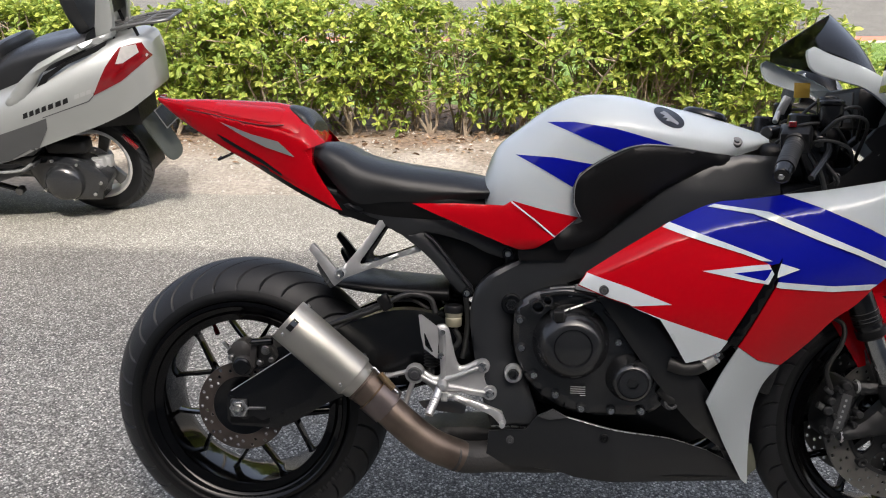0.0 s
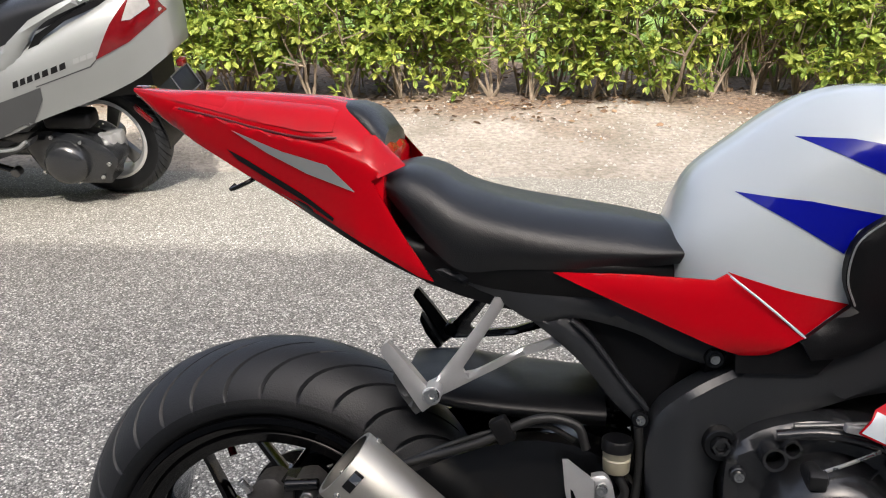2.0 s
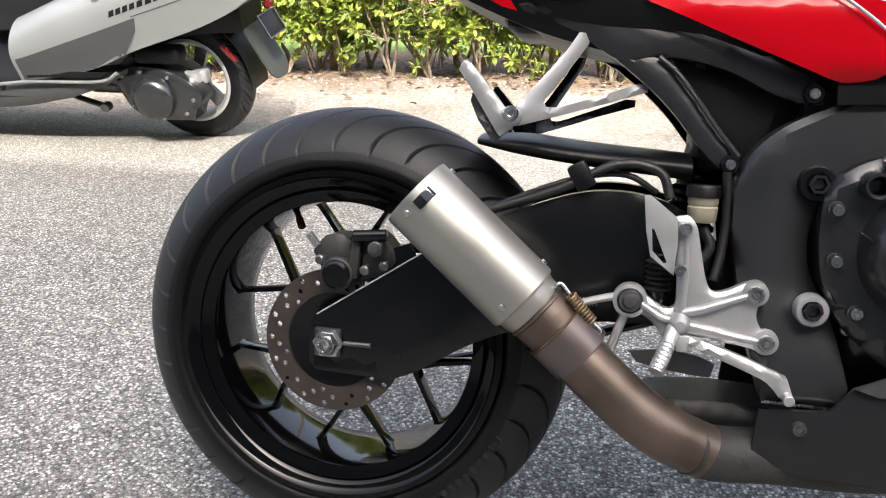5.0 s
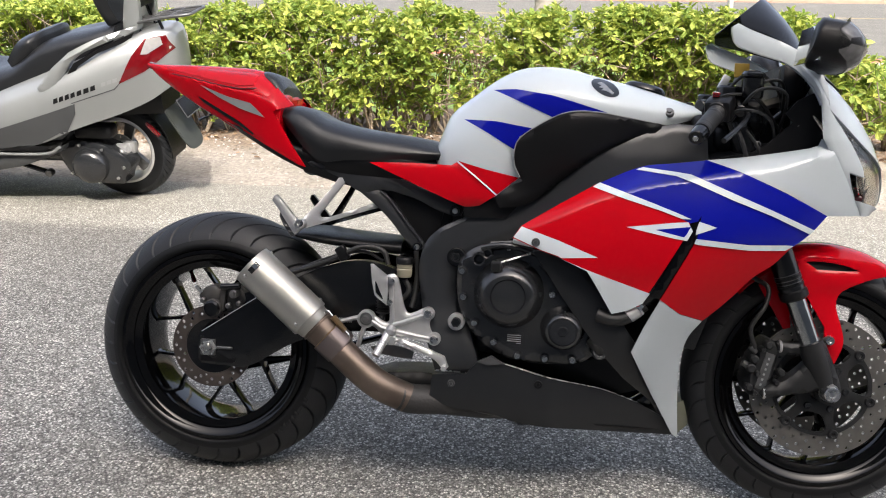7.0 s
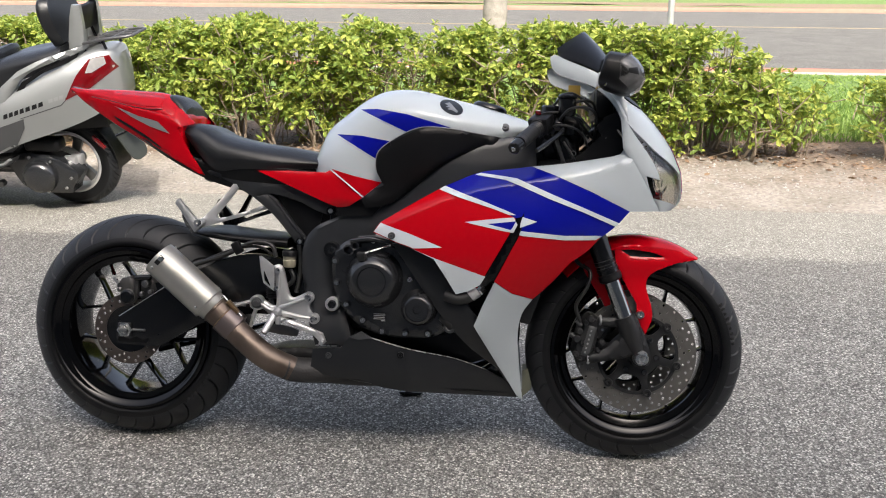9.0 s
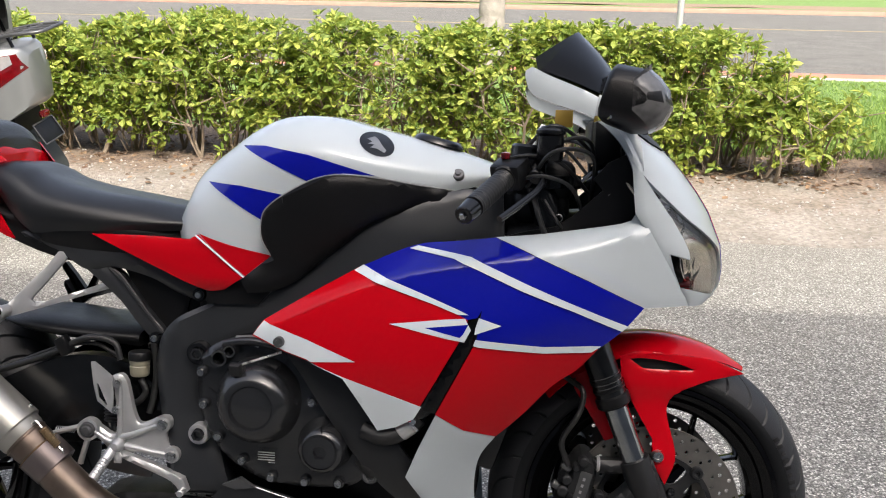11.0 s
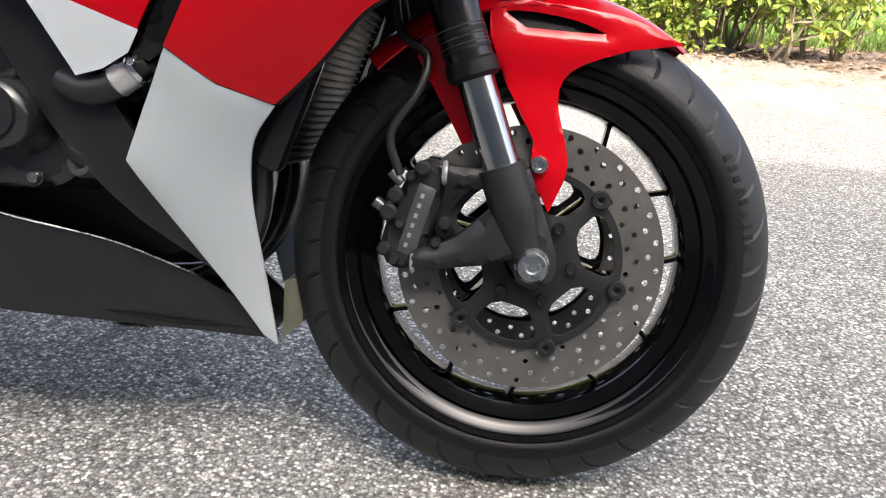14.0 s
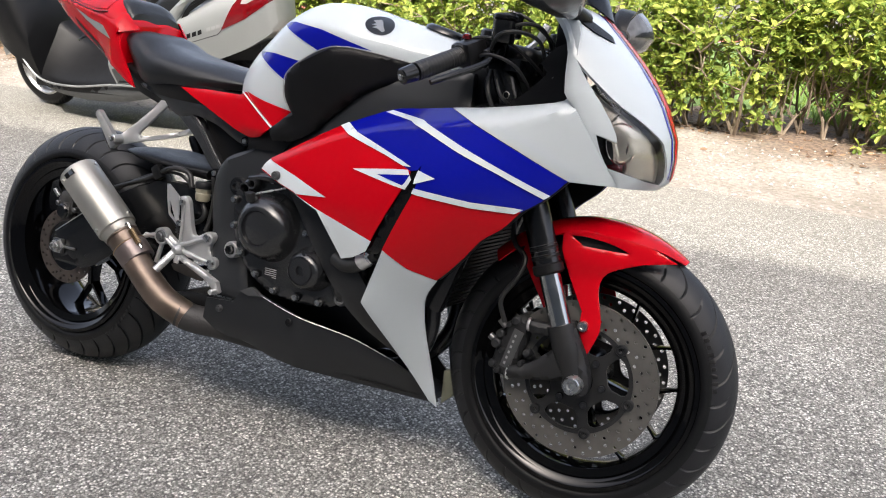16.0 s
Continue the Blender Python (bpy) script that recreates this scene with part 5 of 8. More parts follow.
part("brake_hose", tube([(1.16, -0.14, 0.875), (1.17, -0.17, 0.84), (1.185, -0.165, 0.80)], 0.005, 8), RUBBER_HOSE, bike)
for pts in ([(1.10, -0.12, 0.895), (1.13, -0.17, 0.93), (1.20, -0.15, 0.925), (1.26, -0.09, 0.87)], [(1.14, -0.10, 0.94), (1.19, -0.13, 0.985), (1.25, -0.10, 0.95), (1.28, -0.04, 0.90)], [(1.12, -0.14, 0.87), (1.16, -0.185, 0.90), (1.22, -0.175, 0.885), (1.25, -0.12, 0.83)], [(1.16, 0.10, 0.93), (1.22, 0.13, 0.95), (1.27, 0.10, 0.90)], [(1.18, -0.16, 0.86), (1.20, -0.175, 0.83), (1.21, -0.15, 0.815)]):
    part("cable", tube(pts, 0.0034, 8), RUBBER_HOSE, bike, "black cable loop")
part("brake_reservoir", joined(turned([(0, 0), (0.019, 0), (0.022, 0.004), (0.0225, 0.040), (0.0, 0.042)], "Z", 24, (1.185, -0.165, 0.925)), rod((1.185, -0.165, 0.966), (1.185, -0.165, 0.978), 0.024, n=24)), SATIN_BLACK, bike, "dark brake fluid pot")
part("key_ring", turned([(0.0055, -0.0008), (0.007, 0), (0.0055, 0.0008)], "Y", 18, (1.205, -0.160, 0.832)), DARK_STEEL, bike, "small steel ring")
# black block added where the ground showed through between tank and cockpit
part("head_block", box((0.09, 0.16, 0.10), (1.125, -0.01, 0.845), 0.02, 3), MATT_BLACK, bike, "black filler block at the steering head")
part("steering_damper", rod((1.10, -0.05, 0.915), (1.20, 0.05, 0.925), 0.014, n=18), SATIN_BLACK, bike)
part("caution_tag", box((0.034, 0.003, 0.033), (1.216, 0.098, 1.010), 0.001), plain("amber_tag", (0.42, 0.27, 0.04), 0.5), bike, "small amber tag at the cockpit")

# fuel tank
TANK = [(0.520, [(0, 0.815), (0.03, 0.812), (0.06, 0.802), (0.080, 0.785), (0.075, 0.755)]),
        (0.535, [(0, 0.858), (0.035, 0.853), (0.070, 0.832), (0.098, 0.795), (0.098, 0.735)]),
        (0.555, [(0, 0.890), (0.040, 0.885), (0.082, 0.858), (0.116, 0.805), (0.118, 0.722)]),
        (0.600, [(0, 0.926), (0.055, 0.919), (0.105, 0.885), (0.140, 0.822), (0.143, 0.712)]),
        (0.660, [(0, 0.969), (0.070, 0.960), (0.134, 0.918), (0.156, 0.845), (0.147, 0.700)]),
        (0.720, [(0, 0.992), (0.080, 0.983), (0.150, 0.938), (0.160, 0.865), (0.135, 0.700)]),
        (0.800, [(0, 0.993), (0.085, 0.984), (0.156, 0.940), (0.162, 0.875), (0.125, 0.720)]),
        (0.880, [(0, 0.975), (0.080, 0.966), (0.146, 0.924), (0.150, 0.872), (0.118, 0.740)]),
        (0.960, [(0, 0.957), (0.065, 0.949), (0.120, 0.914), (0.128, 0.880), (0.112, 0.830)]),
        (1.030, [(0, 0.938), (0.050, 0.930), (0.090, 0.905), (0.098, 0.886), (0.088, 0.866)]),
        (1.105, [(0, 0.914), (0.030, 0.911), (0.052, 0.903), (0.058, 0.896), (0.050, 0.888)])]
bm = loft(TANK, per=5, n=7)
on_tank = cast_on(bm)
tank = part("fuel_tank", bm, WHITE, bike, "pearl white fuel tank")
decal("blue_flash", [(0.649, 0.934), (0.70, 0.934), (0.78, 0.921), (0.895, 0.889), (0.84, 0.892), (0.779, 0.876), (0.72, 0.902)], on_tank, BLUE, "blue wedge on the tank", tank)
decal("blue_flash", [(0.586, 0.868), (0.66, 0.864), (0.744, 0.850), (0.712, 0.833), (0.700, 0.805), (0.64, 0.840)], on_tank, BLUE, "blue wedge on the tank", tank)
decal("red_flash", [(0.5785, 0.776), (0.64, 0.760), (0.714, 0.744), (0.690, 0.725), (0.668, 0.706), (0.625, 0.740)], on_tank, RED, "red wedge on the tank", tank)
def on_badge(px, pz):
    """A point of the badge, by its long and short axes, which lean with the tank."""
    return (0.8895 + 0.0300 * px + 0.0030 * pz, 0.9445 - 0.0115 * px + 0.0185 * pz)


decal("badge", [on_badge(math.cos(q), math.sin(q)) for q in np.linspace(0, 2 * math.pi, 25)[:-1]], on_tank, SATIN_BLACK, "oval black badge", tank, lift=0.002, step=0.004, grid=0.008)
decal("badge_wing", [on_badge(*q) for q in ((-0.62, 0.10), (-0.30, 0.52), (-0.05, 0.42), (0.25, 0.10), (0.62, -0.22), (0.55, -0.48), (0.10, -0.38), (-0.25, -0.52), (-0.10, -0.14), (-0.45, -0.30), (-0.28, 0.02))], on_tank, plain("dull_silver_print", (0.24, 0.245, 0.25), 0.35, metal=0.5), "dull silver wing shape", tank, lift=0.003, step=0.004, grid=0.006)
tank_l = mirrored(panel([(0.649, 0.934), (0.70, 0.934), (0.78, 0.921), (0.895, 0.889), (0.84, 0.892), (0.779, 0.876)], on_tank, 0.0005, lift=0.0009))
part("blue_flash", tank_l, BLUE, tank, "blue wedge on the tank")
xx, zz = 1.030, 0.897
yy = on_tank(xx, zz)
part("tank_bolt", joined(rod((xx, yy + 0.006, zz - 0.004), (xx, yy - 0.002, zz + 0.002), 0.011, n=20), rod((xx, yy - 0.001, zz + 0.001), (xx, yy - 0.004, zz + 0.004), 0.006, n=6)), DARK_STEEL, tank, "dark steel tank bolt")
part("filler_cap", moved(turned([(0.0, 0.012), (0.038, 0.012), (0.046, 0.006), (0.048, 0.0)], "Z", 36), pose(0.985, 0, 0.950, 0, 14, 0)), SATIN_BLACK, tank, "black filler cap")
KNEE = [(0.715, 0.744), (0.702, 0.775, 1), (0.702, 0.806, 1), (0.712, 0.830, 1), (0.747, 0.857, 1), (0.794, 0.882, 1), (0.838, 0.891, 1), (0.894, 0.888), (0.970, 0.877), (1.034, 0.868), (1.015, 0.852), (0.95, 0.832, 1), (0.883, 0.802, 1), (0.835, 0.765, 1), (0.798, 0.735, 1), (0.755, 0.700, 1), (0.715, 0.682, 1), (0.675, 0.678), (0.662, 0.700)]


def knee_lat(x, z):
    q = max(z, 0.745, 0.745 + 1.2 * (x - 0.885))
    return on_tank(x, q) - 0.012 - 0.012 * max(0, 1 - ((x - 0.78) / 0.14) ** 2) * max(0, 1 - ((z - 0.81) / 0.09) ** 2)


pair("knee_cover", panel(KNEE, lambda x, z: min(knee_lat(x, z), -0.10), 0.014, edge=0.006, grid=0.010), MATT_BLACK, "matt black tank side cover")
part("cover_piping", tube([(x, min(knee_lat(x, z), -0.10) + 0.001, z) for x, z in ((0.716, 0.746), (0.703, 0.775), (0.703, 0.806), (0.713, 0.829), (0.748, 0.856), (0.795, 0.881), (0.838, 0.890), (0.894, 0.887), (0.970, 0.876), (1.030, 0.868))], 0.0011, 6), GREY_DECAL, bike, "fine grey edge line")
SIDE = [(0.376, 0.766), (0.47, 0.768), (0.564, 0.766), (0.578, 0.774), (0.625, 0.738), (0.666, 0.704), (0.630, 0.680), (0.605, 0.676, 1), (0.584, 0.680, 1), (0.51, 0.710), (0.443, 0.738)]
pair("side_cover", panel(SIDE, lambda x, z: -0.128 - 0.10 * (x - 0.38) + 0.25 * max(0, z - 0.752) - 0.02 * max(0, 0.55 - x) + 0.6 * max(0, 0.69 - z), 0.005, edge=0.002), RED, "glossy red side cover")
part("side_seam", tube([(0.579, -0.151, 0.774), (0.625, -0.156, 0.739), (0.667, -0.153, 0.704)], 0.0016, 6), LINE_WHITE, bike, "pale seam line")

# seat and tail
part("seat_base", loft([(0.215, [(0, 0.83), (0.06, 0.83), (0.095, 0.815), (0.105, 0.79), (0.095, 0.768)]), (0.30, [(0, 0.80), (0.07, 0.80), (0.115, 0.785), (0.122, 0.765), (0.11, 0.74)]), (0.45, [(0, 0.79), (0.07, 0.79), (0.108, 0.782), (0.116, 0.765), (0.105, 0.73)]), (0.55, [(0, 0.78), (0.04, 0.78), (0.065, 0.776), (0.075, 0.765), (0.07, 0.72)])], per=4, n=5), MATT_BLACK, bike, "black seat base")
SEAT = [(0.160, [(0, 0.882), (0.045, 0.884), (0.080, 0.880), (0.096, 0.868), (0.092, 0.858)]),
        (0.190, [(0, 0.890), (0.060, 0.889), (0.098, 0.876), (0.112, 0.850), (0.106, 0.826)]),
        (0.225, [(0, 0.882), (0.065, 0.880), (0.110, 0.860), (0.124, 0.822), (0.116, 0.790)]),
        (0.265, [(0, 0.862), (0.068, 0.860), (0.118, 0.838), (0.132, 0.800), (0.124, 0.764)]),
        (0.320, [(0, 0.848), (0.070, 0.846), (0.122, 0.824), (0.134, 0.794), (0.126, 0.768)]),
        (0.390, [(0, 0.837), (0.068, 0.835), (0.116, 0.815), (0.130, 0.791), (0.123, 0.770)]),
        (0.460, [(0, 0.828), (0.060, 0.826), (0.102, 0.809), (0.118, 0.790), (0.112, 0.772)]),
        (0.520, [(0, 0.818), (0.046, 0.816), (0.084, 0.803), (0.104, 0.790), (0.098, 0.775)]),
        (0.558, [(0, 0.806), (0.036, 0.804), (0.068, 0.796), (0.086, 0.789), (0.080, 0.780)])]
part("seat", loft(SEAT, per=5, n=7), VINYL, bike, "black vinyl rider seat")
TAIL = [(-0.196, [(0, 0.983), (0.018, 0.983), (0.026, 0.982), (0.024, 0.977), (0.0, 0.975)]),
        (-0.150, [(0, 0.979), (0.028, 0.980), (0.046, 0.972), (0.042, 0.944), (0.015, 0.940)]),
        (-0.100, [(0, 0.976), (0.036, 0.979), (0.062, 0.956), (0.044, 0.912), (0.025, 0.908)]),
        (-0.040, [(0, 0.973), (0.042, 0.977), (0.078, 0.942), (0.056, 0.879), (0.040, 0.876)]),
        (0.020, [(0, 0.970), (0.048, 0.974), (0.092, 0.932), (0.070, 0.850), (0.055, 0.847)]),
        (0.085, [(0, 0.964), (0.054, 0.969), (0.106, 0.918), (0.084, 0.819), (0.070, 0.816)]),
        (0.130, [(0, 0.948), (0.054, 0.952), (0.112, 0.904), (0.092, 0.797), (0.080, 0.792)]),
        (0.165, [(0, 0.905), (0.050, 0.908), (0.106, 0.892), (0.118, 0.800), (0.090, 0.790)])]
bm = loft(TAIL, per=5, n=6)
on_tail = cast_on(bm)
tail = part("tail_cowl", bm, RED, bike, "glossy red tail cowl")
def tail_lat(x, z):
    """The flank of the tail: widest at a crease, drawn in below it and rounded over above."""
    wide = float(np.interp(x, (-0.196, -0.10, -0.04, 0.02, 0.085, 0.13, 0.165, 0.23), (0.030, 0.066, 0.082, 0.096, 0.110, 0.118, 0.124, 0.130)))
    crease = float(np.interp(x, (-0.196, -0.10, 0.02, 0.10, 0.15, 0.19, 0.23), (0.975, 0.953, 0.925, 0.908, 0.890, 0.83, 0.77)))
    draw = float(np.interp(x, (0.06, 0.13), (0.24, 0.06)))
    return -(wide - draw * max(0.0, crease - z) - 0.75 * max(0.0, z - crease))


TAIL_SIDE = [(-0.196, 0.982), (-0.12, 0.960), (0.0, 0.937), (0.06, 0.927), (0.150, 0.927), (0.187, 0.889), (0.150, 0.872), (0.190, 0.806), (0.229, 0.750), (0.210, 0.755), (0.160, 0.781), (0.085, 0.819), (0.02, 0.850), (-0.04, 0.879), (-0.10, 0.912), (-0.15, 0.944)]
pair("tail_side", panel(TAIL_SIDE, tail_lat, 0.005, edge=0.002, grid=0.009), RED, "glossy red tail side panel")
decal("grey_flash", [(-0.040, 0.930), (0.03, 0.905), (0.092, 0.890), (0.129, 0.858), (0.063, 0.878), (0.01, 0.902)], tail_lat, GREY_DECAL, "grey flash on the tail", tail, lift=0.002)
decal("tail_slot", [(-0.050, 0.905), (-0.03, 0.896), (0.05, 0.853), (0.098, 0.822), (0.096, 0.818), (0.045, 0.847), (-0.035, 0.891)], tail_lat, MATT_BLACK, "dark slot on the tail", tail, lift=0.002)
part("tail_top", panel([(-0.13, 0.968), (-0.10, 0.962), (0.0, 0.941), (0.06, 0.931), (0.098, 0.931), (0.100, 0.957), (0.085, 0.962), (-0.02, 0.970), (-0.10, 0.976)], lambda x, z: min(on_tail(x, z), -0.015), 0.004, edge=0.002, lift=0.004, step=0.008), RED, tail, "glossy red tail top cover")
part("tail_groove", tube([(x, min(on_tail(x, z), -0.02) - 0.0008, z) for x, z in ((-0.12, 0.9565), (-0.06, 0.946), (0.0, 0.933), (0.06, 0.9235), (0.10, 0.9240), (0.150, 0.926))], 0.0016, 8), plain("groove_red", (0.10, 0.002, 0.005), 0.5), tail, "dark seam under the tail cover")
part("seat_base", joined(box((0.12, 0.14, 0.07), (0.225, 0, 0.800), 0.02), box((0.05, 0.15, 0.09), (0.185, 0, 0.820), 0.02), box((0.10, 0.18, 0.06), (0.255, 0, 0.760), 0.02)), MATT_BLACK, bike, "black seat base under the pads")
part("tail_pad", loft([(0.096, [(0, 0.968), (0.03, 0.968), (0.048, 0.964), (0.052, 0.958), (0.048, 0.952)]), (0.115, [(0, 0.968), (0.04, 0.967), (0.066, 0.960), (0.072, 0.946), (0.066, 0.934)]), (0.140, [(0, 0.958), (0.045, 0.956), (0.076, 0.944), (0.082, 0.922), (0.076, 0.905)]), (0.160, [(0, 0.934), (0.045, 0.932), (0.074, 0.922), (0.080, 0.904), (0.074, 0.890)])], per=4, n=6), VINYL, bike, "black padded seat hump")
part("undertail", moved(loft([(-0.150, [(0, 0.945), (0.015, 0.945), (0.03, 0.942), (0.034, 0.936), (0.02, 0.932)]), (-0.04, [(0, 0.885), (0.03, 0.885), (0.055, 0.882), (0.06, 0.872), (0.04, 0.864)]), (0.06, [(0, 0.835), (0.04, 0.835), (0.075, 0.832), (0.085, 0.822), (0.07, 0.808)]), (0.16, [(0, 0.80), (0.05, 0.80), (0.09, 0.795), (0.10, 0.778), (0.09, 0.755)]), (0.26, [(0, 0.78), (0.06, 0.78), (0.10, 0.775), (0.108, 0.755), (0.10, 0.715)]), (0.36, [(0, 0.77), (0.06, 0.77), (0.10, 0.765), (0.105, 0.745), (0.095, 0.69)])], per=4, n=5), Matrix.Translation((0, 0, 0.012))), MATT_BLACK, bike, "black undertail tray")
part("tail_light", moved(box((0.012, 0.05, 0.016), (0, 0, 0), 0.004), pose(-0.190, 0, 0.978)), LENS_RED, bike, "red tail light")
part("helmet_hook", tube([(-0.02, -0.05, 0.866), (-0.035, -0.055, 0.858), (-0.055, -0.05, 0.85), (-0.05, -0.045, 0.856)], 0.003, 8), SATIN_BLACK, bike)


def bolt(at, r=0.009, parent=None, material=None, out=0.006, label="steel bolt"):
    """A socket-head bolt that faces the right side."""
    x, y, z = at
    head = turned([(0, -out), (r * 0.45, -out), (r * 0.5, -out * 0.5), (r * 0.55, -out), (r * 0.9, -out), (r, -out * 0.7), (r, 0.004)], "Y", 20, (x, y, z))
    return part("bolt", head, material or STEEL, parent or bike, label)


# ---- frame, subframe, engine ----
FRAME = [(0.497, 0.531, 1), (0.503, 0.572, 1), (0.515, 0.598, 1), (0.545, 0.626, 1), (0.590, 0.648, 1), (0.650, 0.676), (0.700, 0.690, 1), (0.760, 0.715, 1), (0.840, 0.790, 1), (0.930, 0.842, 1), (1.040, 0.872), (1.11, 0.868), (1.12, 0.74),
         (1.02, 0.715), (0.90, 0.675), (0.82, 0.645), (0.745, 0.625), (0.690, 0.603, 1), (0.633, 0.577, 1), (0.600, 0.545, 1), (0.584, 0.511, 1), (0.585, 0.470, 1), (0.600, 0.435, 1), (0.618, 0.398, 1), (0.640, 0.328), (0.635, 0.305), (0.545, 0.307), (0.519, 0.390, 1), (0.503, 0.476, 1)]


def frame_lat(x, z):
    return -0.128 - 0.02 * max(0, min(1, (0.45 - z) / 0.1)) - 0.07 * max(0, min(x, 0.86) - 0.72) + 0.06 * max(0, x - 0.86) - 0.012 * math.exp(-(((x - 0.54) / 0.03) ** 2)) + 0.16 * max(0, z - 0.80)


frame_part, _ = pair("frame", panel(FRAME, frame_lat, 0.045, edge=0.007, grid=0.012), FRAME_BLACK, "satin black aluminium frame spar")
for x, z, r in ((0.583, 0.563, 0.021), (0.589, 0.419, 0.0190)):
    part("boss", turned([(r, 0.012), (r, -0.004), (r * 0.9, -0.007), (r * 0.62, -0.007), (r * 0.58, 0.002), (0, 0.002)], "Y", 36, (x, -0.140 - (0.010 if z < 0.5 else 0), z)), SATIN_BLACK if z > 0.5 else ALLOY, frame_part)
    part("nut", turned([(0, -0.006), (r * 0.30, -0.006), (r * 0.34, -0.003), (r * 0.38, -0.012), (r * 0.55, -0.012), (r * 0.6, 0.004)], "Y", 6 if r < 0.025 else 28, (x, -0.142 - (0.010 if z < 0.5 else 0), z)), DARK_STEEL if r > 0.025 else ENGINE_BLACK, frame_part, "steel pivot nut" if r > 0.025 else "")
for x, z in ((0.60, 0.535), (0.598, 0.458), (0.622, 0.395)):
    bolt((x + 0.012, -0.125, z), 0.007)
part("frame_line", panel([(0.545, 0.308), (0.636, 0.3065), (0.636, 0.3035), (0.545, 0.3045)], -0.152, 0.002, flat=True), STEEL, frame_part)

SUB = [(0.215, 0.768), (0.30, 0.762, 1), (0.365, 0.752, 1), (0.47, 0.722, 1), (0.572, 0.683, 1), (0.592, 0.668), (0.586, 0.652), (0.560, 0.654), (0.530, 0.664, 1), (0.480, 0.688, 1), (0.425, 0.702, 1), (0.395, 0.704), (0.352, 0.698, 1), (0.30, 0.730), (0.235, 0.752)]
sub, _ = pair("subframe", panel(SUB, lambda x, z: -0.110 - 0.03 * max(0, x - 0.4), 0.024, edge=0.007, grid=0.012), FRAME_BLACK, "black rear subframe rail")
STRUT = [(0.345, 0.702), (0.395, 0.708), (0.418, 0.690, 1), (0.445, 0.657, 1), (0.470, 0.624, 1), (0.500, 0.590, 1), (0.503, 0.577, 1), (0.492, 0.568, 1), (0.480, 0.572, 1), (0.452, 0.600, 1), (0.424, 0.634, 1), (0.392, 0.665, 1)]
pair("strut", panel(STRUT, lambda x, z: -0.104, 0.022, edge=0.006, grid=0.010), FRAME_BLACK, "black diagonal subframe strut", sub)
part("strut_ridge", tube([(0.400, -0.106, 0.702), (0.422, -0.107, 0.684), (0.447, -0.107, 0.654), (0.473, -0.107, 0.620), (0.500, -0.106, 0.588)], 0.0032, 8), FRAME_BLACK, sub, "rounded edge of the strut")
pair("inner_plate", panel([(0.415, 0.702), (0.545, 0.665), (0.530, 0.600), (0.500, 0.575), (0.450, 0.640)], -0.083, 0.010, edge=0.003, grid=0.014), MATT_BLACK, "dark recessed inner plate", sub)
bolt((0.574, -0.116, 0.664), 0.012, sub, SATIN_BLACK)
bolt((0.574, -0.120, 0.664), 0.006, sub)
bolt((0.490, -0.112, 0.579), 0.011, sub, SATIN_BLACK)
bolt((0.490, -0.116, 0.579), 0.006, sub)
# black block added to close a bright gap beside the side cover
part("gap_block", box((0.10, 0.20, 0.07), (0.615, 0, 0.660), 0.012), MATT_BLACK, bike, "black filler block under the tank")
# plain black plate added over the white spot below the tank
part("tank_gap_plate", panel([(0.594, 0.680), (0.640, 0.702), (0.690, 0.708), (0.720, 0.690), (0.690, 0.655), (0.596, 0.652)], -0.138, 0.010, edge=0.002), MATT_BLACK, bike, "black filler plate under the tank")
part("battery_box", box((0.15, 0.15, 0.15), (0.525, 0, 0.640), 0.02), MATT_BLACK, bike)
ribs = [(0.0, 0.0), (0.022, 0.0)]
for k in range(9):
    ribs += [(0.026, 0.015 + 0.022 * k), (0.035, 0.021 + 0.022 * k), (0.035, 0.026 + 0.022 * k), (0.026, 0.032 + 0.022 * k)]
part("shock", moved(turned(ribs + [(0.022, 0.24), (0.0, 0.24)], "Z", 24), pose(0.44, 0, 0.36, 0, 7, 0)), SATIN_BLACK, bike, "black rear shock absorber")

# engine block behind the covers
part("crankcase", joined(box((0.30, 0.26, 0.24), (0.77, 0.0, 0.455), 0.04, 3)), ENGINE_BLACK, bike, "black engine crankcase")
part("cylinder_block", moved(box((0.20, 0.30, 0.22), (0, 0, 0), 0.025, 3), pose(0.905, 0, 0.575, 0, 24, 0)), ENGINE_BLACK, bike, "black cylinder block")
# plain black plate added to fill the gap between frame and side case
part("engine_backing", panel([(0.545, 0.60), (0.66, 0.635), (0.80, 0.635), (0.92, 0.58), (1.03, 0.46), (1.07, 0.30), (0.92, 0.25), (0.60, 0.28), (0.55, 0.42)], -0.095, 0.012, edge=0.003, grid=0.03), MATT_BLACK, bike, "black backing plate in place of engine parts behind the side case")
CASE = [(0.590, 0.552, 1), (0.610, 0.578, 1), (0.640, 0.594, 1), (0.690, 0.604, 1), (0.745, 0.600, 1), (0.795, 0.584, 1), (0.832, 0.548, 1), (0.862, 0.510, 1), (0.886, 0.470, 1), (0.906, 0.425, 1), (0.904, 0.385, 1), (0.868, 0.346, 1), (0.790, 0.338, 1), (0.720, 0.342, 1), (0.662, 0.368, 1), (0.616, 0.412, 1), (0.591, 0.475, 1)]
side_case = part("side_case", panel(CASE, lambda x, z: -0.164 - 0.010 * math.exp(-(((x - 0.77) / 0.07) ** 2) - ((z - 0.47) / 0.06) ** 2), 0.055, edge=0.010, grid=0.012), ENGINE_BLACK, bike, "black engine side case")
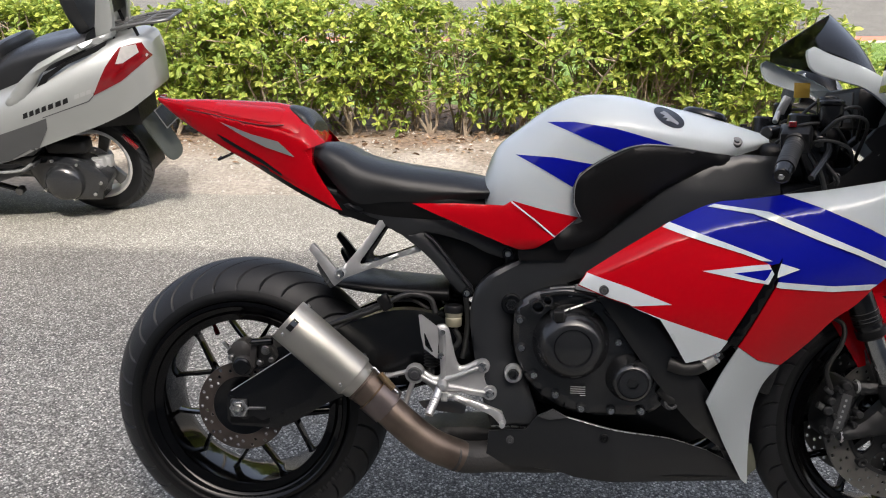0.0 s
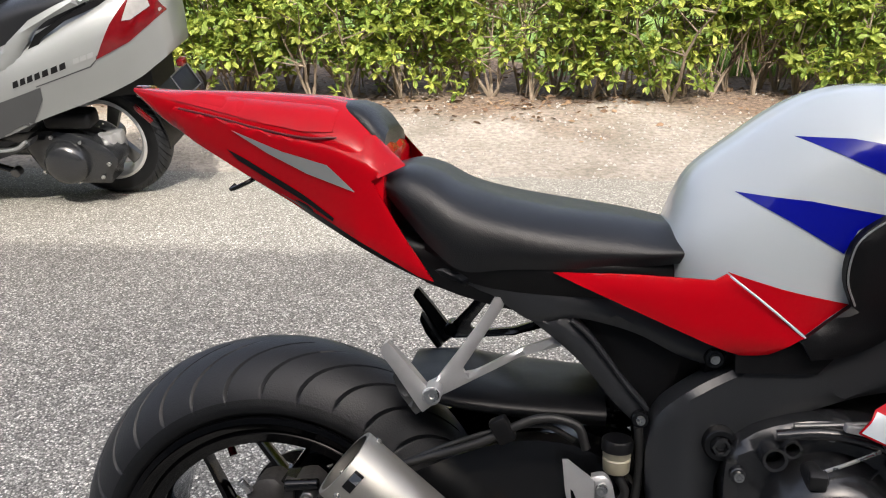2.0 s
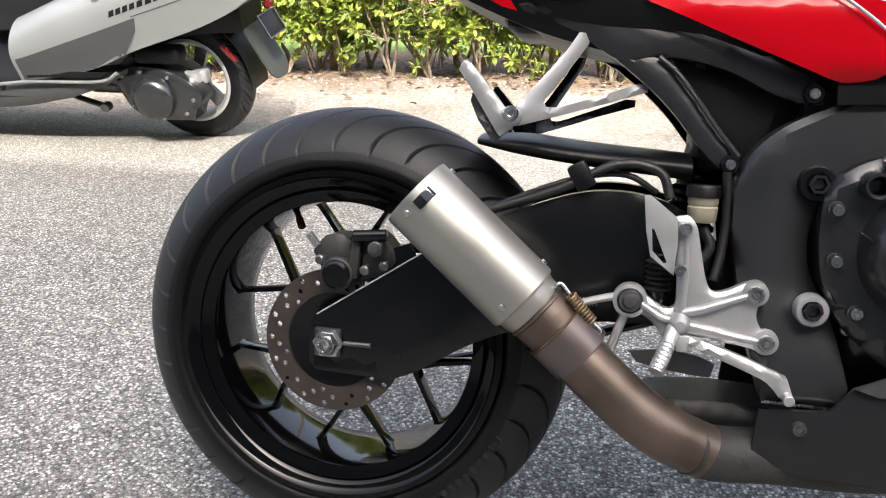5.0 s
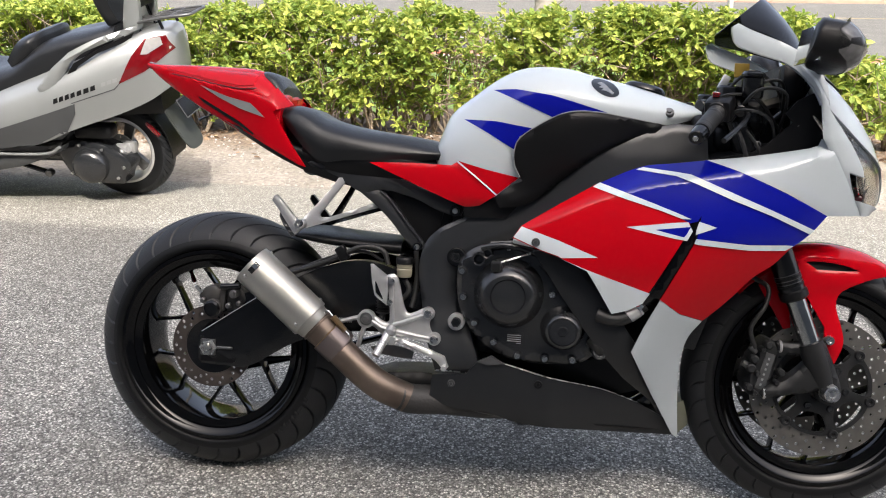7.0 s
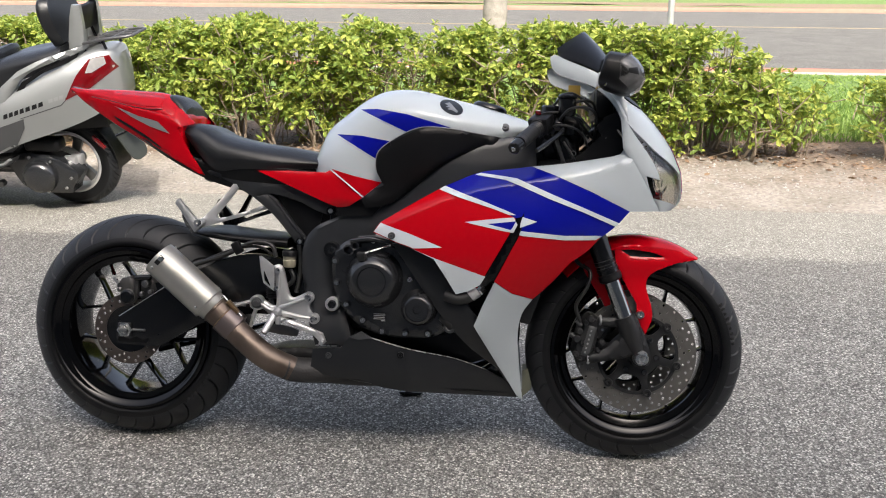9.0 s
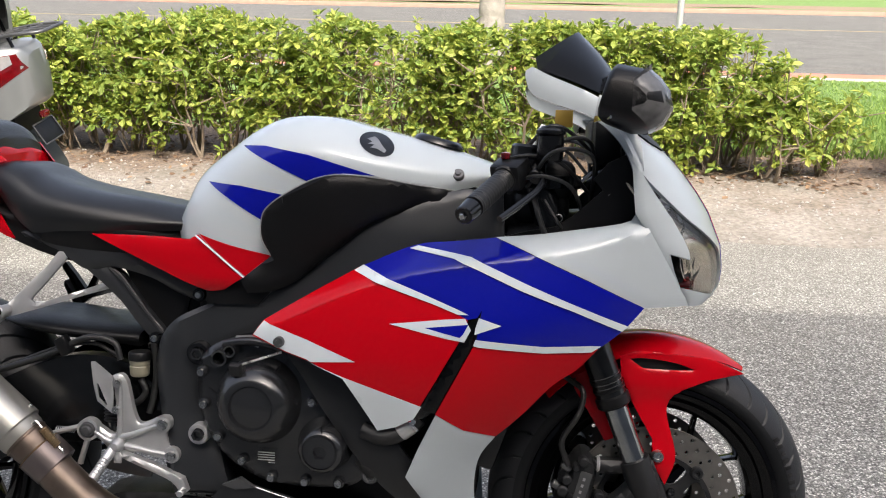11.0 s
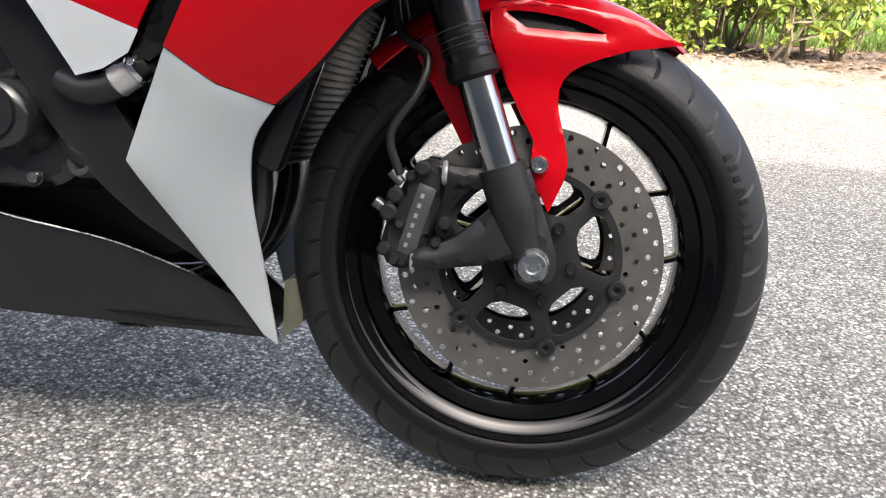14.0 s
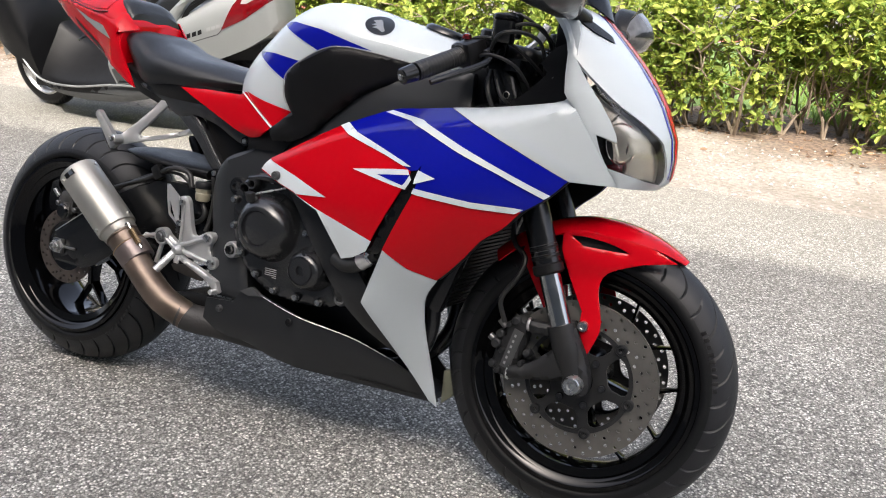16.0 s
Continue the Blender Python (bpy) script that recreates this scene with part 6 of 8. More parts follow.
cover = part("clutch_cover", turned([(0.0, -0.2190), (0.0350, -0.2190), (0.0366, -0.2180), (0.0380, -0.2225), (0.0405, -0.2228), (0.050, -0.2188), (0.060, -0.2095), (0.068, -0.1955), (0.0735, -0.180), (0.077, -0.168), (0.082, -0.150)], "Y", 72, (0.7045, 0, 0.4925)), ENGINE_BLACK, bike, "black domed clutch cover")
part("filler_plug", joined(moved(box((0.020, 0.014, 0.022), (0, 0, 0), 0.003), pose(0.676, -0.212, 0.556, 20, 0, -8)), rod((0.678, -0.175, 0.552), (0.678, -0.210, 0.550), 0.0125, n=20)), CAST_DARK, cover, "dark oil filler plug")
for x, z, tilt in ((0.631, 0.508, 35), (0.740, 0.5525, -52)):
    part("rib", moved(box((0.026, 0.006, 0.0035), (0, 0, 0), 0.0014), pose(x, -0.190, z, 0, tilt, 0)), SATIN_BLACK, cover)
part("dip_rod", tube([(0.679, -0.206, 0.562), (0.712, -0.200, 0.573), (0.748, -0.190, 0.585)], 0.0022, 8), STEEL, cover, "thin steel rod over the cover")
for x, z, r in ((0.636, 0.566, 0.015), (0.6545, 0.5795, 0.011)):
    part("breather", turned([(r * 0.62, -0.172), (r * 0.72, -0.186), (r * 0.95, -0.187), (r, -0.184), (r * 1.05, -0.160)], "Y", 24, (x, 0, z)), ENGINE_BLACK, side_case, "open black breather ring")
part("case_bridge", tube([(0.640, -0.172, 0.590), (0.690, -0.178, 0.598), (0.740, -0.178, 0.590), (0.785, -0.174, 0.573)], 0.0075, 12), ENGINE_BLACK, side_case)
part("case_rib", tube([(0.770, -0.172, 0.560), (0.800, -0.174, 0.530), (0.832, -0.172, 0.490)], 0.0055, 10), ENGINE_BLACK, side_case)
cap = part("starter_cover", turned([(0.0, -0.2120), (0.0108, -0.2120), (0.0112, -0.2165), (0.0268, -0.2165), (0.0276, -0.2125), (0.0296, -0.2125), (0.0306, -0.2150), (0.0355, -0.2120), (0.0395, -0.2050), (0.0415, -0.195), (0.0425, -0.182), (0.0480, -0.174), (0.0510, -0.150)], "Y", 56, (0.8235, 0, 0.4230)), ENGINE_BLACK, bike, "black round starter cover")
part("hex", turned([(0.0112, -0.2125), (0.0112, -0.2172), (0.0126, -0.2176), (0.0132, -0.2160)], "Y", 6, (0.8235, 0, 0.4230)), ENGINE_BLACK, cap, "hexagonal key recess")
part("notch", moved(box((0.003, 0.004, 0.010), (0, 0, 0), 0.001), pose(0.8265, -0.2145, 0.4630)), MATT_BLACK, cap)
for x, z in ((0.600, 0.537), (0.604, 0.480), (0.631, 0.423), (0.675, 0.383), (0.728, 0.356), (0.788, 0.353), (0.848, 0.354), (0.890, 0.394), (0.834, 0.507), (0.868, 0.474), (0.788, 0.565), (0.798, 0.495), (0.700, 0.594)):
    part("boss", turned([(0.0098, -0.162), (0.0098, -0.1705), (0.0086, -0.172), (0, -0.172)], "Y", 16, (x, 0, z)), ENGINE_BLACK, side_case)
    bolt((x, -0.171, z), 0.0066, side_case, STEEL, 0.006)
part("alloy_bracket", moved(box((0.050, 0.012, 0.010), (0, 0, 0), 0.003), pose(0.733, -0.185, 0.606, 0, 10, 0)), ALLOY, bike, "small pale alloy bracket")
part("label_plate", joined(*[box((0.030 if k < 4 else 0.011, 0.001, 0.0016), (0.720 if k < 4 else 0.730, -0.1752, 0.402 - 0.0044 * k)) for k in range(5)]), plain("faint_print", (0.30, 0.30, 0.30), 0.6), bike, "rows of fine unreadable print")
part("oil_pipe", tube([(0.66, -0.165, 0.600), (0.72, -0.168, 0.606), (0.79, -0.168, 0.612)], 0.004, 10), DARK_STEEL, bike)
part("water_pipe", tube([(0.885, -0.165, 0.40), (0.905, -0.175, 0.385), (0.92, -0.15, 0.37), (0.95, -0.12, 0.375)], 0.013, 12), RUBBER_HOSE, bike)
part("drain_boss", turned([(0, -0.178), (0.006, -0.178), (0.008, -0.182), (0.013, -0.182), (0.016, -0.176), (0.017, -0.15)], "Y", 20, (0.905, 0, 0.375)), DARK_GREY, bike)
# slanted black trim between the engine and the lower fairing
part("inner_trim", panel([(0.752, 0.590), (0.80, 0.594), (0.866, 0.562), (0.900, 0.52, 1), (0.930, 0.472, 1), (0.985, 0.392), (1.04, 0.275), (1.084, 0.180), (1.066, 0.19), (1.030, 0.252), (0.962, 0.314), (0.913, 0.370), (0.858, 0.440), (0.815, 0.500), (0.785, 0.545)], lambda x, z: max(side(x, z) + 0.020, -0.196), 0.012, edge=0.005), PAN_BLACK, bike, "black inner fairing trim")

# ---- belly pan, radiator ----
BELLY = [(0.541, 0.300), (0.617, 0.306), (0.640, 0.335), (0.672, 0.350), (0.690, 0.338), (0.800, 0.310), (0.916, 0.282), (1.000, 0.248), (1.078, 0.200), (1.097, 0.166), (1.085, 0.163), (0.90, 0.182, 1), (0.738, 0.199, 1), (0.705, 0.208), (0.668, 0.221), (0.60, 0.222), (0.535, 0.240)]
belly, _ = pair("belly_pan", panel(BELLY, lambda x, z: -0.168 + 0.35 * max(0, x - 0.80) + 0.25 * max(0, 0.25 - z), 0.006, edge=0.002), PAN_BLACK, "satin black belly pan")
part("pan_floor", loft([(0.55, [(0, 0.215), (0.05, 0.215), (0.10, 0.218), (0.14, 0.226), (0.15, 0.236)]), (0.72, [(0, 0.185), (0.05, 0.186), (0.10, 0.192), (0.135, 0.202), (0.15, 0.215)]), (0.92, [(0, 0.165), (0.03, 0.166), (0.07, 0.172), (0.10, 0.182), (0.115, 0.195)]), (1.08, [(0, 0.16), (0.01, 0.16), (0.03, 0.163), (0.045, 0.168), (0.05, 0.175)])], per=3, n=4), MATT_BLACK, bike, "black belly pan floor")
part("pan_fin", panel([(0.640, 0.337), (0.672, 0.352), (0.700, 0.336), (0.665, 0.330)], -0.176, 0.008, edge=0.002), DARK_GREY, belly)
part("pan_edge", tube([(0.69, -0.1695, 0.338), (0.80, -0.168, 0.310), (0.916, -0.128, 0.283), (1.0, -0.098, 0.25)], 0.0010, 6), STEEL, belly, "thin pale upper edge")
bolt((0.585, -0.170, 0.284), 0.008, belly, DARK_GREY)
bolt((0.777, -0.170, 0.2935), 0.009, belly, MATT_BLACK, 0.003, "dark recessed clip")
bolt((0.758, -0.241, 0.614), 0.009, None, DARK_GREY)
part("front_pan_tip", panel([(1.10, 0.160), (1.125, 0.185), (1.120, 0.245), (1.098, 0.235)], -0.035, 0.07, edge=0.004), OLIVE, bike, "faded dark pan tip")
rad = new("radiator")
rad.parent = bike
rad["label"] = "black radiator with thin fins"
part("core", moved(box((0.028, 0.23, 0.21), (0, 0, 0), 0.003), pose(1.125, 0, 0.49, 0, 18, 0)), MATT_BLACK, rad, "black radiator core")
fin_me = None
for k in range(22):
    z = -0.099 + k * 0.0094
    bm = box((0.004, 0.225, 0.0025), (0, 0, 0))
    if fin_me is None:
        fin_me = bpy.data.meshes.new("fin")
        bm.to_mesh(fin_me)
        fin_me.materials.append(FIN_BLACK)
    bm.free()
    f = new("fin", fin_me)
    f.parent = rad
    f.matrix_basis = pose(1.125, 0, 0.49, 0, 18, 0) @ pose(0.0155, 0, z)
part("tank_end", moved(box((0.045, 0.03, 0.22), (0, 0, 0), 0.01), pose(1.125, -0.118, 0.49, 0, 18, 0)), SATIN_BLACK, rad)
part("tank_end", moved(box((0.045, 0.03, 0.22), (0, 0, 0), 0.01), pose(1.125, 0.118, 0.49, 0, 18, 0)), SATIN_BLACK, rad)
part("header_pipe", tube([(0.99, -0.06, 0.50), (1.06, -0.07, 0.42), (1.06, -0.06, 0.30), (0.98, -0.05, 0.22), (0.80, -0.05, 0.20)], 0.019, 14), ENGINE_BLACK, bike)
part("header_pipe", tube([(0.99, 0.06, 0.50), (1.06, 0.07, 0.42), (1.06, 0.06, 0.30), (0.98, 0.05, 0.22), (0.80, 0.05, 0.20)], 0.019, 14), ENGINE_BLACK, bike)

# ---- swingarm, chain side, rear brake ----
ARM = [(-0.030, 0.338), (-0.024, 0.350), (0.05, 0.398), (0.123, 0.446, 1), (0.204, 0.490, 1), (0.275, 0.522, 1), (0.337, 0.538, 1), (0.400, 0.535, 1), (0.45, 0.515, 1), (0.50, 0.47), (0.52, 0.42), (0.49, 0.375), (0.424, 0.375, 1), (0.33, 0.372, 1), (0.217, 0.344, 1), (0.115, 0.285, 1), (0.08, 0.272), (-0.020, 0.276), (-0.030, 0.288)]
arm, _ = pair("swingarm", panel(ARM, lambda x, z: -0.118 + 0.04 * max(0, x - 0.15) - 0.004 * math.sin(max(0, min(1, (x - 0.1) / 0.3)) * math.pi), 0.030, step=0.006, edge=0.005, grid=0.020), SATIN_BLACK, "satin black aluminium swingarm")
# bright alloy bead puts in the highlight along the arm's polished upper edge
part("edge_glint", tube([(-0.018, -0.1185, 0.354), (0.05, -0.1185, 0.399), (0.124, -0.1195, 0.4475)], 0.0011, 6), ALLOY, arm, "bright bead for the highlight on the polished upper edge")
part("cross_brace", box((0.09, 0.20, 0.12), (0.40, 0, 0.45), 0.03, 3), SATIN_BLACK, bike)
part("axle_slot", panel([(-0.022, 0.342), (0.06, 0.342), (0.066, 0.336), (0.066, 0.288), (0.06, 0.282), (-0.022, 0.282)], -0.1185, 0.003, edge=0.001, flat=True), MATT_BLACK, arm)
part("axle_block", box((0.036, 0.010, 0.038), (-0.001, -0.120, 0.3175), 0.002), DARK_STEEL, arm, "bare alloy axle block")
part("adjuster", rod((0.02, -0.120, 0.3175), (0.058, -0.120, 0.3175), 0.0035), DARK_STEEL, arm)
part("axle_nut", turned([(0, -0.134), (0.0075, -0.134), (0.0085, -0.139), (0.014, -0.141), (0.0165, -0.137), (0.0165, -0.131), (0.021, -0.130), (0.021, -0.126)], "Y", 6, (0.0, 0.004, 0.3175)), STEEL, arm, "steel axle nut")
part("axle", turned([(0, -0.124), (0.0062, -0.124), (0.0066, -0.144), (0.0092, -0.145), (0.010, -0.143), (0.011, 0.13), (0, 0.13)], "Y", 20, (0.0, 0.002, 0.3175)), STEEL, bike, "steel rear axle")
bm = loft([(0.182, [(0, 0.602), (0.05, 0.601), (0.082, 0.596), (0.088, 0.592), (0.080, 0.588)]), (0.24, [(0, 0.605), (0.06, 0.603), (0.100, 0.594), (0.106, 0.584), (0.098, 0.578)]), (0.32, [(0, 0.597), (0.06, 0.595), (0.100, 0.586), (0.106, 0.575), (0.098, 0.568)]), (0.45, [(0, 0.588), (0.06, 0.586), (0.09, 0.578), (0.095, 0.568), (0.088, 0.556)])], per=5, n=4)
part("hugger", bm, MATT_BLACK, bike, "black rear wheel hugger")
part("brake_line", tube([(0.10, -0.115, 0.468), (0.20, -0.118, 0.505), (0.29, -0.118, 0.538), (0.36, -0.115, 0.572), (0.41, -0.112, 0.566), (0.425, -0.115, 0.535)], 0.006, 10), RUBBER_HOSE, bike, "black rear brake hose")
part("brake_line", tube([(0.11, -0.105, 0.455), (0.22, -0.11, 0.515), (0.31, -0.11, 0.552), (0.37, -0.105, 0.560), (0.41, -0.10, 0.54)], 0.004, 10), RUBBER_HOSE, bike)
part("hose_clip", moved(box((0.025, 0.02, 0.035), (0, 0, 0), 0.005), pose(0.318, -0.116, 0.556, 0, -30, 0)), MATT_BLACK, bike)


def disc_with_holes(radius, inner, holes, thick, lat):
    """A drilled brake disc."""
    rim = [Vector((radius * math.cos(2 * math.pi * i / 96), radius * math.sin(2 * math.pi * i / 96))) for i in range(96)]
    inn = [Vector((inner * math.cos(2 * math.pi * i / 64), inner * math.sin(2 * math.pi * i / 64))) for i in range(64)]
    loops = [rim, inn]
    for r, a, q in holes:
        cx, cz = r * math.cos(a), r * math.sin(a)
        loops.append([Vector((cx + q * math.cos(t), cz + q * math.sin(t))) for t in np.linspace(0, 2 * math.pi, 9)[:-1]])
    pts, faces_in = [], []
    for l in loops:
        faces_in.append(list(range(len(pts), len(pts) + len(l))))
        pts += l
    vs, _, fs, _, _, of = delaunay_2d_cdt(pts, [], faces_in, 1, 1e-7)
    fs = [f for f, o in zip(fs, of) if all(k == 0 for k in o)]
    bm = bmesh.new()
    top = [bm.verts.new((v.x, lat, v.y)) for v in vs]
    for f in fs:
        bm.faces.new([top[i] for i in f])
    got = bmesh.ops.extrude_face_region(bm, geom=list(bm.faces))
    bmesh.ops.translate(bm, vec=(0, thick, 0), verts=[g for g in got["geom"] if isinstance(g, bmesh.types.BMVert)])
    bmesh.ops.recalc_face_normals(bm, faces=bm.faces)
    return bm


def ring_holes(rows):
    out = []
    for r, n, shift, q in rows:
        out += [(r, 2 * math.pi * (k + shift) / n, q) for k in range(n)]
    return out


part("brake_disc", disc_with_holes(0.0985, 0.066, ring_holes([(0.091, 18, 0.1, 0.0040), (0.081, 18, 0.45, 0.0040), (0.0725, 6, 0.3, 0.0036)]), 0.005, -0.098), DISC_REAR, rear_wheel, "drilled browned steel rear brake disc", smooth=False)
part("disc_carrier", turned([(0.030, -0.085), (0.058, -0.092), (0.068, -0.0945), (0.069, -0.091), (0.030, -0.075)], "Y", 40), SATIN_BLACK, rear_wheel, "black disc carrier")
cal = new("rear_caliper")
cal.parent = bike
cal["label"] = "grimy black rear brake caliper"
part("caliper_body", panel([(-0.030, 0.436), (-0.014, 0.458, 1), (0.010, 0.462, 1), (0.022, 0.452), (0.024, 0.408), (-0.012, 0.404)], -0.112, 0.040, edge=0.007), RUST, cal)
part("caliper_half", panel([(0.038, 0.462), (0.060, 0.466, 1), (0.080, 0.446, 1), (0.084, 0.430), (0.068, 0.408), (0.038, 0.404)], -0.110, 0.040, edge=0.007), RUST, cal)
part("caliper_bridge", panel([(0.012, 0.456), (0.050, 0.460), (0.050, 0.425), (0.012, 0.422)], -0.102, 0.040, edge=0.004), SATIN_BLACK, cal)
part("piston_cap", turned([(0, -0.128), (0.015, -0.128), (0.0185, -0.124), (0.019, -0.105)], "Y", 24, (0.008, 0, 0.410)), SATIN_BLACK, cal)
part("rib", panel([(0.022, 0.405), (0.034, 0.405), (0.040, 0.465), (0.028, 0.468)], -0.120, 0.012, edge=0.004), RUST, cal)
part("banjo", joined(rod((0.062, -0.130, 0.448), (0.062, -0.108, 0.448), 0.010, n=20), rod((0.062, -0.134, 0.448), (0.062, -0.128, 0.448), 0.0065, n=6)), DARK_STEEL, cal)
part("cap_ring", turned([(0.0195, -0.1225), (0.0225, -0.120), (0.0225, -0.105)], "Y", 28, (0.008, 0, 0.410)), RUST, cal)
for x, z in ((-0.016, 0.428), (0.046, 0.418), (0.072, 0.425)):
    part("bolt", turned([(0, -0.122), (0.004, -0.122), (0.0065, -0.120), (0.007, -0.108)], "Y", 16, (x, 0, z)), DARK_STEEL, cal)
part("bleeder", rod((-0.022, -0.11, 0.445), (-0.034, -0.115, 0.462), 0.005), STEEL, cal)
part("slide_pin", rod((0.03, -0.12, 0.462), (0.075, -0.118, 0.466), 0.008), SATIN_BLACK, cal)
part("bracket", panel([(0.00, 0.40), (0.05, 0.40), (0.11, 0.435), (0.10, 0.455), (0.06, 0.44)], -0.104, 0.012, edge=0.003), SATIN_BLACK, cal)
part("sprocket", disc_with_holes(0.098, 0.05, ring_holes([(0.075, 6, 0, 0.012)]), 0.006, 0.098), SATIN_BLACK, rear_wheel, "dark rear sprocket", smooth=False)
part("chain", joined(tube([(0.0, 0.101, 0.409), (0.25, 0.101, 0.447), (0.50, 0.101, 0.463)], 0.008, 8), tube([(0.0, 0.101, 0.213), (0.25, 0.101, 0.28), (0.50, 0.101, 0.36)], 0.008, 8)), SATIN_BLACK, bike, "dark drive chain")
part("valve", joined(rod((-0.0925, -0.014, 0.170), (-0.084, -0.020, 0.154), 0.0045), rod((-0.084, -0.020, 0.154), (-0.0765, -0.026, 0.141), 0.0058)), LENS_RED, rear_wheel, "red valve cap").matrix_basis = Matrix.Identity(4)

# ---- exhaust ----
ex = new("exhaust")
ex.parent = bike
ex["label"] = "brushed steel silencer on a heat-stained pipe"
BRUSHED = plain("brushed_stainless", (0.365, 0.360, 0.330), 0.42, metal=0.8, vary=0.16, scale=14, bump=0.00012, bump_scale=900)
A, B = Vector((0.126, -0.182, 0.530)), Vector((0.262, -0.176, 0.410))
axis = (B - A).normalized()
length = (B - A).length
place = Matrix.Translation(A) @ axis.to_track_quat("Z", "Y").to_matrix().to_4x4()
R = 0.0475
faced = place.to_3x3().inverted() @ Vector((0.0093, -0.0459, 0.0082))
TAG_TURN = math.degrees(math.atan2(faced.y, faced.x))
bm = turned([(R - 0.006, 0.0), (R - 0.001, 0.0), (R, 0.002), (R, length * 0.5), (R, length - 0.002), (R - 0.002, length), (R - 0.006, length)], "Z", 72)
part("silencer", moved(bm, place), BRUSHED, ex, "brushed stainless silencer can")
bm = turned([(R - 0.005, 0.012), (0.028, 0.010), (0.022, 0.012), (0.022, 0.09), (0.0, 0.09)], "Z", 48)
part("end_cap", moved(bm, place), SATIN_BLACK, ex, "dark silencer outlet")
bm = turned([(R - 0.004, length - 0.001), (R - 0.006, length + 0.006), (0.041, length + 0.014), (0.039, length + 0.018)], "Z", 56)
part("inlet_cone", moved(bm, place), BRUSHED, ex)
for k in range(3):
    a = radians(200 + 120 * k)
    for h in (0.014, length - 0.014):
        p = place @ Vector((math.cos(a) * R, math.sin(a) * R, h))
        n = (place.to_3x3() @ Vector((math.cos(a), math.sin(a), 0))).normalized()
        part("rivet", rod(p - n * 0.001, p + n * 0.003, 0.004, n=12), STEEL, ex)
tag = part("end_band", moved(box((0.0012, 0.026, 0.013), (0, 0, 0), 0.0004), place @ pose(0, 0, 0.016) @ pose(0, 0, 0, 0, 0, TAG_TURN) @ pose(R + 0.0004, 0, 0)), MATT_BLACK, ex, "small black and chrome plate")
part("shine", moved(box((0.0012, 0.011, 0.012), (0, 0, 0), 0.0004), place @ pose(0, 0, 0.016) @ pose(0, 0, 0, 0, 0, TAG_TURN) @ pose(R + 0.0012, -0.004, 0)), CHROME, tag, "chrome half of the plate")
p0 = B + axis * 0.012
pipe = [p0, B + axis * 0.05, Vector((0.352, -0.180, 0.327)), Vector((0.420, -0.178, 0.273)), Vector((0.484, -0.160, 0.240))]
part("link_pipe", tube(pipe, lambda q: 0.0385 - 0.0050 * min(1, max(0, q * 4 - 0.7)), 28, 14), HEAT_PIPE, ex, "brown heat-stained link pipe")
# the pipe takes a darker material from here on
part("collector_pipe", tube([Vector((0.466, -0.167, 0.2475)), Vector((0.50, -0.150, 0.236)), Vector((0.57, -0.125, 0.231)), Vector((0.66, -0.10, 0.222)), Vector((0.75, -0.06, 0.215))], 0.0335, 24, 10), RUST, ex, "dark lower run of the exhaust pipe")
c = B + axis * 0.022
part("weld_ring", moved(turned([(0.0378, -0.003), (0.0405, -0.001), (0.0405, 0.001), (0.0378, 0.003)], "Z", 36), Matrix.Translation(c) @ axis.to_track_quat("Z", "Y").to_matrix().to_4x4()), HEAT_PIPE, ex)
sleeve = Matrix.Translation(B + axis * 0.052) @ axis.to_track_quat("Z", "Y").to_matrix().to_4x4()
part("sleeve", moved(turned([(0.0380, 0.0), (0.0412, 0.002), (0.0410, 0.026), (0.0404, 0.044), (0.0330, 0.047)], "Z", 40), sleeve), PURPLE_PIPE, ex, "blued steel sleeve")
part("sleeve_edge", moved(turned([(0.0400, -0.0012), (0.0418, 0.0), (0.0400, 0.0014)], "Z", 40), sleeve), BRASS, ex, "bronze weld line")
# retaining spring
s0, s1 = B + axis * 0.018 + Vector((0.036, -0.014, 0.030)), B + axis * 0.075 + Vector((0.032, -0.014, 0.025))
turns = []
w = (s1 - s0).normalized()
u = w.orthogonal().normalized()
v = w.cross(u)
for i in range(81):
    t = i / 80
    a = t * 2 * math.pi * 10
    turns.append(s0.lerp(s1, 0.15 + 0.7 * t) + (u * math.cos(a) + v * math.sin(a)) * 0.006)
part("spring", tube(turns, 0.0017, 6, 1), BRASS, ex, "coiled retaining spring")
part("spring_hook", tube([s0 + Vector((-0.014, 0, 0.0)), s0 + Vector((-0.006, 0, 0.006)), s0.lerp(s1, 0.12)], 0.0022, 6), STEEL, ex)
part("spring_hook", tube([s1 + Vector((0.0, 0, -0.016)), s1 + Vector((0.004, 0, -0.004)), s0.lerp(s1, 0.9)], 0.0022, 6), STEEL, ex)
part("hanger", tube([(0.366, -0.150, 0.348), (0.374, -0.150, 0.375), (0.384, -0.150, 0.405)], 0.0055, 8), ALLOY, ex)
part("hanger", tube([(0.310, -0.145, 0.398), (0.345, -0.147, 0.410), (0.380, -0.150, 0.420)], 0.005, 8), ALLOY, ex)
part("collector", panel([(0.375, 0.268), (0.41, 0.238), (0.46, 0.226), (0.54, 0.222), (0.62, 0.215), (0.62, 0.285), (0.50, 0.29), (0.43, 0.285)], -0.125, 0.10, edge=0.01), MATT_BLACK, ex, "dark exhaust collector guard")

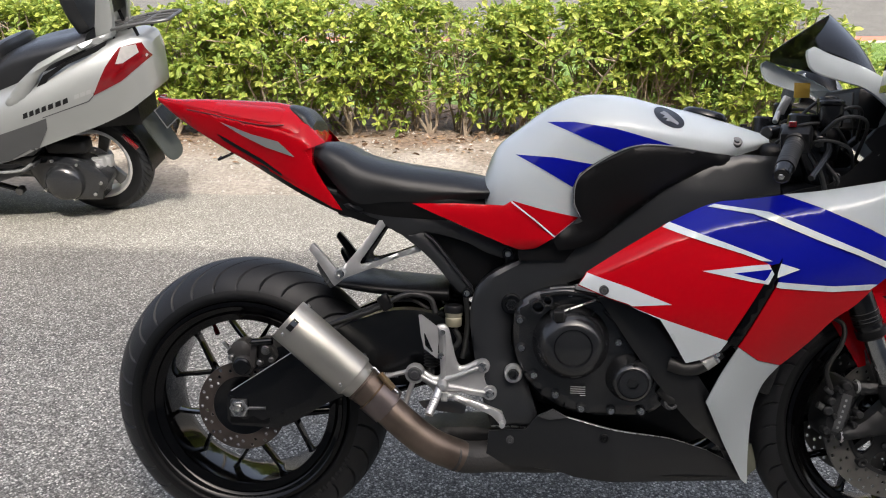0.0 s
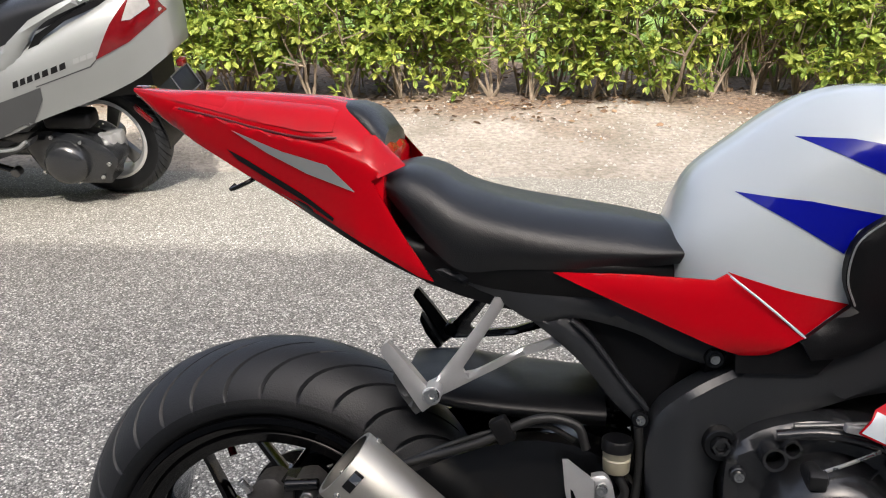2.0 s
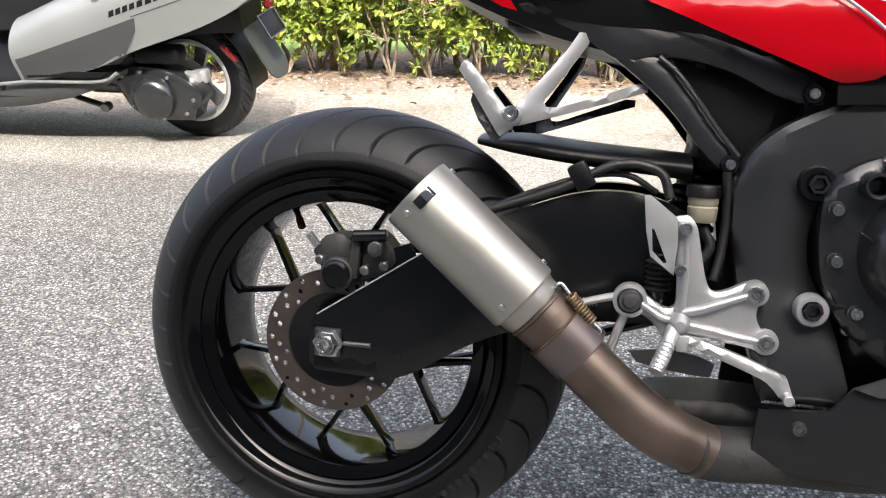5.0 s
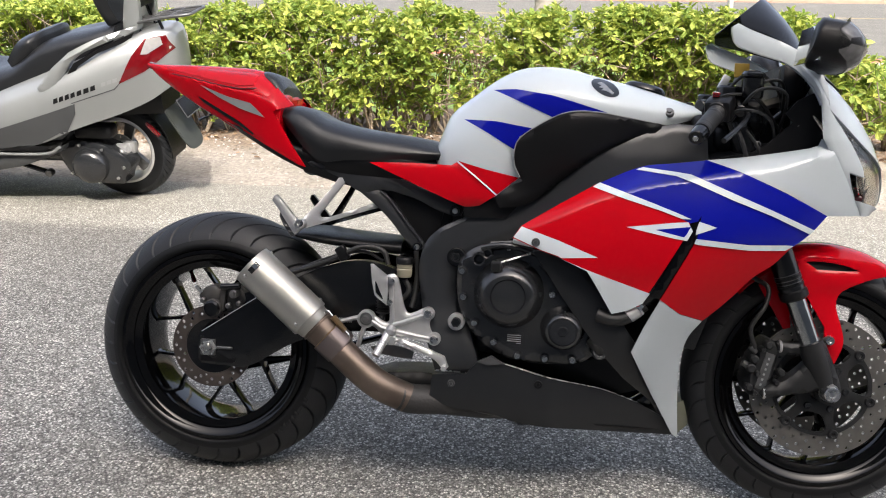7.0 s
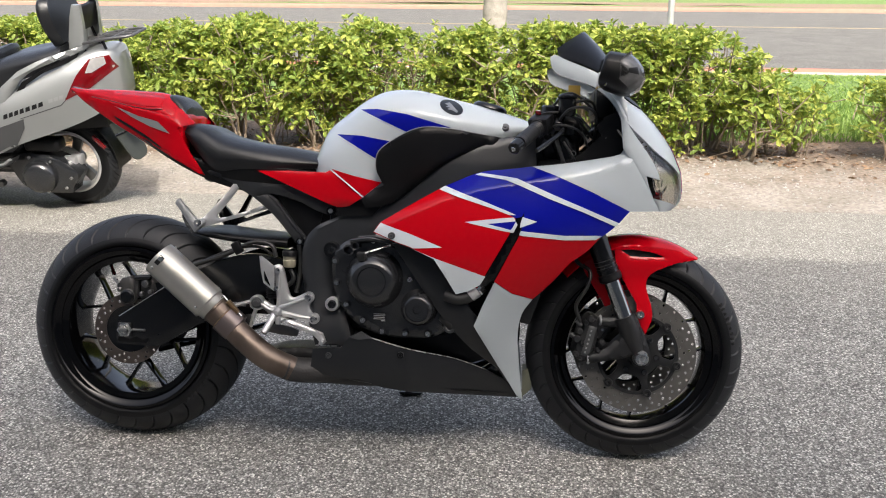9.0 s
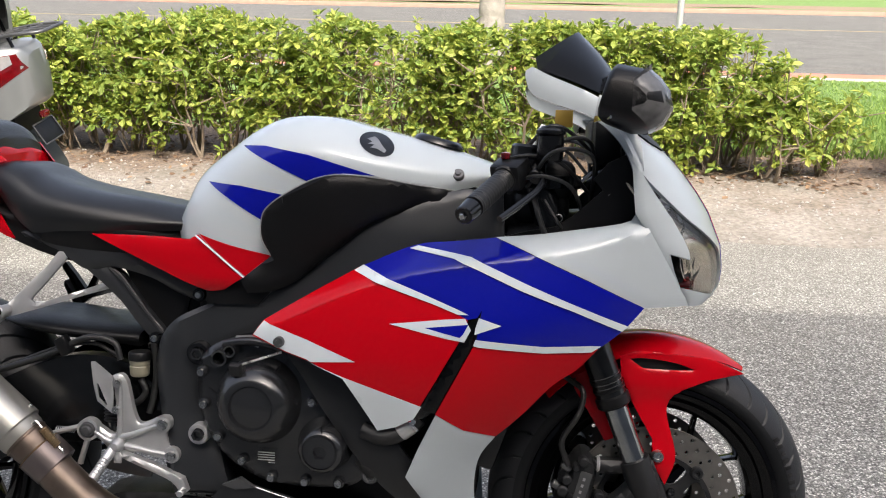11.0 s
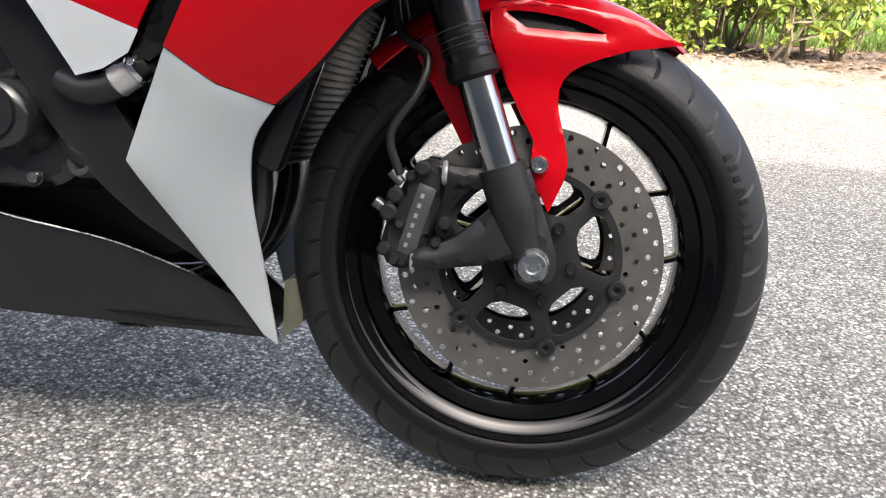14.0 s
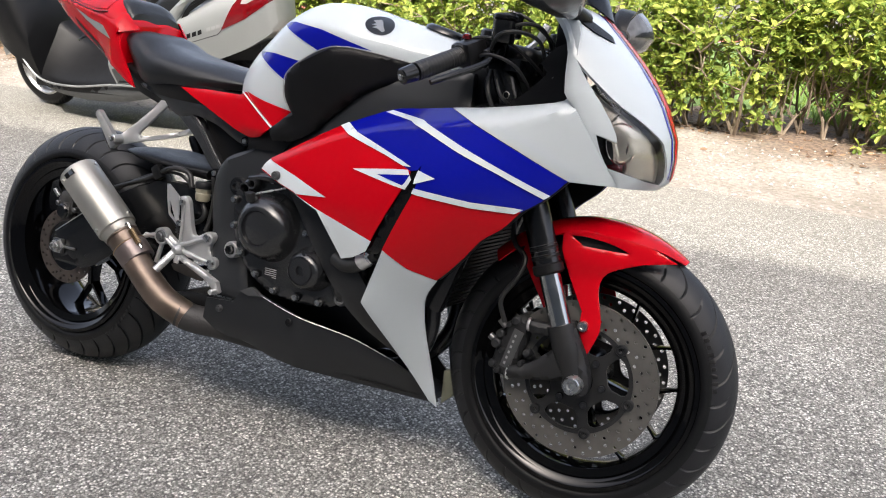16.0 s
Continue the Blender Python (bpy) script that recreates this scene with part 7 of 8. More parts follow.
# ---- foot controls ----
feet = new("foot_bracket")
feet.parent = bike
feet["label"] = "cast alloy rider foot bracket"
CAST = plain("cast_bracket_alloy", (0.44, 0.445, 0.445), 0.36, metal=0.65, vary=0.14, scale=40, bump=0.0003, bump_scale=500)
L = -0.158
CASTING = [(0.4300, 0.516), (0.4440, 0.519, 1), (0.4550, 0.508, 1), (0.4620, 0.480, 1), (0.4700, 0.447, 1), (0.4790, 0.432, 1), (0.4950, 0.435, 1), (0.5170, 0.446, 1), (0.5340, 0.446, 1), (0.5380, 0.432, 1), (0.5310, 0.420, 1), (0.5300, 0.405, 1), (0.5380, 0.391, 1), (0.5530, 0.384, 1), (0.5540, 0.371, 1), (0.5420, 0.3645, 1), (0.5250, 0.369, 1), (0.4980, 0.373, 1), (0.4700, 0.3775, 1), (0.4480, 0.372, 1), (0.4280, 0.372, 1), (0.4200, 0.383, 1), (0.4020, 0.398, 1), (0.3800, 0.402, 1), (0.3850, 0.430, 1), (0.4060, 0.420, 1), (0.4250, 0.4085, 1), (0.4370, 0.411, 1), (0.4385, 0.430, 1), (0.4350, 0.470, 1)]
casting = part("casting", panel(CASTING, L, 0.012, step=0.005, edge=0.004, grid=0.007), CAST, feet, "cast alloy bracket plate")
part("rib", tube([(0.447, L - 0.001, 0.405), (0.470, L - 0.003, 0.412), (0.498, L - 0.003, 0.424), (0.526, L, 0.434)], lambda q: 0.0060 - 0.002 * q, 12), CAST, casting, "raised rib on the casting")
part("rib", tube([(0.447, L - 0.001, 0.392), (0.475, L - 0.003, 0.388), (0.510, L - 0.003, 0.382), (0.541, L, 0.378)], lambda q: 0.0060 - 0.002 * q, 12), CAST, casting, "raised rib on the casting")
part("rib", tube([(0.444, L - 0.001, 0.405), (0.446, L - 0.002, 0.435), (0.447, L - 0.002, 0.470), (0.446, L, 0.500)], lambda q: 0.0052 - 0.002 * q, 12), CAST, casting, "raised rib on the casting")
part("rib", tube([(0.442, L - 0.001, 0.396), (0.425, L - 0.002, 0.397), (0.405, L - 0.001, 0.408), (0.390, L, 0.417)], lambda q: 0.0058 - 0.001 * q, 12), CAST, casting, "raised rib on the casting")
part("knuckle", turned([(0, L - 0.022), (0.006, L - 0.021), (0.011, L - 0.015), (0.013, L - 0.005), (0.014, L + 0.006)], "Y", 18, (0.444, 0, 0.393)), CAST, feet)
part("boss", turned([(0, L - 0.012), (0.007, L - 0.012), (0.009, L - 0.008), (0.0125, L - 0.008), (0.0150, L - 0.003), (0.0155, L + 0.012)], "Y", 28, (0.386, 0, 0.415)), DARK_STEEL, feet)
part("boss_ring", turned([(0.0155, L - 0.005), (0.0200, L - 0.004), (0.0205, L + 0.012), (0.0155, L + 0.012)], "Y", 32, (0.386, 0, 0.415)), CAST, feet)
for x, z in ((0.5258, 0.4345), (0.5415, 0.3785)):
    part("bolt_seat", turned([(0.0, L - 0.004), (0.010, L - 0.004), (0.0145, L - 0.003), (0.015, L + 0.01)], "Y", 24, (x, 0, z)), CAST, feet)
    bolt((x, L - 0.004, z), 0.0095, feet)
part("heel_guard", panel([(0.3935, 0.5405), (0.400, 0.5410), (0.4330, 0.5160), (0.4345, 0.4850), (0.4330, 0.4490), (0.4050, 0.4700), (0.3980, 0.5000)], L - 0.006, 0.004, edge=0.001, grid=0.008, holes=[[(0.4045, 0.5030), (0.4075, 0.5010), (0.4240, 0.4640), (0.4210, 0.4620), (0.4070, 0.4760)]]), ALLOY, feet, "brushed alloy heel guard")
bolt((0.4425, L - 0.004, 0.5045), 0.007, feet)
bolt((0.4405, L - 0.004, 0.4560), 0.007, feet)
peg = part("foot_peg", tube([(0.438, -0.168, 0.388), (0.429, -0.188, 0.366), (0.419, -0.206, 0.344)], 0.0088, 14), ALLOY, feet, "ribbed alloy foot peg")
for k in range(7):
    p = Vector((0.431, -0.184, 0.371)).lerp(Vector((0.420, -0.204, 0.346)), k / 6)
    part("rib", moved(turned([(0.0088, -0.0012), (0.0098, 0.0), (0.0088, 0.0012)], "Z", 16), Matrix.Translation(p) @ Vector((-0.011, -0.020, -0.025)).to_track_quat("Z", "Y").to_matrix().to_4x4()), ALLOY, peg)
part("toe_guard", box((0.014, 0.006, 0.02), (0.448, -0.172, 0.372), 0.002), ALLOY, feet)
part("brake_pedal", panel([(0.450, 0.382), (0.480, 0.373), (0.520, 0.360, 1), (0.548, 0.349, 1), (0.567, 0.341), (0.576, 0.318), (0.571, 0.313), (0.560, 0.318), (0.545, 0.334, 1), (0.515, 0.347, 1), (0.475, 0.362), (0.450, 0.372)], -0.172, 0.012, edge=0.003, grid=0.007), ALLOY, feet, "alloy brake pedal")
part("pedal_tip", rod((0.568, -0.164, 0.3195), (0.568, -0.188, 0.3195), 0.0062), ALLOY, feet)
part("lower_plate", panel([(0.39, 0.345), (0.44, 0.352), (0.475, 0.345), (0.492, 0.338, 1), (0.488, 0.322, 1), (0.44, 0.325), (0.40, 0.332)], -0.128, 0.006, edge=0.002), DARK_STEEL, feet)
part("return_spring", joined(*[turned([(0.0045, -0.001), (0.0058, 0), (0.0045, 0.001)], "X", 12, (0.315 + 0.004 * k, -0.138, 0.405)) for k in range(9)]), ALLOY, feet)
mas = new("rear_master_cylinder")
mas.parent = bike
mas["label"] = "rear brake master cylinder with translucent reservoir"
part("body", rod((0.418, -0.128, 0.40), (0.418, -0.128, 0.47), 0.012, n=18), SATIN_BLACK, mas)
ribs = [(0.0, 0.0)]
for k in range(6):
    ribs += [(0.012, 0.0065 * k), (0.017, 0.0065 * k + 0.003), (0.012, 0.0065 * k + 0.006)]
part("boot", turned(ribs + [(0.0, 0.040)], "Z", 18, (0.418, -0.128, 0.424)), RUBBER_HOSE, mas)
part("reservoir", turned([(0, 0.0), (0.0145, 0.0), (0.0168, 0.003), (0.0178, 0.018), (0.0162, 0.020), (0.0178, 0.023), (0.0178, 0.032), (0, 0.034)], "Z", 28, (0.463, -0.118, 0.509)), FLUID, mas, "yellowed translucent fluid reservoir")
part("cap", turned([(0.0200, 0.030), (0.0200, 0.042), (0.0180, 0.045), (0, 0.045)], "Z", 28, (0.463, -0.118, 0.509)), MATT_BLACK, mas, "black reservoir cap")
part("hose", tube([(0.465, -0.118, 0.503), (0.475, -0.12, 0.48), (0.46, -0.122, 0.46), (0.43, -0.126, 0.455)], 0.006, 10), RUBBER_HOSE, mas)
part("pipe", tube([(0.488, -0.115, 0.57), (0.492, -0.112, 0.52), (0.488, -0.115, 0.47), (0.482, -0.12, 0.44)], 0.006, 10), RUBBER_HOSE, mas)

for sgn in (-1, 1):
    pb = new("passenger_bracket")
    pb.parent = bike
    pb["label"] = "alloy passenger foot bracket"
    far = Matrix.Translation((-0.012, -0.020, -0.014))
    bm = panel([(0.228, 0.632), (0.238, 0.637), (0.263, 0.668), (0.290, 0.704), (0.304, 0.728), (0.318, 0.728), (0.3155, 0.716), (0.300, 0.692), (0.279, 0.660, 1), (0.268, 0.642, 1), (0.281, 0.637, 1), (0.330, 0.653), (0.378, 0.671), (0.390, 0.670), (0.390, 0.661), (0.345, 0.647), (0.300, 0.632), (0.262, 0.620), (0.240, 0.613), (0.228, 0.617)], lambda x, z: min(-0.168 + 0.78 * max(0, x - 0.235), -0.088), 0.008, step=0.006, edge=0.003, grid=0.008)
    metal = CAST if sgn < 0 else SATIN_BLACK
    put = (lambda b: b) if sgn < 0 else (lambda b: moved(mirrored(b), far))
    part("bracket", put(bm), metal, pb)
    part("knuckle", put(rod((0.235, -0.160, 0.624), (0.235, -0.190, 0.624), 0.0115, n=22)), metal, pb)
    part("pivot_bolt", put(turned([(0, -0.193), (0.003, -0.193), (0.004, -0.196), (0.0078, -0.196), (0.009, -0.192)], "Y", 20, (0.2365, 0, 0.627))), STEEL if sgn < 0 else DARK_STEEL, pb)
    bm = panel([(0.1765, 0.685), (0.1815, 0.6875), (0.206, 0.660), (0.238, 0.620), (0.236, 0.610), (0.2235, 0.600), (0.2185, 0.606), (0.187, 0.655), (0.1725, 0.675)], lambda x, z: -0.182 - 0.10 * max(0, 0.235 - x), 0.014, step=0.006, edge=0.003, grid=0.008)
    pg = part("foot_peg", put(bm), CAST if sgn < 0 else MATT_BLACK, pb, "folded alloy foot peg" if sgn < 0 else "folded black knurled foot peg")
    bm = panel([(0.188, 0.650), (0.205, 0.625), (0.222, 0.599), (0.214, 0.594), (0.196, 0.618), (0.186, 0.640)], -0.178, 0.020, step=0.006, edge=0.004, grid=0.008)
    part("peg_pad", put(bm), DARK_GREY, pg, "dark rubber pad under the peg")
    for k in range(5 if sgn > 0 else 0):
        part("knurl", put(moved(box((0.020, 0.004, 0.004), (0, 0, 0), 0.001), pose(0.186 + 0.006 * k, -0.1895, 0.668 - 0.008 * k, 0, 40, 0))), DARK_GREY, pg)

# side stand
stand = new("side_stand")
stand.parent = bike
stand["label"] = "black steel side stand"
part("leg", tube([(0.60, 0.13, 0.30), (0.67, 0.20, 0.20), (0.745, 0.295, 0.075)], 0.011, 12), SATIN_BLACK, stand)
part("foot", box((0.07, 0.05, 0.008), (0.748, 0.30, 0.068), 0.003), SATIN_BLACK, stand)

# ---- fork, front brake, fender ----
FORK_TUBE = plain("scuffed_chrome", (0.36, 0.37, 0.37), 0.17, metal=1.0, vary=0.25, scale=30, rough_vary=0.1)
for sgn in (-1, 1):
    fk = new("fork_leg")
    fk.parent = bike
    fk.matrix_basis = STEER
    fk["label"] = "black and chrome fork leg"
    base = Vector((1.4055, 0.100 * sgn, 0.298))
    at = lambda z: base + rake * ((z - 0.298) / rake.z)
    part("outer_tube", tube([at(0.515), at(0.60), at(0.75), at(0.885)], 0.0275, 28), SATIN_BLACK, fk, "black outer fork tube")
    part("seal", joined(rod(at(0.498), at(0.520), 0.0305, n=28), rod(at(0.527), at(0.531), 0.0285, n=28), rod(at(0.545), at(0.548), 0.0282, n=28)), MATT_BLACK, fk, "black dust seal")
    for zz in (0.5345, 0.5415, 0.552):
        part("ring_line", moved(turned([(0.0276, -0.0007), (0.0284, 0), (0.0276, 0.0007)], "Z", 28), Matrix.Translation(at(zz)) @ rake.to_track_quat("Z", "Y").to_matrix().to_4x4()), DARK_STEEL, fk, "thin bright ring")
    part("stanchion", rod(at(0.385), at(0.51), 0.0215, n=32), FORK_TUBE, fk, "polished chrome stanchion")
    part("lower_leg", tube([at(0.300), at(0.33), at(0.36), at(0.405)], lambda t: 0.0175 + 0.0095 * min(1, t * 1.5), 24), CAST_DARK, fk, "black lower fork leg")
    bm = panel([(1.385, 0.30), (1.392, 0.275, 1), (1.41, 0.268, 1), (1.432, 0.28, 1), (1.435, 0.305, 1), (1.425, 0.335), (1.395, 0.405), (1.345, 0.398), (1.36, 0.36), (1.335, 0.335, 1), (1.31, 0.315, 1), (1.27, 0.300), (1.262, 0.285), (1.272, 0.276), (1.32, 0.285), (1.36, 0.292)], -0.112, 0.030, edge=0.008, grid=0.010)
    part("axle_clamp", bm if sgn < 0 else mirrored(bm), CAST_DARK, fk)
    bm = panel([(1.355, 0.40), (1.362, 0.38), (1.31, 0.375, 1), (1.295, 0.385), (1.292, 0.40), (1.315, 0.40, 1)], -0.108, 0.022, edge=0.006, grid=0.010)
    part("caliper_arm", bm if sgn < 0 else mirrored(bm), CAST_DARK, fk)
    bm = turned([(0, -0.136), (0.006, -0.136), (0.008, -0.139), (0.0155, -0.139), (0.018, -0.136), (0.0185, -0.128), (0.020, -0.126), (0.021, -0.110)], "Y", 28, (1.407, 0, 0.298))
    part("axle_bolt", moved(bm, Matrix.Translation((0, 0.006, 0))) if sgn < 0 else mirrored(moved(bm, Matrix.Translation((0, 0.006, 0)))), STEEL, fk, "steel front axle bolt")
    cl = new("front_caliper")
    cl.parent = bike
    cl.matrix_basis = STEER
    cl["label"] = "black radial front brake caliper"
    bm = panel([(1.232, 0.305), (1.240, 0.282, 1), (1.262, 0.276, 1), (1.285, 0.292), (1.300, 0.370), (1.296, 0.398, 1), (1.275, 0.404, 1), (1.258, 0.385), (1.240, 0.345)], -0.100, 0.062, edge=0.010, grid=0.009)
    part("caliper_body", bm if sgn < 0 else mirrored(bm), CAST_DARK, cl)
    bm = panel([(1.252, 0.298), (1.272, 0.292), (1.292, 0.372), (1.272, 0.378)], -0.104, 0.008, edge=0.003, grid=0.009)
    bridge = part("bridge", bm if sgn < 0 else mirrored(bm), DARK_GREY, cl)
    if sgn < 0:
        for k in range(6):
            part("letter_bar", moved(box((0.0042, 0.001, 0.0052), (0, 0, 0)), pose(1.2625 + 0.0029 * k, -0.1046, 0.306 + 0.0115 * k, 0, 14, 0)), GREY_DECAL, bridge)
    for x, z, r in ((1.240, 0.342, 0.010), (1.246, 0.362, 0.009), (1.238, 0.300, 0.008), (1.305, 0.335, 0.008), (1.275, 0.395, 0.009), (1.254, 0.330, 0.006), (1.262, 0.385, 0.006), (1.296, 0.312, 0.006), (1.250, 0.288, 0.006)):
        bm = turned([(0, -0.112), (r * 0.7, -0.112), (r, -0.109), (r, -0.09)], "Y", 16, (x, 0, z))
        part("stud", bm if sgn < 0 else mirrored(bm), CAST_DARK, cl)
    bm = joined(rod((1.235, -0.096, 0.345), (1.222, -0.096, 0.353), 0.007), rod((1.252, -0.094, 0.375), (1.238, -0.094, 0.388), 0.006))
    part("bleed_nipple", bm if sgn < 0 else mirrored(bm), DARK_STEEL, cl)
    bm = tube([(1.248, -0.096, 0.385), (1.235, -0.10, 0.43), (1.262, -0.10, 0.48), (1.268, -0.09, 0.52), (1.235, -0.07, 0.545), (1.22, -0.05, 0.60)], 0.0052, 10)
    part("brake_hose", bm if sgn < 0 else mirrored(bm), RUBBER_HOSE, cl, "black front brake hose")
    for x, z in ((1.300, 0.392), (1.272, 0.287)):
        bm = turned([(0.0125, -0.003), (0.0145, 0), (0.0125, 0.003)], "X", 18, (x, -0.098, z))
        part("pin_ring", bm if sgn < 0 else mirrored(bm), ALLOY, cl)

FD = ring_holes([(0.1490, 28, 0.0, 0.0038), (0.1385, 28, 0.5, 0.0038), (0.1250, 24, 0.25, 0.0036), (0.1145, 24, 0.75, 0.0034)])
for sgn in (-1, 1):
    bm = disc_with_holes(0.1570, 0.105, FD, 0.005, -0.068)
    dk = part("brake_disc", bm if sgn < 0 else mirrored(bm), DISC, front_wheel, "drilled steel front brake disc", smooth=False)
    # hub plate, six slim arms and an outer ring, with wide openings between
    pts = [(0.1085 * math.cos(q), 0.1085 * math.sin(q)) for q in np.linspace(0, 2 * math.pi, 73)[:-1]]
    gaps = [[(0.030 * math.cos(q), 0.030 * math.sin(q)) for q in np.linspace(0, 2 * math.pi, 25)[:-1]]]
    for k in range(6):
        a = radians(16 + 60 * k)
        gaps.append([(r * math.cos(a + radians(da)), r * math.sin(a + radians(da))) for da, r in ((-24, 0.088), (-22.5, 0.096), (-18, 0.0995), (-9, 0.1005), (0, 0.1008), (9, 0.1005), (18, 0.0995), (22.5, 0.096), (24, 0.088), (21, 0.068), (14, 0.060), (0, 0.0575), (-14, 0.060), (-21, 0.068))])
    bm = panel(pts, -0.073, 0.006, step=0.007, grid=0.011, holes=gaps, edge=0.0015)
    carrier = part("disc_carrier", bm if sgn < 0 else mirrored(bm), CAST_DARK, front_wheel, "black six-armed disc carrier")
    for k in range(6):
        a = radians(46 + 60 * k)
        bm = turned([(0.0028, -0.072), (0.0030, -0.0765), (0.0052, -0.0772), (0.0056, -0.079), (0.0098, -0.079), (0.0112, -0.0765), (0.0112, -0.064)], "Y", 24, (0.1075 * math.cos(a), 0, 0.1075 * math.sin(a)))
        part("bobbin", bm if sgn < 0 else mirrored(bm), CAST_DARK, front_wheel, "dark floating disc button")
        bm = turned([(0, -0.0775), (0.0040, -0.0775), (0.0048, -0.079), (0.0068, -0.079), (0.0078, -0.077), (0.0080, -0.070)], "Y", 14, (0.050 * math.cos(a + 0.12), 0, 0.050 * math.sin(a + 0.12)))
        part("disc_bolt", bm if sgn < 0 else mirrored(bm), ENGINE_BLACK, front_wheel)

fen = new("front_fender")
fen.parent = bike
fen.matrix_basis = STEER
fen["label"] = "glossy red front fender"
bm = bmesh.new()
rows = []
for i in range(33):
    t = i / 32
    a = radians(58 + 76 * t)
    r = 0.309 + 0.010 * math.sin(t * math.pi) + 0.004 * t
    w = 0.020 + 0.058 * min(1, t * 2.6) ** 0.7 if t < 0.385 else 0.078
    row = []
    for v in np.linspace(-1, 1, 17):
        drop = 0.030 * abs(v) ** 2.6 * min(1, 0.25 + t * 2.2)
        row.append(bm.verts.new((1.407 + (r - drop) * math.cos(a), w * v, 0.298 + (r - drop) * math.sin(a))))
    rows.append(row)
for a, b in zip(rows, rows[1:]):
    for k in range(16):
        bm.faces.new((a[k], a[k + 1], b[k + 1], b[k]))
bmesh.ops.recalc_face_normals(bm, faces=bm.faces)
bmesh.ops.solidify(bm, geom=list(bm.faces), thickness=0.003)
part("crown", bm, RED, fen)


def leg_lat(x, z):
    return -0.080 + 0.10 * max(0, x - 1.44) + 0.06 * max(0, z - 0.55) - 0.015 * max(0, min(1, (0.50 - z) / 0.1)) - 0.004 * math.exp(-(((z - 0.535) / 0.022) ** 2))


LEG = [(1.556, 0.558), (1.50, 0.580, 1), (1.439, 0.588, 1), (1.372, 0.592, 1), (1.333, 0.584), (1.336, 0.550), (1.358, 0.500), (1.396, 0.437), (1.396, 0.405, 1), (1.404, 0.385), (1.421, 0.357), (1.436, 0.400, 1), (1.434, 0.430, 1), (1.420, 0.480, 1), (1.424, 0.508, 1), (1.445, 0.526, 1), (1.495, 0.546)]
for sgn in (-1, 1):
    bm = panel(LEG, leg_lat, 0.004, edge=0.002, grid=0.008, holes=[[(1.350, 0.578), (1.380, 0.580, 1), (1.43, 0.574, 1), (1.468, 0.562), (1.43, 0.561, 1), (1.375, 0.562)]])
    part("fender_side", bm if sgn < 0 else mirrored(bm), RED, fen, "glossy red fender side")
    bm = panel([(1.345, 0.580), (1.43, 0.576), (1.475, 0.560), (1.36, 0.556)], lambda x, z: leg_lat(x, z) + 0.012, 0.003)
    part("vent", bm if sgn < 0 else mirrored(bm), MATT_BLACK, fen, "dark slot in the fender")
    bm = turned([(0, -0.100), (0.004, -0.100), (0.005, -0.103), (0.009, -0.103), (0.0105, -0.100), (0.0105, -0.085)], "Y", 20, (1.405, 0, 0.410))
    part("fender_bolt", bm if sgn < 0 else mirrored(bm), STEEL, fen, "steel fender bolt")
    bm = panel([(1.300, 0.575), (1.262, 0.560), (1.255, 0.520), (1.300, 0.45), (1.315, 0.425), (1.330, 0.43), (1.325, 0.46), (1.318, 0.53)], -0.070, 0.004, edge=0.001, grid=0.012)
    part("rear_stay", bm if sgn < 0 else mirrored(bm), RED, fen)

# ---- scooter parked behind ----
scooter = thing("scooter", "silver maxi scooter with black seat parked on the asphalt edge", "scooter", m=pose(-1.50, 2.50, 0, 9, 0, 0))


def s_pair(name, bm, material, label="", parent=None):
    other = mirrored(bm)
    a = part(name, bm, material, parent or scooter, label)
    part(name, other, material, parent or scooter, label)
    return a


def scooter_wheel(name, x, r, width, label):
    w = new(name)
    w.parent = scooter
    w["label"] = label
    w.matrix_basis = Matrix.Translation((x, 0, r))
    v, f = tyre(width, r, r * 0.66, 0.055, 24, 0.30, 0.25, [(0.0, 0.04, 0.66, 0.0048, 0.006), (0.5, 0.25, 0.66, 0.004, 0.005)], 24, 36)
    two_tone(raw("tyre", v, f, RUBBER, w, "black scooter tyre"), 36)
    h = width / 2 - 0.012
    k = r * 0.66
    part("rim", turned([(k, -h), (k + 0.006, -h - 0.006), (k - 0.006, -h - 0.010), (k - 0.014, -h), (k - 0.024, -h + 0.014), (k - 0.028, 0), (k - 0.024, h - 0.014), (k - 0.006, h + 0.010), (k, h)], "Y", 72), ALLOY, w, "silver cast rim")
    part("hub", turned([(0, -0.06), (0.03, -0.06), (0.045, -0.05), (0.045, 0.05), (0, 0.06)], "Y", 32), DARK_STEEL, w)
    for i in range(3):
        bm = panel([(-0.020, 0.03), (-0.030, k - 0.02), (0.030, k - 0.02), (0.020, 0.03)], -0.012, 0.026, edge=0.004, grid=0.02)
        part("spoke", moved(bm, pose(0, 0, 0, 0, 20 + 120 * i, 0)), DARK_STEEL, w)
    return w


s_rear = scooter_wheel("rear_wheel", 0.0, 0.272, 0.135, "scooter rear wheel with silver rim")
s_front = scooter_wheel("front_wheel", -1.64, 0.262, 0.11, "scooter front wheel")
part("brake_disc", disc_with_holes(0.10, 0.05, ring_holes([(0.085, 14, 0, 0.004), (0.07, 14, 0.5, 0.004)]), 0.005, -0.078), ALLOY, s_rear, "steel brake disc", smooth=False)
part("brake_disc", disc_with_holes(0.11, 0.05, ring_holes([(0.095, 14, 0, 0.004), (0.078, 14, 0.5, 0.004)]), 0.005, -0.068), ALLOY, s_front, "steel brake disc", smooth=False)

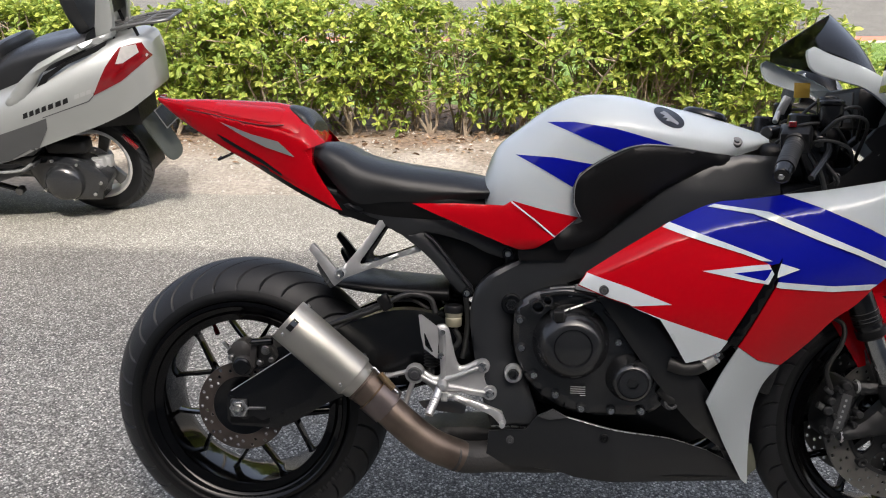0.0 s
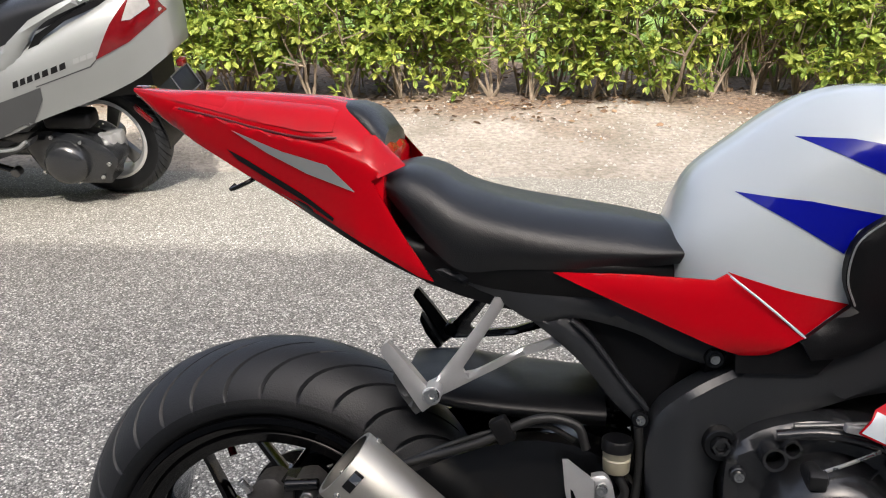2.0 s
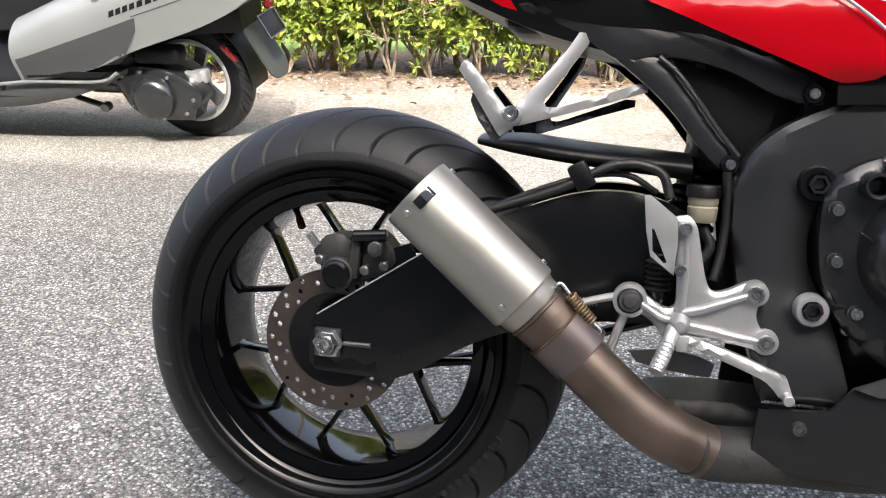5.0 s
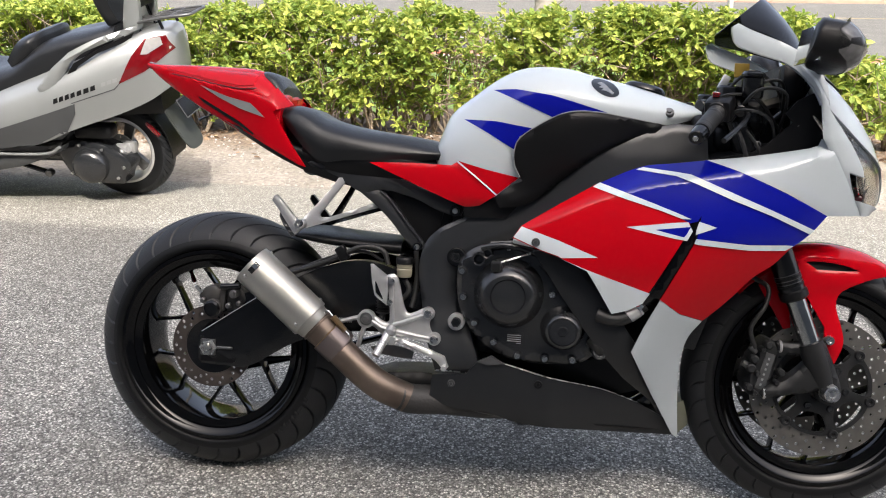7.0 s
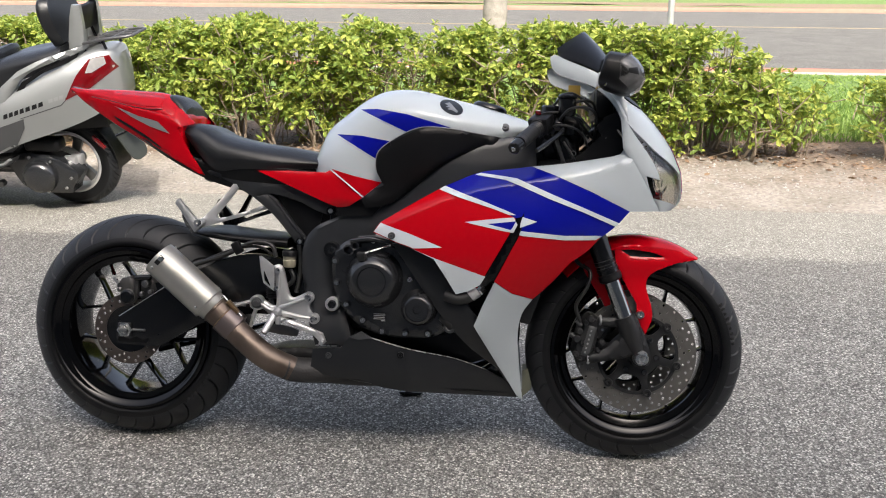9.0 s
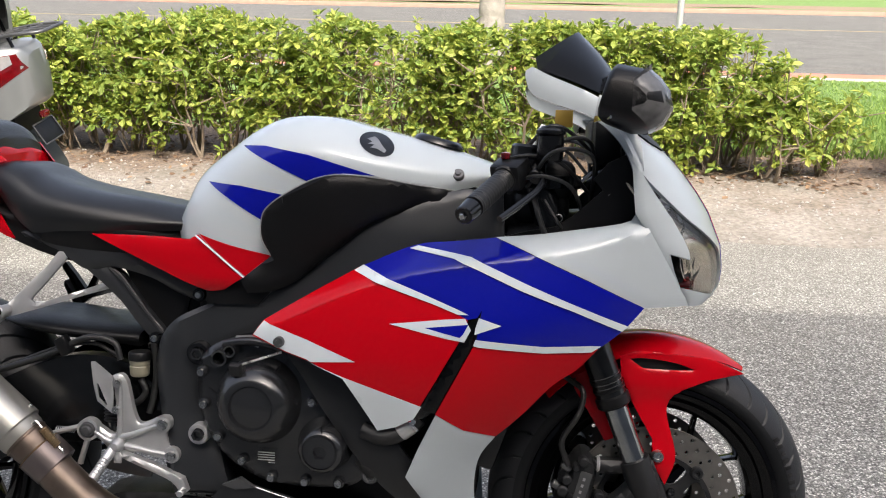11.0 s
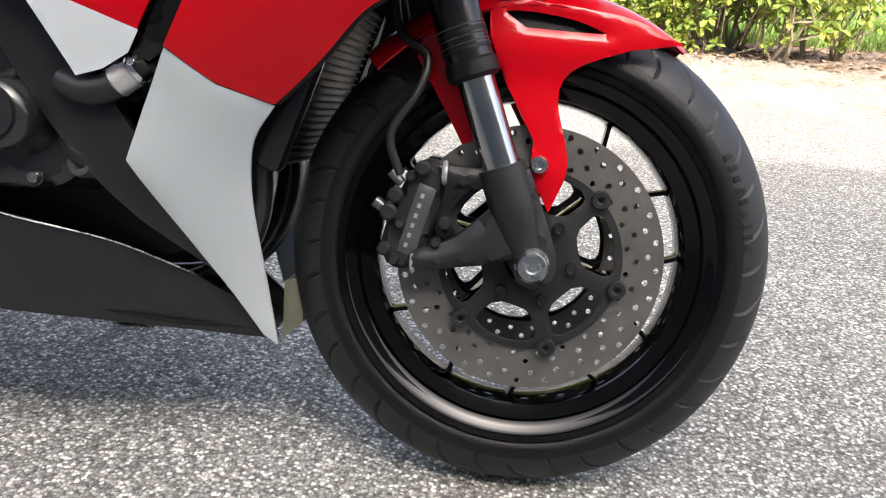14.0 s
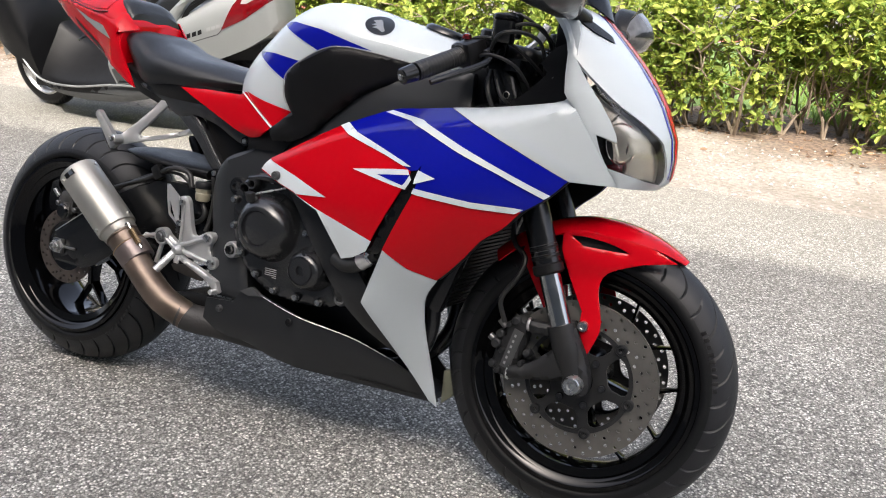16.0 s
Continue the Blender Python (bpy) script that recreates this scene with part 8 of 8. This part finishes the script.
# silver body, wide at the middle and tapering to the tail
BODY = [(-0.62, [(0, 0.60), (0.16, 0.60), (0.30, 0.57), (0.370, 0.47), (0.34, 0.34)]),
        (-0.40, [(0, 0.68), (0.17, 0.68), (0.31, 0.65), (0.372, 0.54), (0.345, 0.37)]),
        (-0.24, [(0, 0.74), (0.17, 0.74), (0.305, 0.70), (0.362, 0.59), (0.340, 0.41)]),
        (-0.08, [(0, 0.80), (0.165, 0.80), (0.29, 0.755), (0.345, 0.65), (0.320, 0.475)]),
        (0.14, [(0, 0.88), (0.14, 0.88), (0.235, 0.838), (0.275, 0.72), (0.25, 0.540)]),
        (0.28, [(0, 0.925), (0.11, 0.925), (0.17, 0.895), (0.215, 0.775), (0.195, 0.595)]),
        (0.345, [(0, 0.930), (0.08, 0.930), (0.125, 0.910), (0.160, 0.80), (0.145, 0.635)]),
        (0.385, [(0, 0.922), (0.06, 0.922), (0.096, 0.902), (0.122, 0.81), (0.112, 0.665)]),
        (0.408, [(0, 0.900), (0.035, 0.900), (0.058, 0.884), (0.074, 0.81), (0.066, 0.71)])]
bm = loft(BODY, per=5, n=6)
on_body = cast_on(bm)
s_body = part("body", bm, SILVER, scooter, "silver painted rear body")


def s_decal(name, pts, material, label, lift=0.002, thick=0.001, both_sides=True, dx=0.0, dz=0.0):
    bm = panel([(q[0] + dx, q[1] + dz, *q[2:]) for q in pts], on_body, thick, step=0.012, grid=0.016, lift=lift)
    if both_sides:
        part(name, mirrored(bm), material, s_body, label)
    return part(name, bm, material, s_body, label)


s_decal("side_panel", [(-0.60, 0.440), (-0.545, 0.455), (-0.040, 0.612), (-0.050, 0.560), (-0.120, 0.452), (-0.17, 0.415), (-0.35, 0.395), (-0.60, 0.35)], DARK_GREY, "dark grey lower panel", 0.004, 0.004)
s_decal("tail_lamp", [(0.150, 0.662), (0.215, 0.785), (0.272, 0.862), (0.356, 0.868), (0.385, 0.80), (0.272, 0.715)], LENS_RED, "red tail lamp", 0.004, 0.004, dx=0.022, dz=0.036)
s_decal("indicator_lens", [(0.285, 0.868), (0.340, 0.870), (0.350, 0.835), (0.290, 0.800), (0.262, 0.800)], LENS_WHITE, "clear indicator lens", 0.007, 0.003, dx=0.018, dz=0.030)
s_decal("seam", [(-0.10, 0.560), (0.10, 0.617), (0.125, 0.640), (0.130, 0.655), (0.133, 0.655), (0.128, 0.638), (0.103, 0.613), (-0.10, 0.556)], DARK_GREY, "", 0.0016, 0.0006, dx=0.045, dz=0.058)
# plain bars where the model name stands
for i, (u, w) in enumerate(((-0.185, 0.026), (-0.155, 0.024), (-0.127, 0.024), (-0.099, 0.024), (-0.070, 0.026), (-0.038, 0.028), (-0.006, 0.026))):
    z = 0.560 + 0.30 * (u + 0.185)
    s_decal("name_bar", [(u, z), (u + w * 0.9, z + 0.008), (u + w * 0.95, z + 0.032), (u + 0.004, z + 0.024)], MATT_BLACK, "", 0.0022, 0.0008, False, 0.048, 0.056)
for i in range(3):
    u = 0.045 + 0.026 * i
    z = 0.634 + 0.28 * (u - 0.045)
    s_decal("name_bar", [(u, z), (u + 0.020, z + 0.005), (u + 0.023, z + 0.024), (u + 0.003, z + 0.019)], GREY_DECAL, "", 0.0022, 0.0008, False, 0.048, 0.056)

# seat, backrest, grab rail, rack
part("seat", loft([(-1.02, [(0, 0.70), (0.08, 0.70), (0.14, 0.68), (0.15, 0.64), (0.13, 0.60)]), (-0.80, [(0, 0.72), (0.12, 0.72), (0.20, 0.69), (0.23, 0.62), (0.22, 0.53)]), (-0.60, [(0, 0.715), (0.14, 0.715), (0.23, 0.69), (0.26, 0.63), (0.26, 0.55)]), (-0.42, [(0, 0.76), (0.14, 0.76), (0.22, 0.735), (0.25, 0.69), (0.25, 0.63)]), (-0.24, [(0, 0.87), (0.13, 0.87), (0.20, 0.845), (0.23, 0.79), (0.23, 0.70)]), (0.0, [(0, 0.925), (0.12, 0.925), (0.19, 0.90), (0.21, 0.85), (0.21, 0.76)]), (0.14, [(0, 0.955), (0.11, 0.955), (0.16, 0.935), (0.18, 0.89), (0.18, 0.83)])], per=5, n=5), VINYL, scooter, "black vinyl seat")
part("rider_backrest", moved(loft([(-0.05, [(0, 0.10), (0.09, 0.10), (0.15, 0.085), (0.16, 0.05), (0.15, 0.0)]), (0.0, [(0, 0.145), (0.10, 0.145), (0.17, 0.12), (0.18, 0.06), (0.17, 0.0)]), (0.05, [(0, 0.12), (0.09, 0.12), (0.15, 0.10), (0.16, 0.05), (0.15, 0.0)])], per=4, n=5), pose(-0.42, 0, 0.74, 0, 40, 0) @ Matrix.Diagonal((1, 1.1, 1.5, 1))), VINYL, scooter, "black padded rider backrest")
RAIL = [(-0.215, 0.690), (-0.13, 0.782), (-0.035, 0.858), (0.07, 0.905, 1), (0.17, 0.935), (0.255, 0.955), (0.25, 0.932), (0.12, 0.888, 1), (0.0, 0.838, 1), (-0.065, 0.775, 1), (-0.110, 0.700), (-0.15, 0.670, 1), (-0.20, 0.664, 1)]
s_pair("grab_rail", panel(RAIL, lambda x, z: -float(np.interp(x, (-0.22, 0.0, 0.15, 0.26), (0.352, 0.300, 0.240, 0.150))), 0.034, edge=0.012, grid=0.016), SILVER, "silver passenger grab rail")
# matt black sheets paint the shade in the opening under the grab rail
s_pair("rail_shade", panel([(-0.10, 0.705), (-0.03, 0.800), (0.10, 0.868), (0.24, 0.925), (0.22, 0.890), (0.08, 0.842), (-0.01, 0.785), (-0.07, 0.700)], lambda x, z: -float(np.interp(x, (-0.22, 0.0, 0.15, 0.26), (0.335, 0.283, 0.222, 0.135))), 0.004, grid=0.02), MATT_BLACK, "black sheet painting the shade in the grab rail recess")
s_pair("backrest_strut", panel([(0.160, 0.890), (0.170, 0.98), (0.200, 1.10), (0.222, 1.16), (0.262, 1.16), (0.262, 1.05), (0.250, 0.935), (0.225, 0.90)], -0.115, 0.028, edge=0.008, grid=0.02), SILVER, "silver backrest strut")
part("backrest", moved(loft([(-0.045, [(0, 0.10), (0.10, 0.10), (0.14, 0.06), (0.14, -0.02), (0.11, -0.10)]), (-0.02, [(0, 0.125), (0.12, 0.125), (0.165, 0.07), (0.165, -0.03), (0.13, -0.12)]), (0.03, [(0, 0.115), (0.11, 0.115), (0.15, 0.06), (0.15, -0.03), (0.12, -0.11)])], per=4, n=5), pose(0.10, 0, 1.07, 0, -12, 0)), VINYL, scooter, "round black passenger backrest pad")
part("pad_back", moved(box((0.03, 0.20, 0.13), (0, 0, 0), 0.01), pose(0.235, 0, 1.085, 0, 8, 0)), MATT_BLACK, scooter)
rack = new("luggage_rack")
rack.parent = scooter
rack["label"] = "dull grey tubular luggage rack"
part("frame", tube([(0.17, -0.10, 0.945), (0.36, -0.115, 0.985), (0.50, -0.10, 1.002), (0.515, 0.0, 1.005), (0.50, 0.10, 1.002), (0.36, 0.115, 0.985), (0.17, 0.10, 0.945)], 0.0075, 10), DARK_STEEL, rack)
for yy in (-0.06, 0.0, 0.06):
    part("slat", tube([(0.20, yy, 0.95), (0.36, yy, 0.982), (0.505, yy, 1.0)], 0.0055, 8), DARK_STEEL, rack)
for xx, zz in ((0.28, 0.967), (0.40, 0.99)):
    part("cross_bar", tube([(xx, -0.11, zz), (xx, 0.0, zz), (xx, 0.11, zz)], 0.005, 8), DARK_STEEL, rack)
for yy in (-0.09, 0.09):
    part("stay", tube([(0.25, yy, 0.90), (0.22, yy, 0.96), (0.20, yy, 1.04)], 0.008, 8), SATIN_BLACK, rack)
    part("stay", tube([(0.36, yy, 0.93), (0.35, yy, 0.96), (0.34, yy, 0.985)], 0.008, 8), SATIN_BLACK, rack)

# tail underside, mudguard, plate
part("inner_fender", loft([(-0.30, [(0, 0.56), (0.06, 0.56), (0.11, 0.54), (0.13, 0.47), (0.13, 0.40)]), (-0.05, [(0, 0.64), (0.07, 0.64), (0.12, 0.61), (0.14, 0.55), (0.14, 0.47)]), (0.15, [(0, 0.66), (0.07, 0.66), (0.12, 0.63), (0.14, 0.58), (0.13, 0.50)]), (0.30, [(0, 0.66), (0.06, 0.66), (0.10, 0.63), (0.11, 0.57), (0.10, 0.50)])], per=4, n=5), MATT_BLACK, scooter, "black inner fender")
bm = bmesh.new()
rows = []
for i in range(15):
    a = radians(-5 + 75 * i / 14)
    rows.append([bm.verts.new((0.30 * math.cos(a), y, 0.272 + 0.30 * math.sin(a))) for y in (-0.085, -0.07, 0.0, 0.07, 0.085)])
for a, b in zip(rows, rows[1:]):
    for k in range(4):
        bm.faces.new((a[k], a[k + 1], b[k + 1], b[k]))
bmesh.ops.recalc_face_normals(bm, faces=bm.faces)
bmesh.ops.solidify(bm, geom=list(bm.faces), thickness=0.006)
part("splash_guard", bm, MATT_BLACK, scooter, "black splash guard")
guard = part("mudguard", moved(panel([(-0.085, 0.15), (0.085, 0.15), (0.10, 0.05), (0.095, -0.10, 1), (0.06, -0.145, 1), (0.0, -0.155, 1), (-0.06, -0.145, 1), (-0.095, -0.10, 1), (-0.10, 0.05)], 0.0, 0.006, edge=0.002, grid=0.03), pose(0.345, 0, 0.43, 0, -28, 0) @ pose(0, 0, 0, 0, 0, 90)), LEG_GREY, scooter, "faded grey rear mudguard flap")
s_pair("reflector", moved(box((0.022, 0.012, 0.095), (0, 0, 0), 0.004), pose(0.222, -0.105, 0.412, 0, -42, 0)), LENS_RED, "red side reflector")
part("plate_holder", moved(box((0.004, 0.17, 0.10), (0, 0, 0), 0.002), pose(0.385, 0, 0.52, 0, -28, 0)), MATT_BLACK, scooter, "dark plate holder")
frame_at = pose(0.390, 0, 0.52, 0, -28, 0)
for a, b in (((-0.084, -0.050), (0.084, -0.050)), ((-0.084, 0.050), (0.084, 0.050)), ((-0.084, -0.050), (-0.084, 0.050)), ((0.084, -0.050), (0.084, 0.050))):
    part("plate_frame", moved(rod((0, a[0], a[1]), (0, b[0], b[1]), 0.0032, n=8), frame_at), DARK_STEEL, scooter, "dull rim of the plate holder")
part("plate_lamp", box((0.03, 0.05, 0.03), (0.385, 0, 0.60), 0.006), LENS_RED, scooter, "small red lamp")

# engine and belt case
case = part("belt_case", panel([(-0.26, 0.30), (-0.235, 0.35, 1), (-0.185, 0.378, 1), (-0.06, 0.374, 1), (0.05, 0.337, 1), (0.115, 0.285, 1), (0.125, 0.245, 1), (0.09, 0.19, 1), (0.076, 0.152), (-0.005, 0.150), (-0.10, 0.152, 1), (-0.20, 0.19, 1)], -0.235, 0.11, edge=0.014, grid=0.02), ENGINE_BLACK, scooter, "black belt drive case")
part("clutch_dome", turned([(0, -0.292), (0.03, -0.291), (0.065, -0.284), (0.085, -0.270), (0.093, -0.250), (0.096, -0.23)], "Y", 48, (-0.083, 0, 0.252)), ENGINE_BLACK, case, "dark round belt cover")
for x, z in ((-0.21, 0.345), (-0.19, 0.208), (-0.05, 0.165), (0.06, 0.19), (0.10, 0.25), (0.0, 0.345), (-0.12, 0.365)):
    bolt((x, -0.246, z), 0.008, case)
part("rear_gearcase", joined(turned([(0, -0.175), (0.03, -0.172), (0.05, -0.160), (0.062, -0.13), (0.065, -0.08)], "Y", 28, (0.045, 0, 0.275)), box((0.10, 0.05, 0.05), (0.02, -0.15, 0.32), 0.015), box((0.05, 0.05, 0.09), (0.075, -0.15, 0.30), 0.012)), ALLOY, scooter, "dirty alloy final drive")
part("caliper", box((0.07, 0.05, 0.06), (0.085, -0.115, 0.315), 0.012), ALLOY, scooter, "alloy rear caliper")
part("crank_case", box((0.30, 0.30, 0.22), (-0.34, 0, 0.33), 0.05, 3), ENGINE_BLACK, scooter)
part("air_box", box((0.20, 0.10, 0.07), (-0.05, -0.18, 0.425), 0.02, 3), MATT_BLACK, scooter)
part("stand_bar", tube([(-0.56, -0.22, 0.275), (-0.45, -0.225, 0.235), (-0.33, -0.225, 0.200)], 0.013, 8), SATIN_BLACK, scooter, "black folded foot rest arm")
part("stand_knob", rod((-0.33, -0.245, 0.198), (-0.33, -0.205, 0.198), 0.020, n=16), DARK_STEEL, scooter)

# floor boards, leg shield, front
s_pair("floor_side", panel([(-1.48, 0.50), (-1.30, 0.315, 1), (-1.00, 0.285, 1), (-0.62, 0.335), (-0.25, 0.345), (-0.16, 0.385), (-0.17, 0.362), (-0.26, 0.32), (-0.42, 0.265), (-0.70, 0.215, 1), (-1.00, 0.205, 1), (-1.28, 0.25, 1), (-1.44, 0.38)], lambda x, z: -0.335 + 0.10 * max(0, 0.32 - z) + 0.10 * max(0, -1.2 - x), 0.06, edge=0.012, grid=0.03), DARK_GREY, "dark grey lower body side")
s_pair("trim_strip", tube([(-1.46, -0.325, 0.50), (-1.29, -0.345, 0.318), (-1.0, -0.345, 0.29), (-0.62, -0.348, 0.338), (-0.26, -0.345, 0.35), (-0.165, -0.34, 0.388)], 0.007, 8), SILVER, "silver trim strip")
s_pair("vent_panel", panel([(-0.60, 0.385), (-0.20, 0.392), (-0.25, 0.368), (-0.58, 0.36)], -0.352, 0.004, edge=0.001), MATT_BLACK, "black slotted vent")
part("floor_tunnel", loft([(-1.35, [(0, 0.62), (0.08, 0.62), (0.14, 0.55), (0.30, 0.34), (0.32, 0.26)]), (-1.05, [(0, 0.48), (0.08, 0.48), (0.14, 0.44), (0.31, 0.32), (0.33, 0.25)]), (-0.60, [(0, 0.52), (0.10, 0.52), (0.18, 0.47), (0.31, 0.35), (0.33, 0.27)])], per=4, n=4), MATT_BLACK, scooter, "black floor tunnel")
part("leg_shield", loft([(-1.68, [(0, 0.95), (0.18, 0.94), (0.30, 0.88), (0.34, 0.74), (0.30, 0.58)]), (-1.52, [(0, 0.98), (0.20, 0.97), (0.33, 0.90), (0.375, 0.72), (0.34, 0.47)]), (-1.38, [(0, 0.92), (0.20, 0.91), (0.33, 0.85), (0.37, 0.66), (0.33, 0.36)]), (-1.30, [(0, 0.70), (0.18, 0.70), (0.31, 0.62), (0.345, 0.50), (0.32, 0.32)])], per=4, n=5), MATT_BLACK, scooter, "dark leg shield")
part("front_cowl", loft([(-2.00, [(0, 0.72), (0.06, 0.71), (0.10, 0.68), (0.11, 0.64), (0.09, 0.60)]), (-1.88, [(0, 0.86), (0.14, 0.85), (0.22, 0.80), (0.25, 0.70), (0.20, 0.58)]), (-1.70, [(0, 0.98), (0.18, 0.97), (0.30, 0.91), (0.34, 0.74), (0.30, 0.57)])], per=4, n=5), SILVER, scooter, "silver front cowl")
part("front_fender", loft([(-1.93, [(0, 0.42), (0.05, 0.42), (0.07, 0.40), (0.075, 0.37), (0.07, 0.33)]), (-1.72, [(0, 0.56), (0.06, 0.56), (0.085, 0.54), (0.09, 0.48), (0.085, 0.42)]), (-1.50, [(0, 0.53), (0.06, 0.53), (0.085, 0.50), (0.09, 0.44), (0.085, 0.38)])], per=4, n=4), SILVER, scooter, "silver front fender")
s_pair("fork_leg", rod((-1.62, -0.085, 0.27), (-1.50, -0.085, 0.62), 0.02), ALLOY, "alloy fork leg")
part("handlebar", tube([(-1.22, -0.36, 1.02), (-1.30, -0.26, 1.05), (-1.38, 0.0, 1.02), (-1.30, 0.26, 1.05), (-1.22, 0.36, 1.02)], 0.015, 10), MATT_BLACK, scooter)
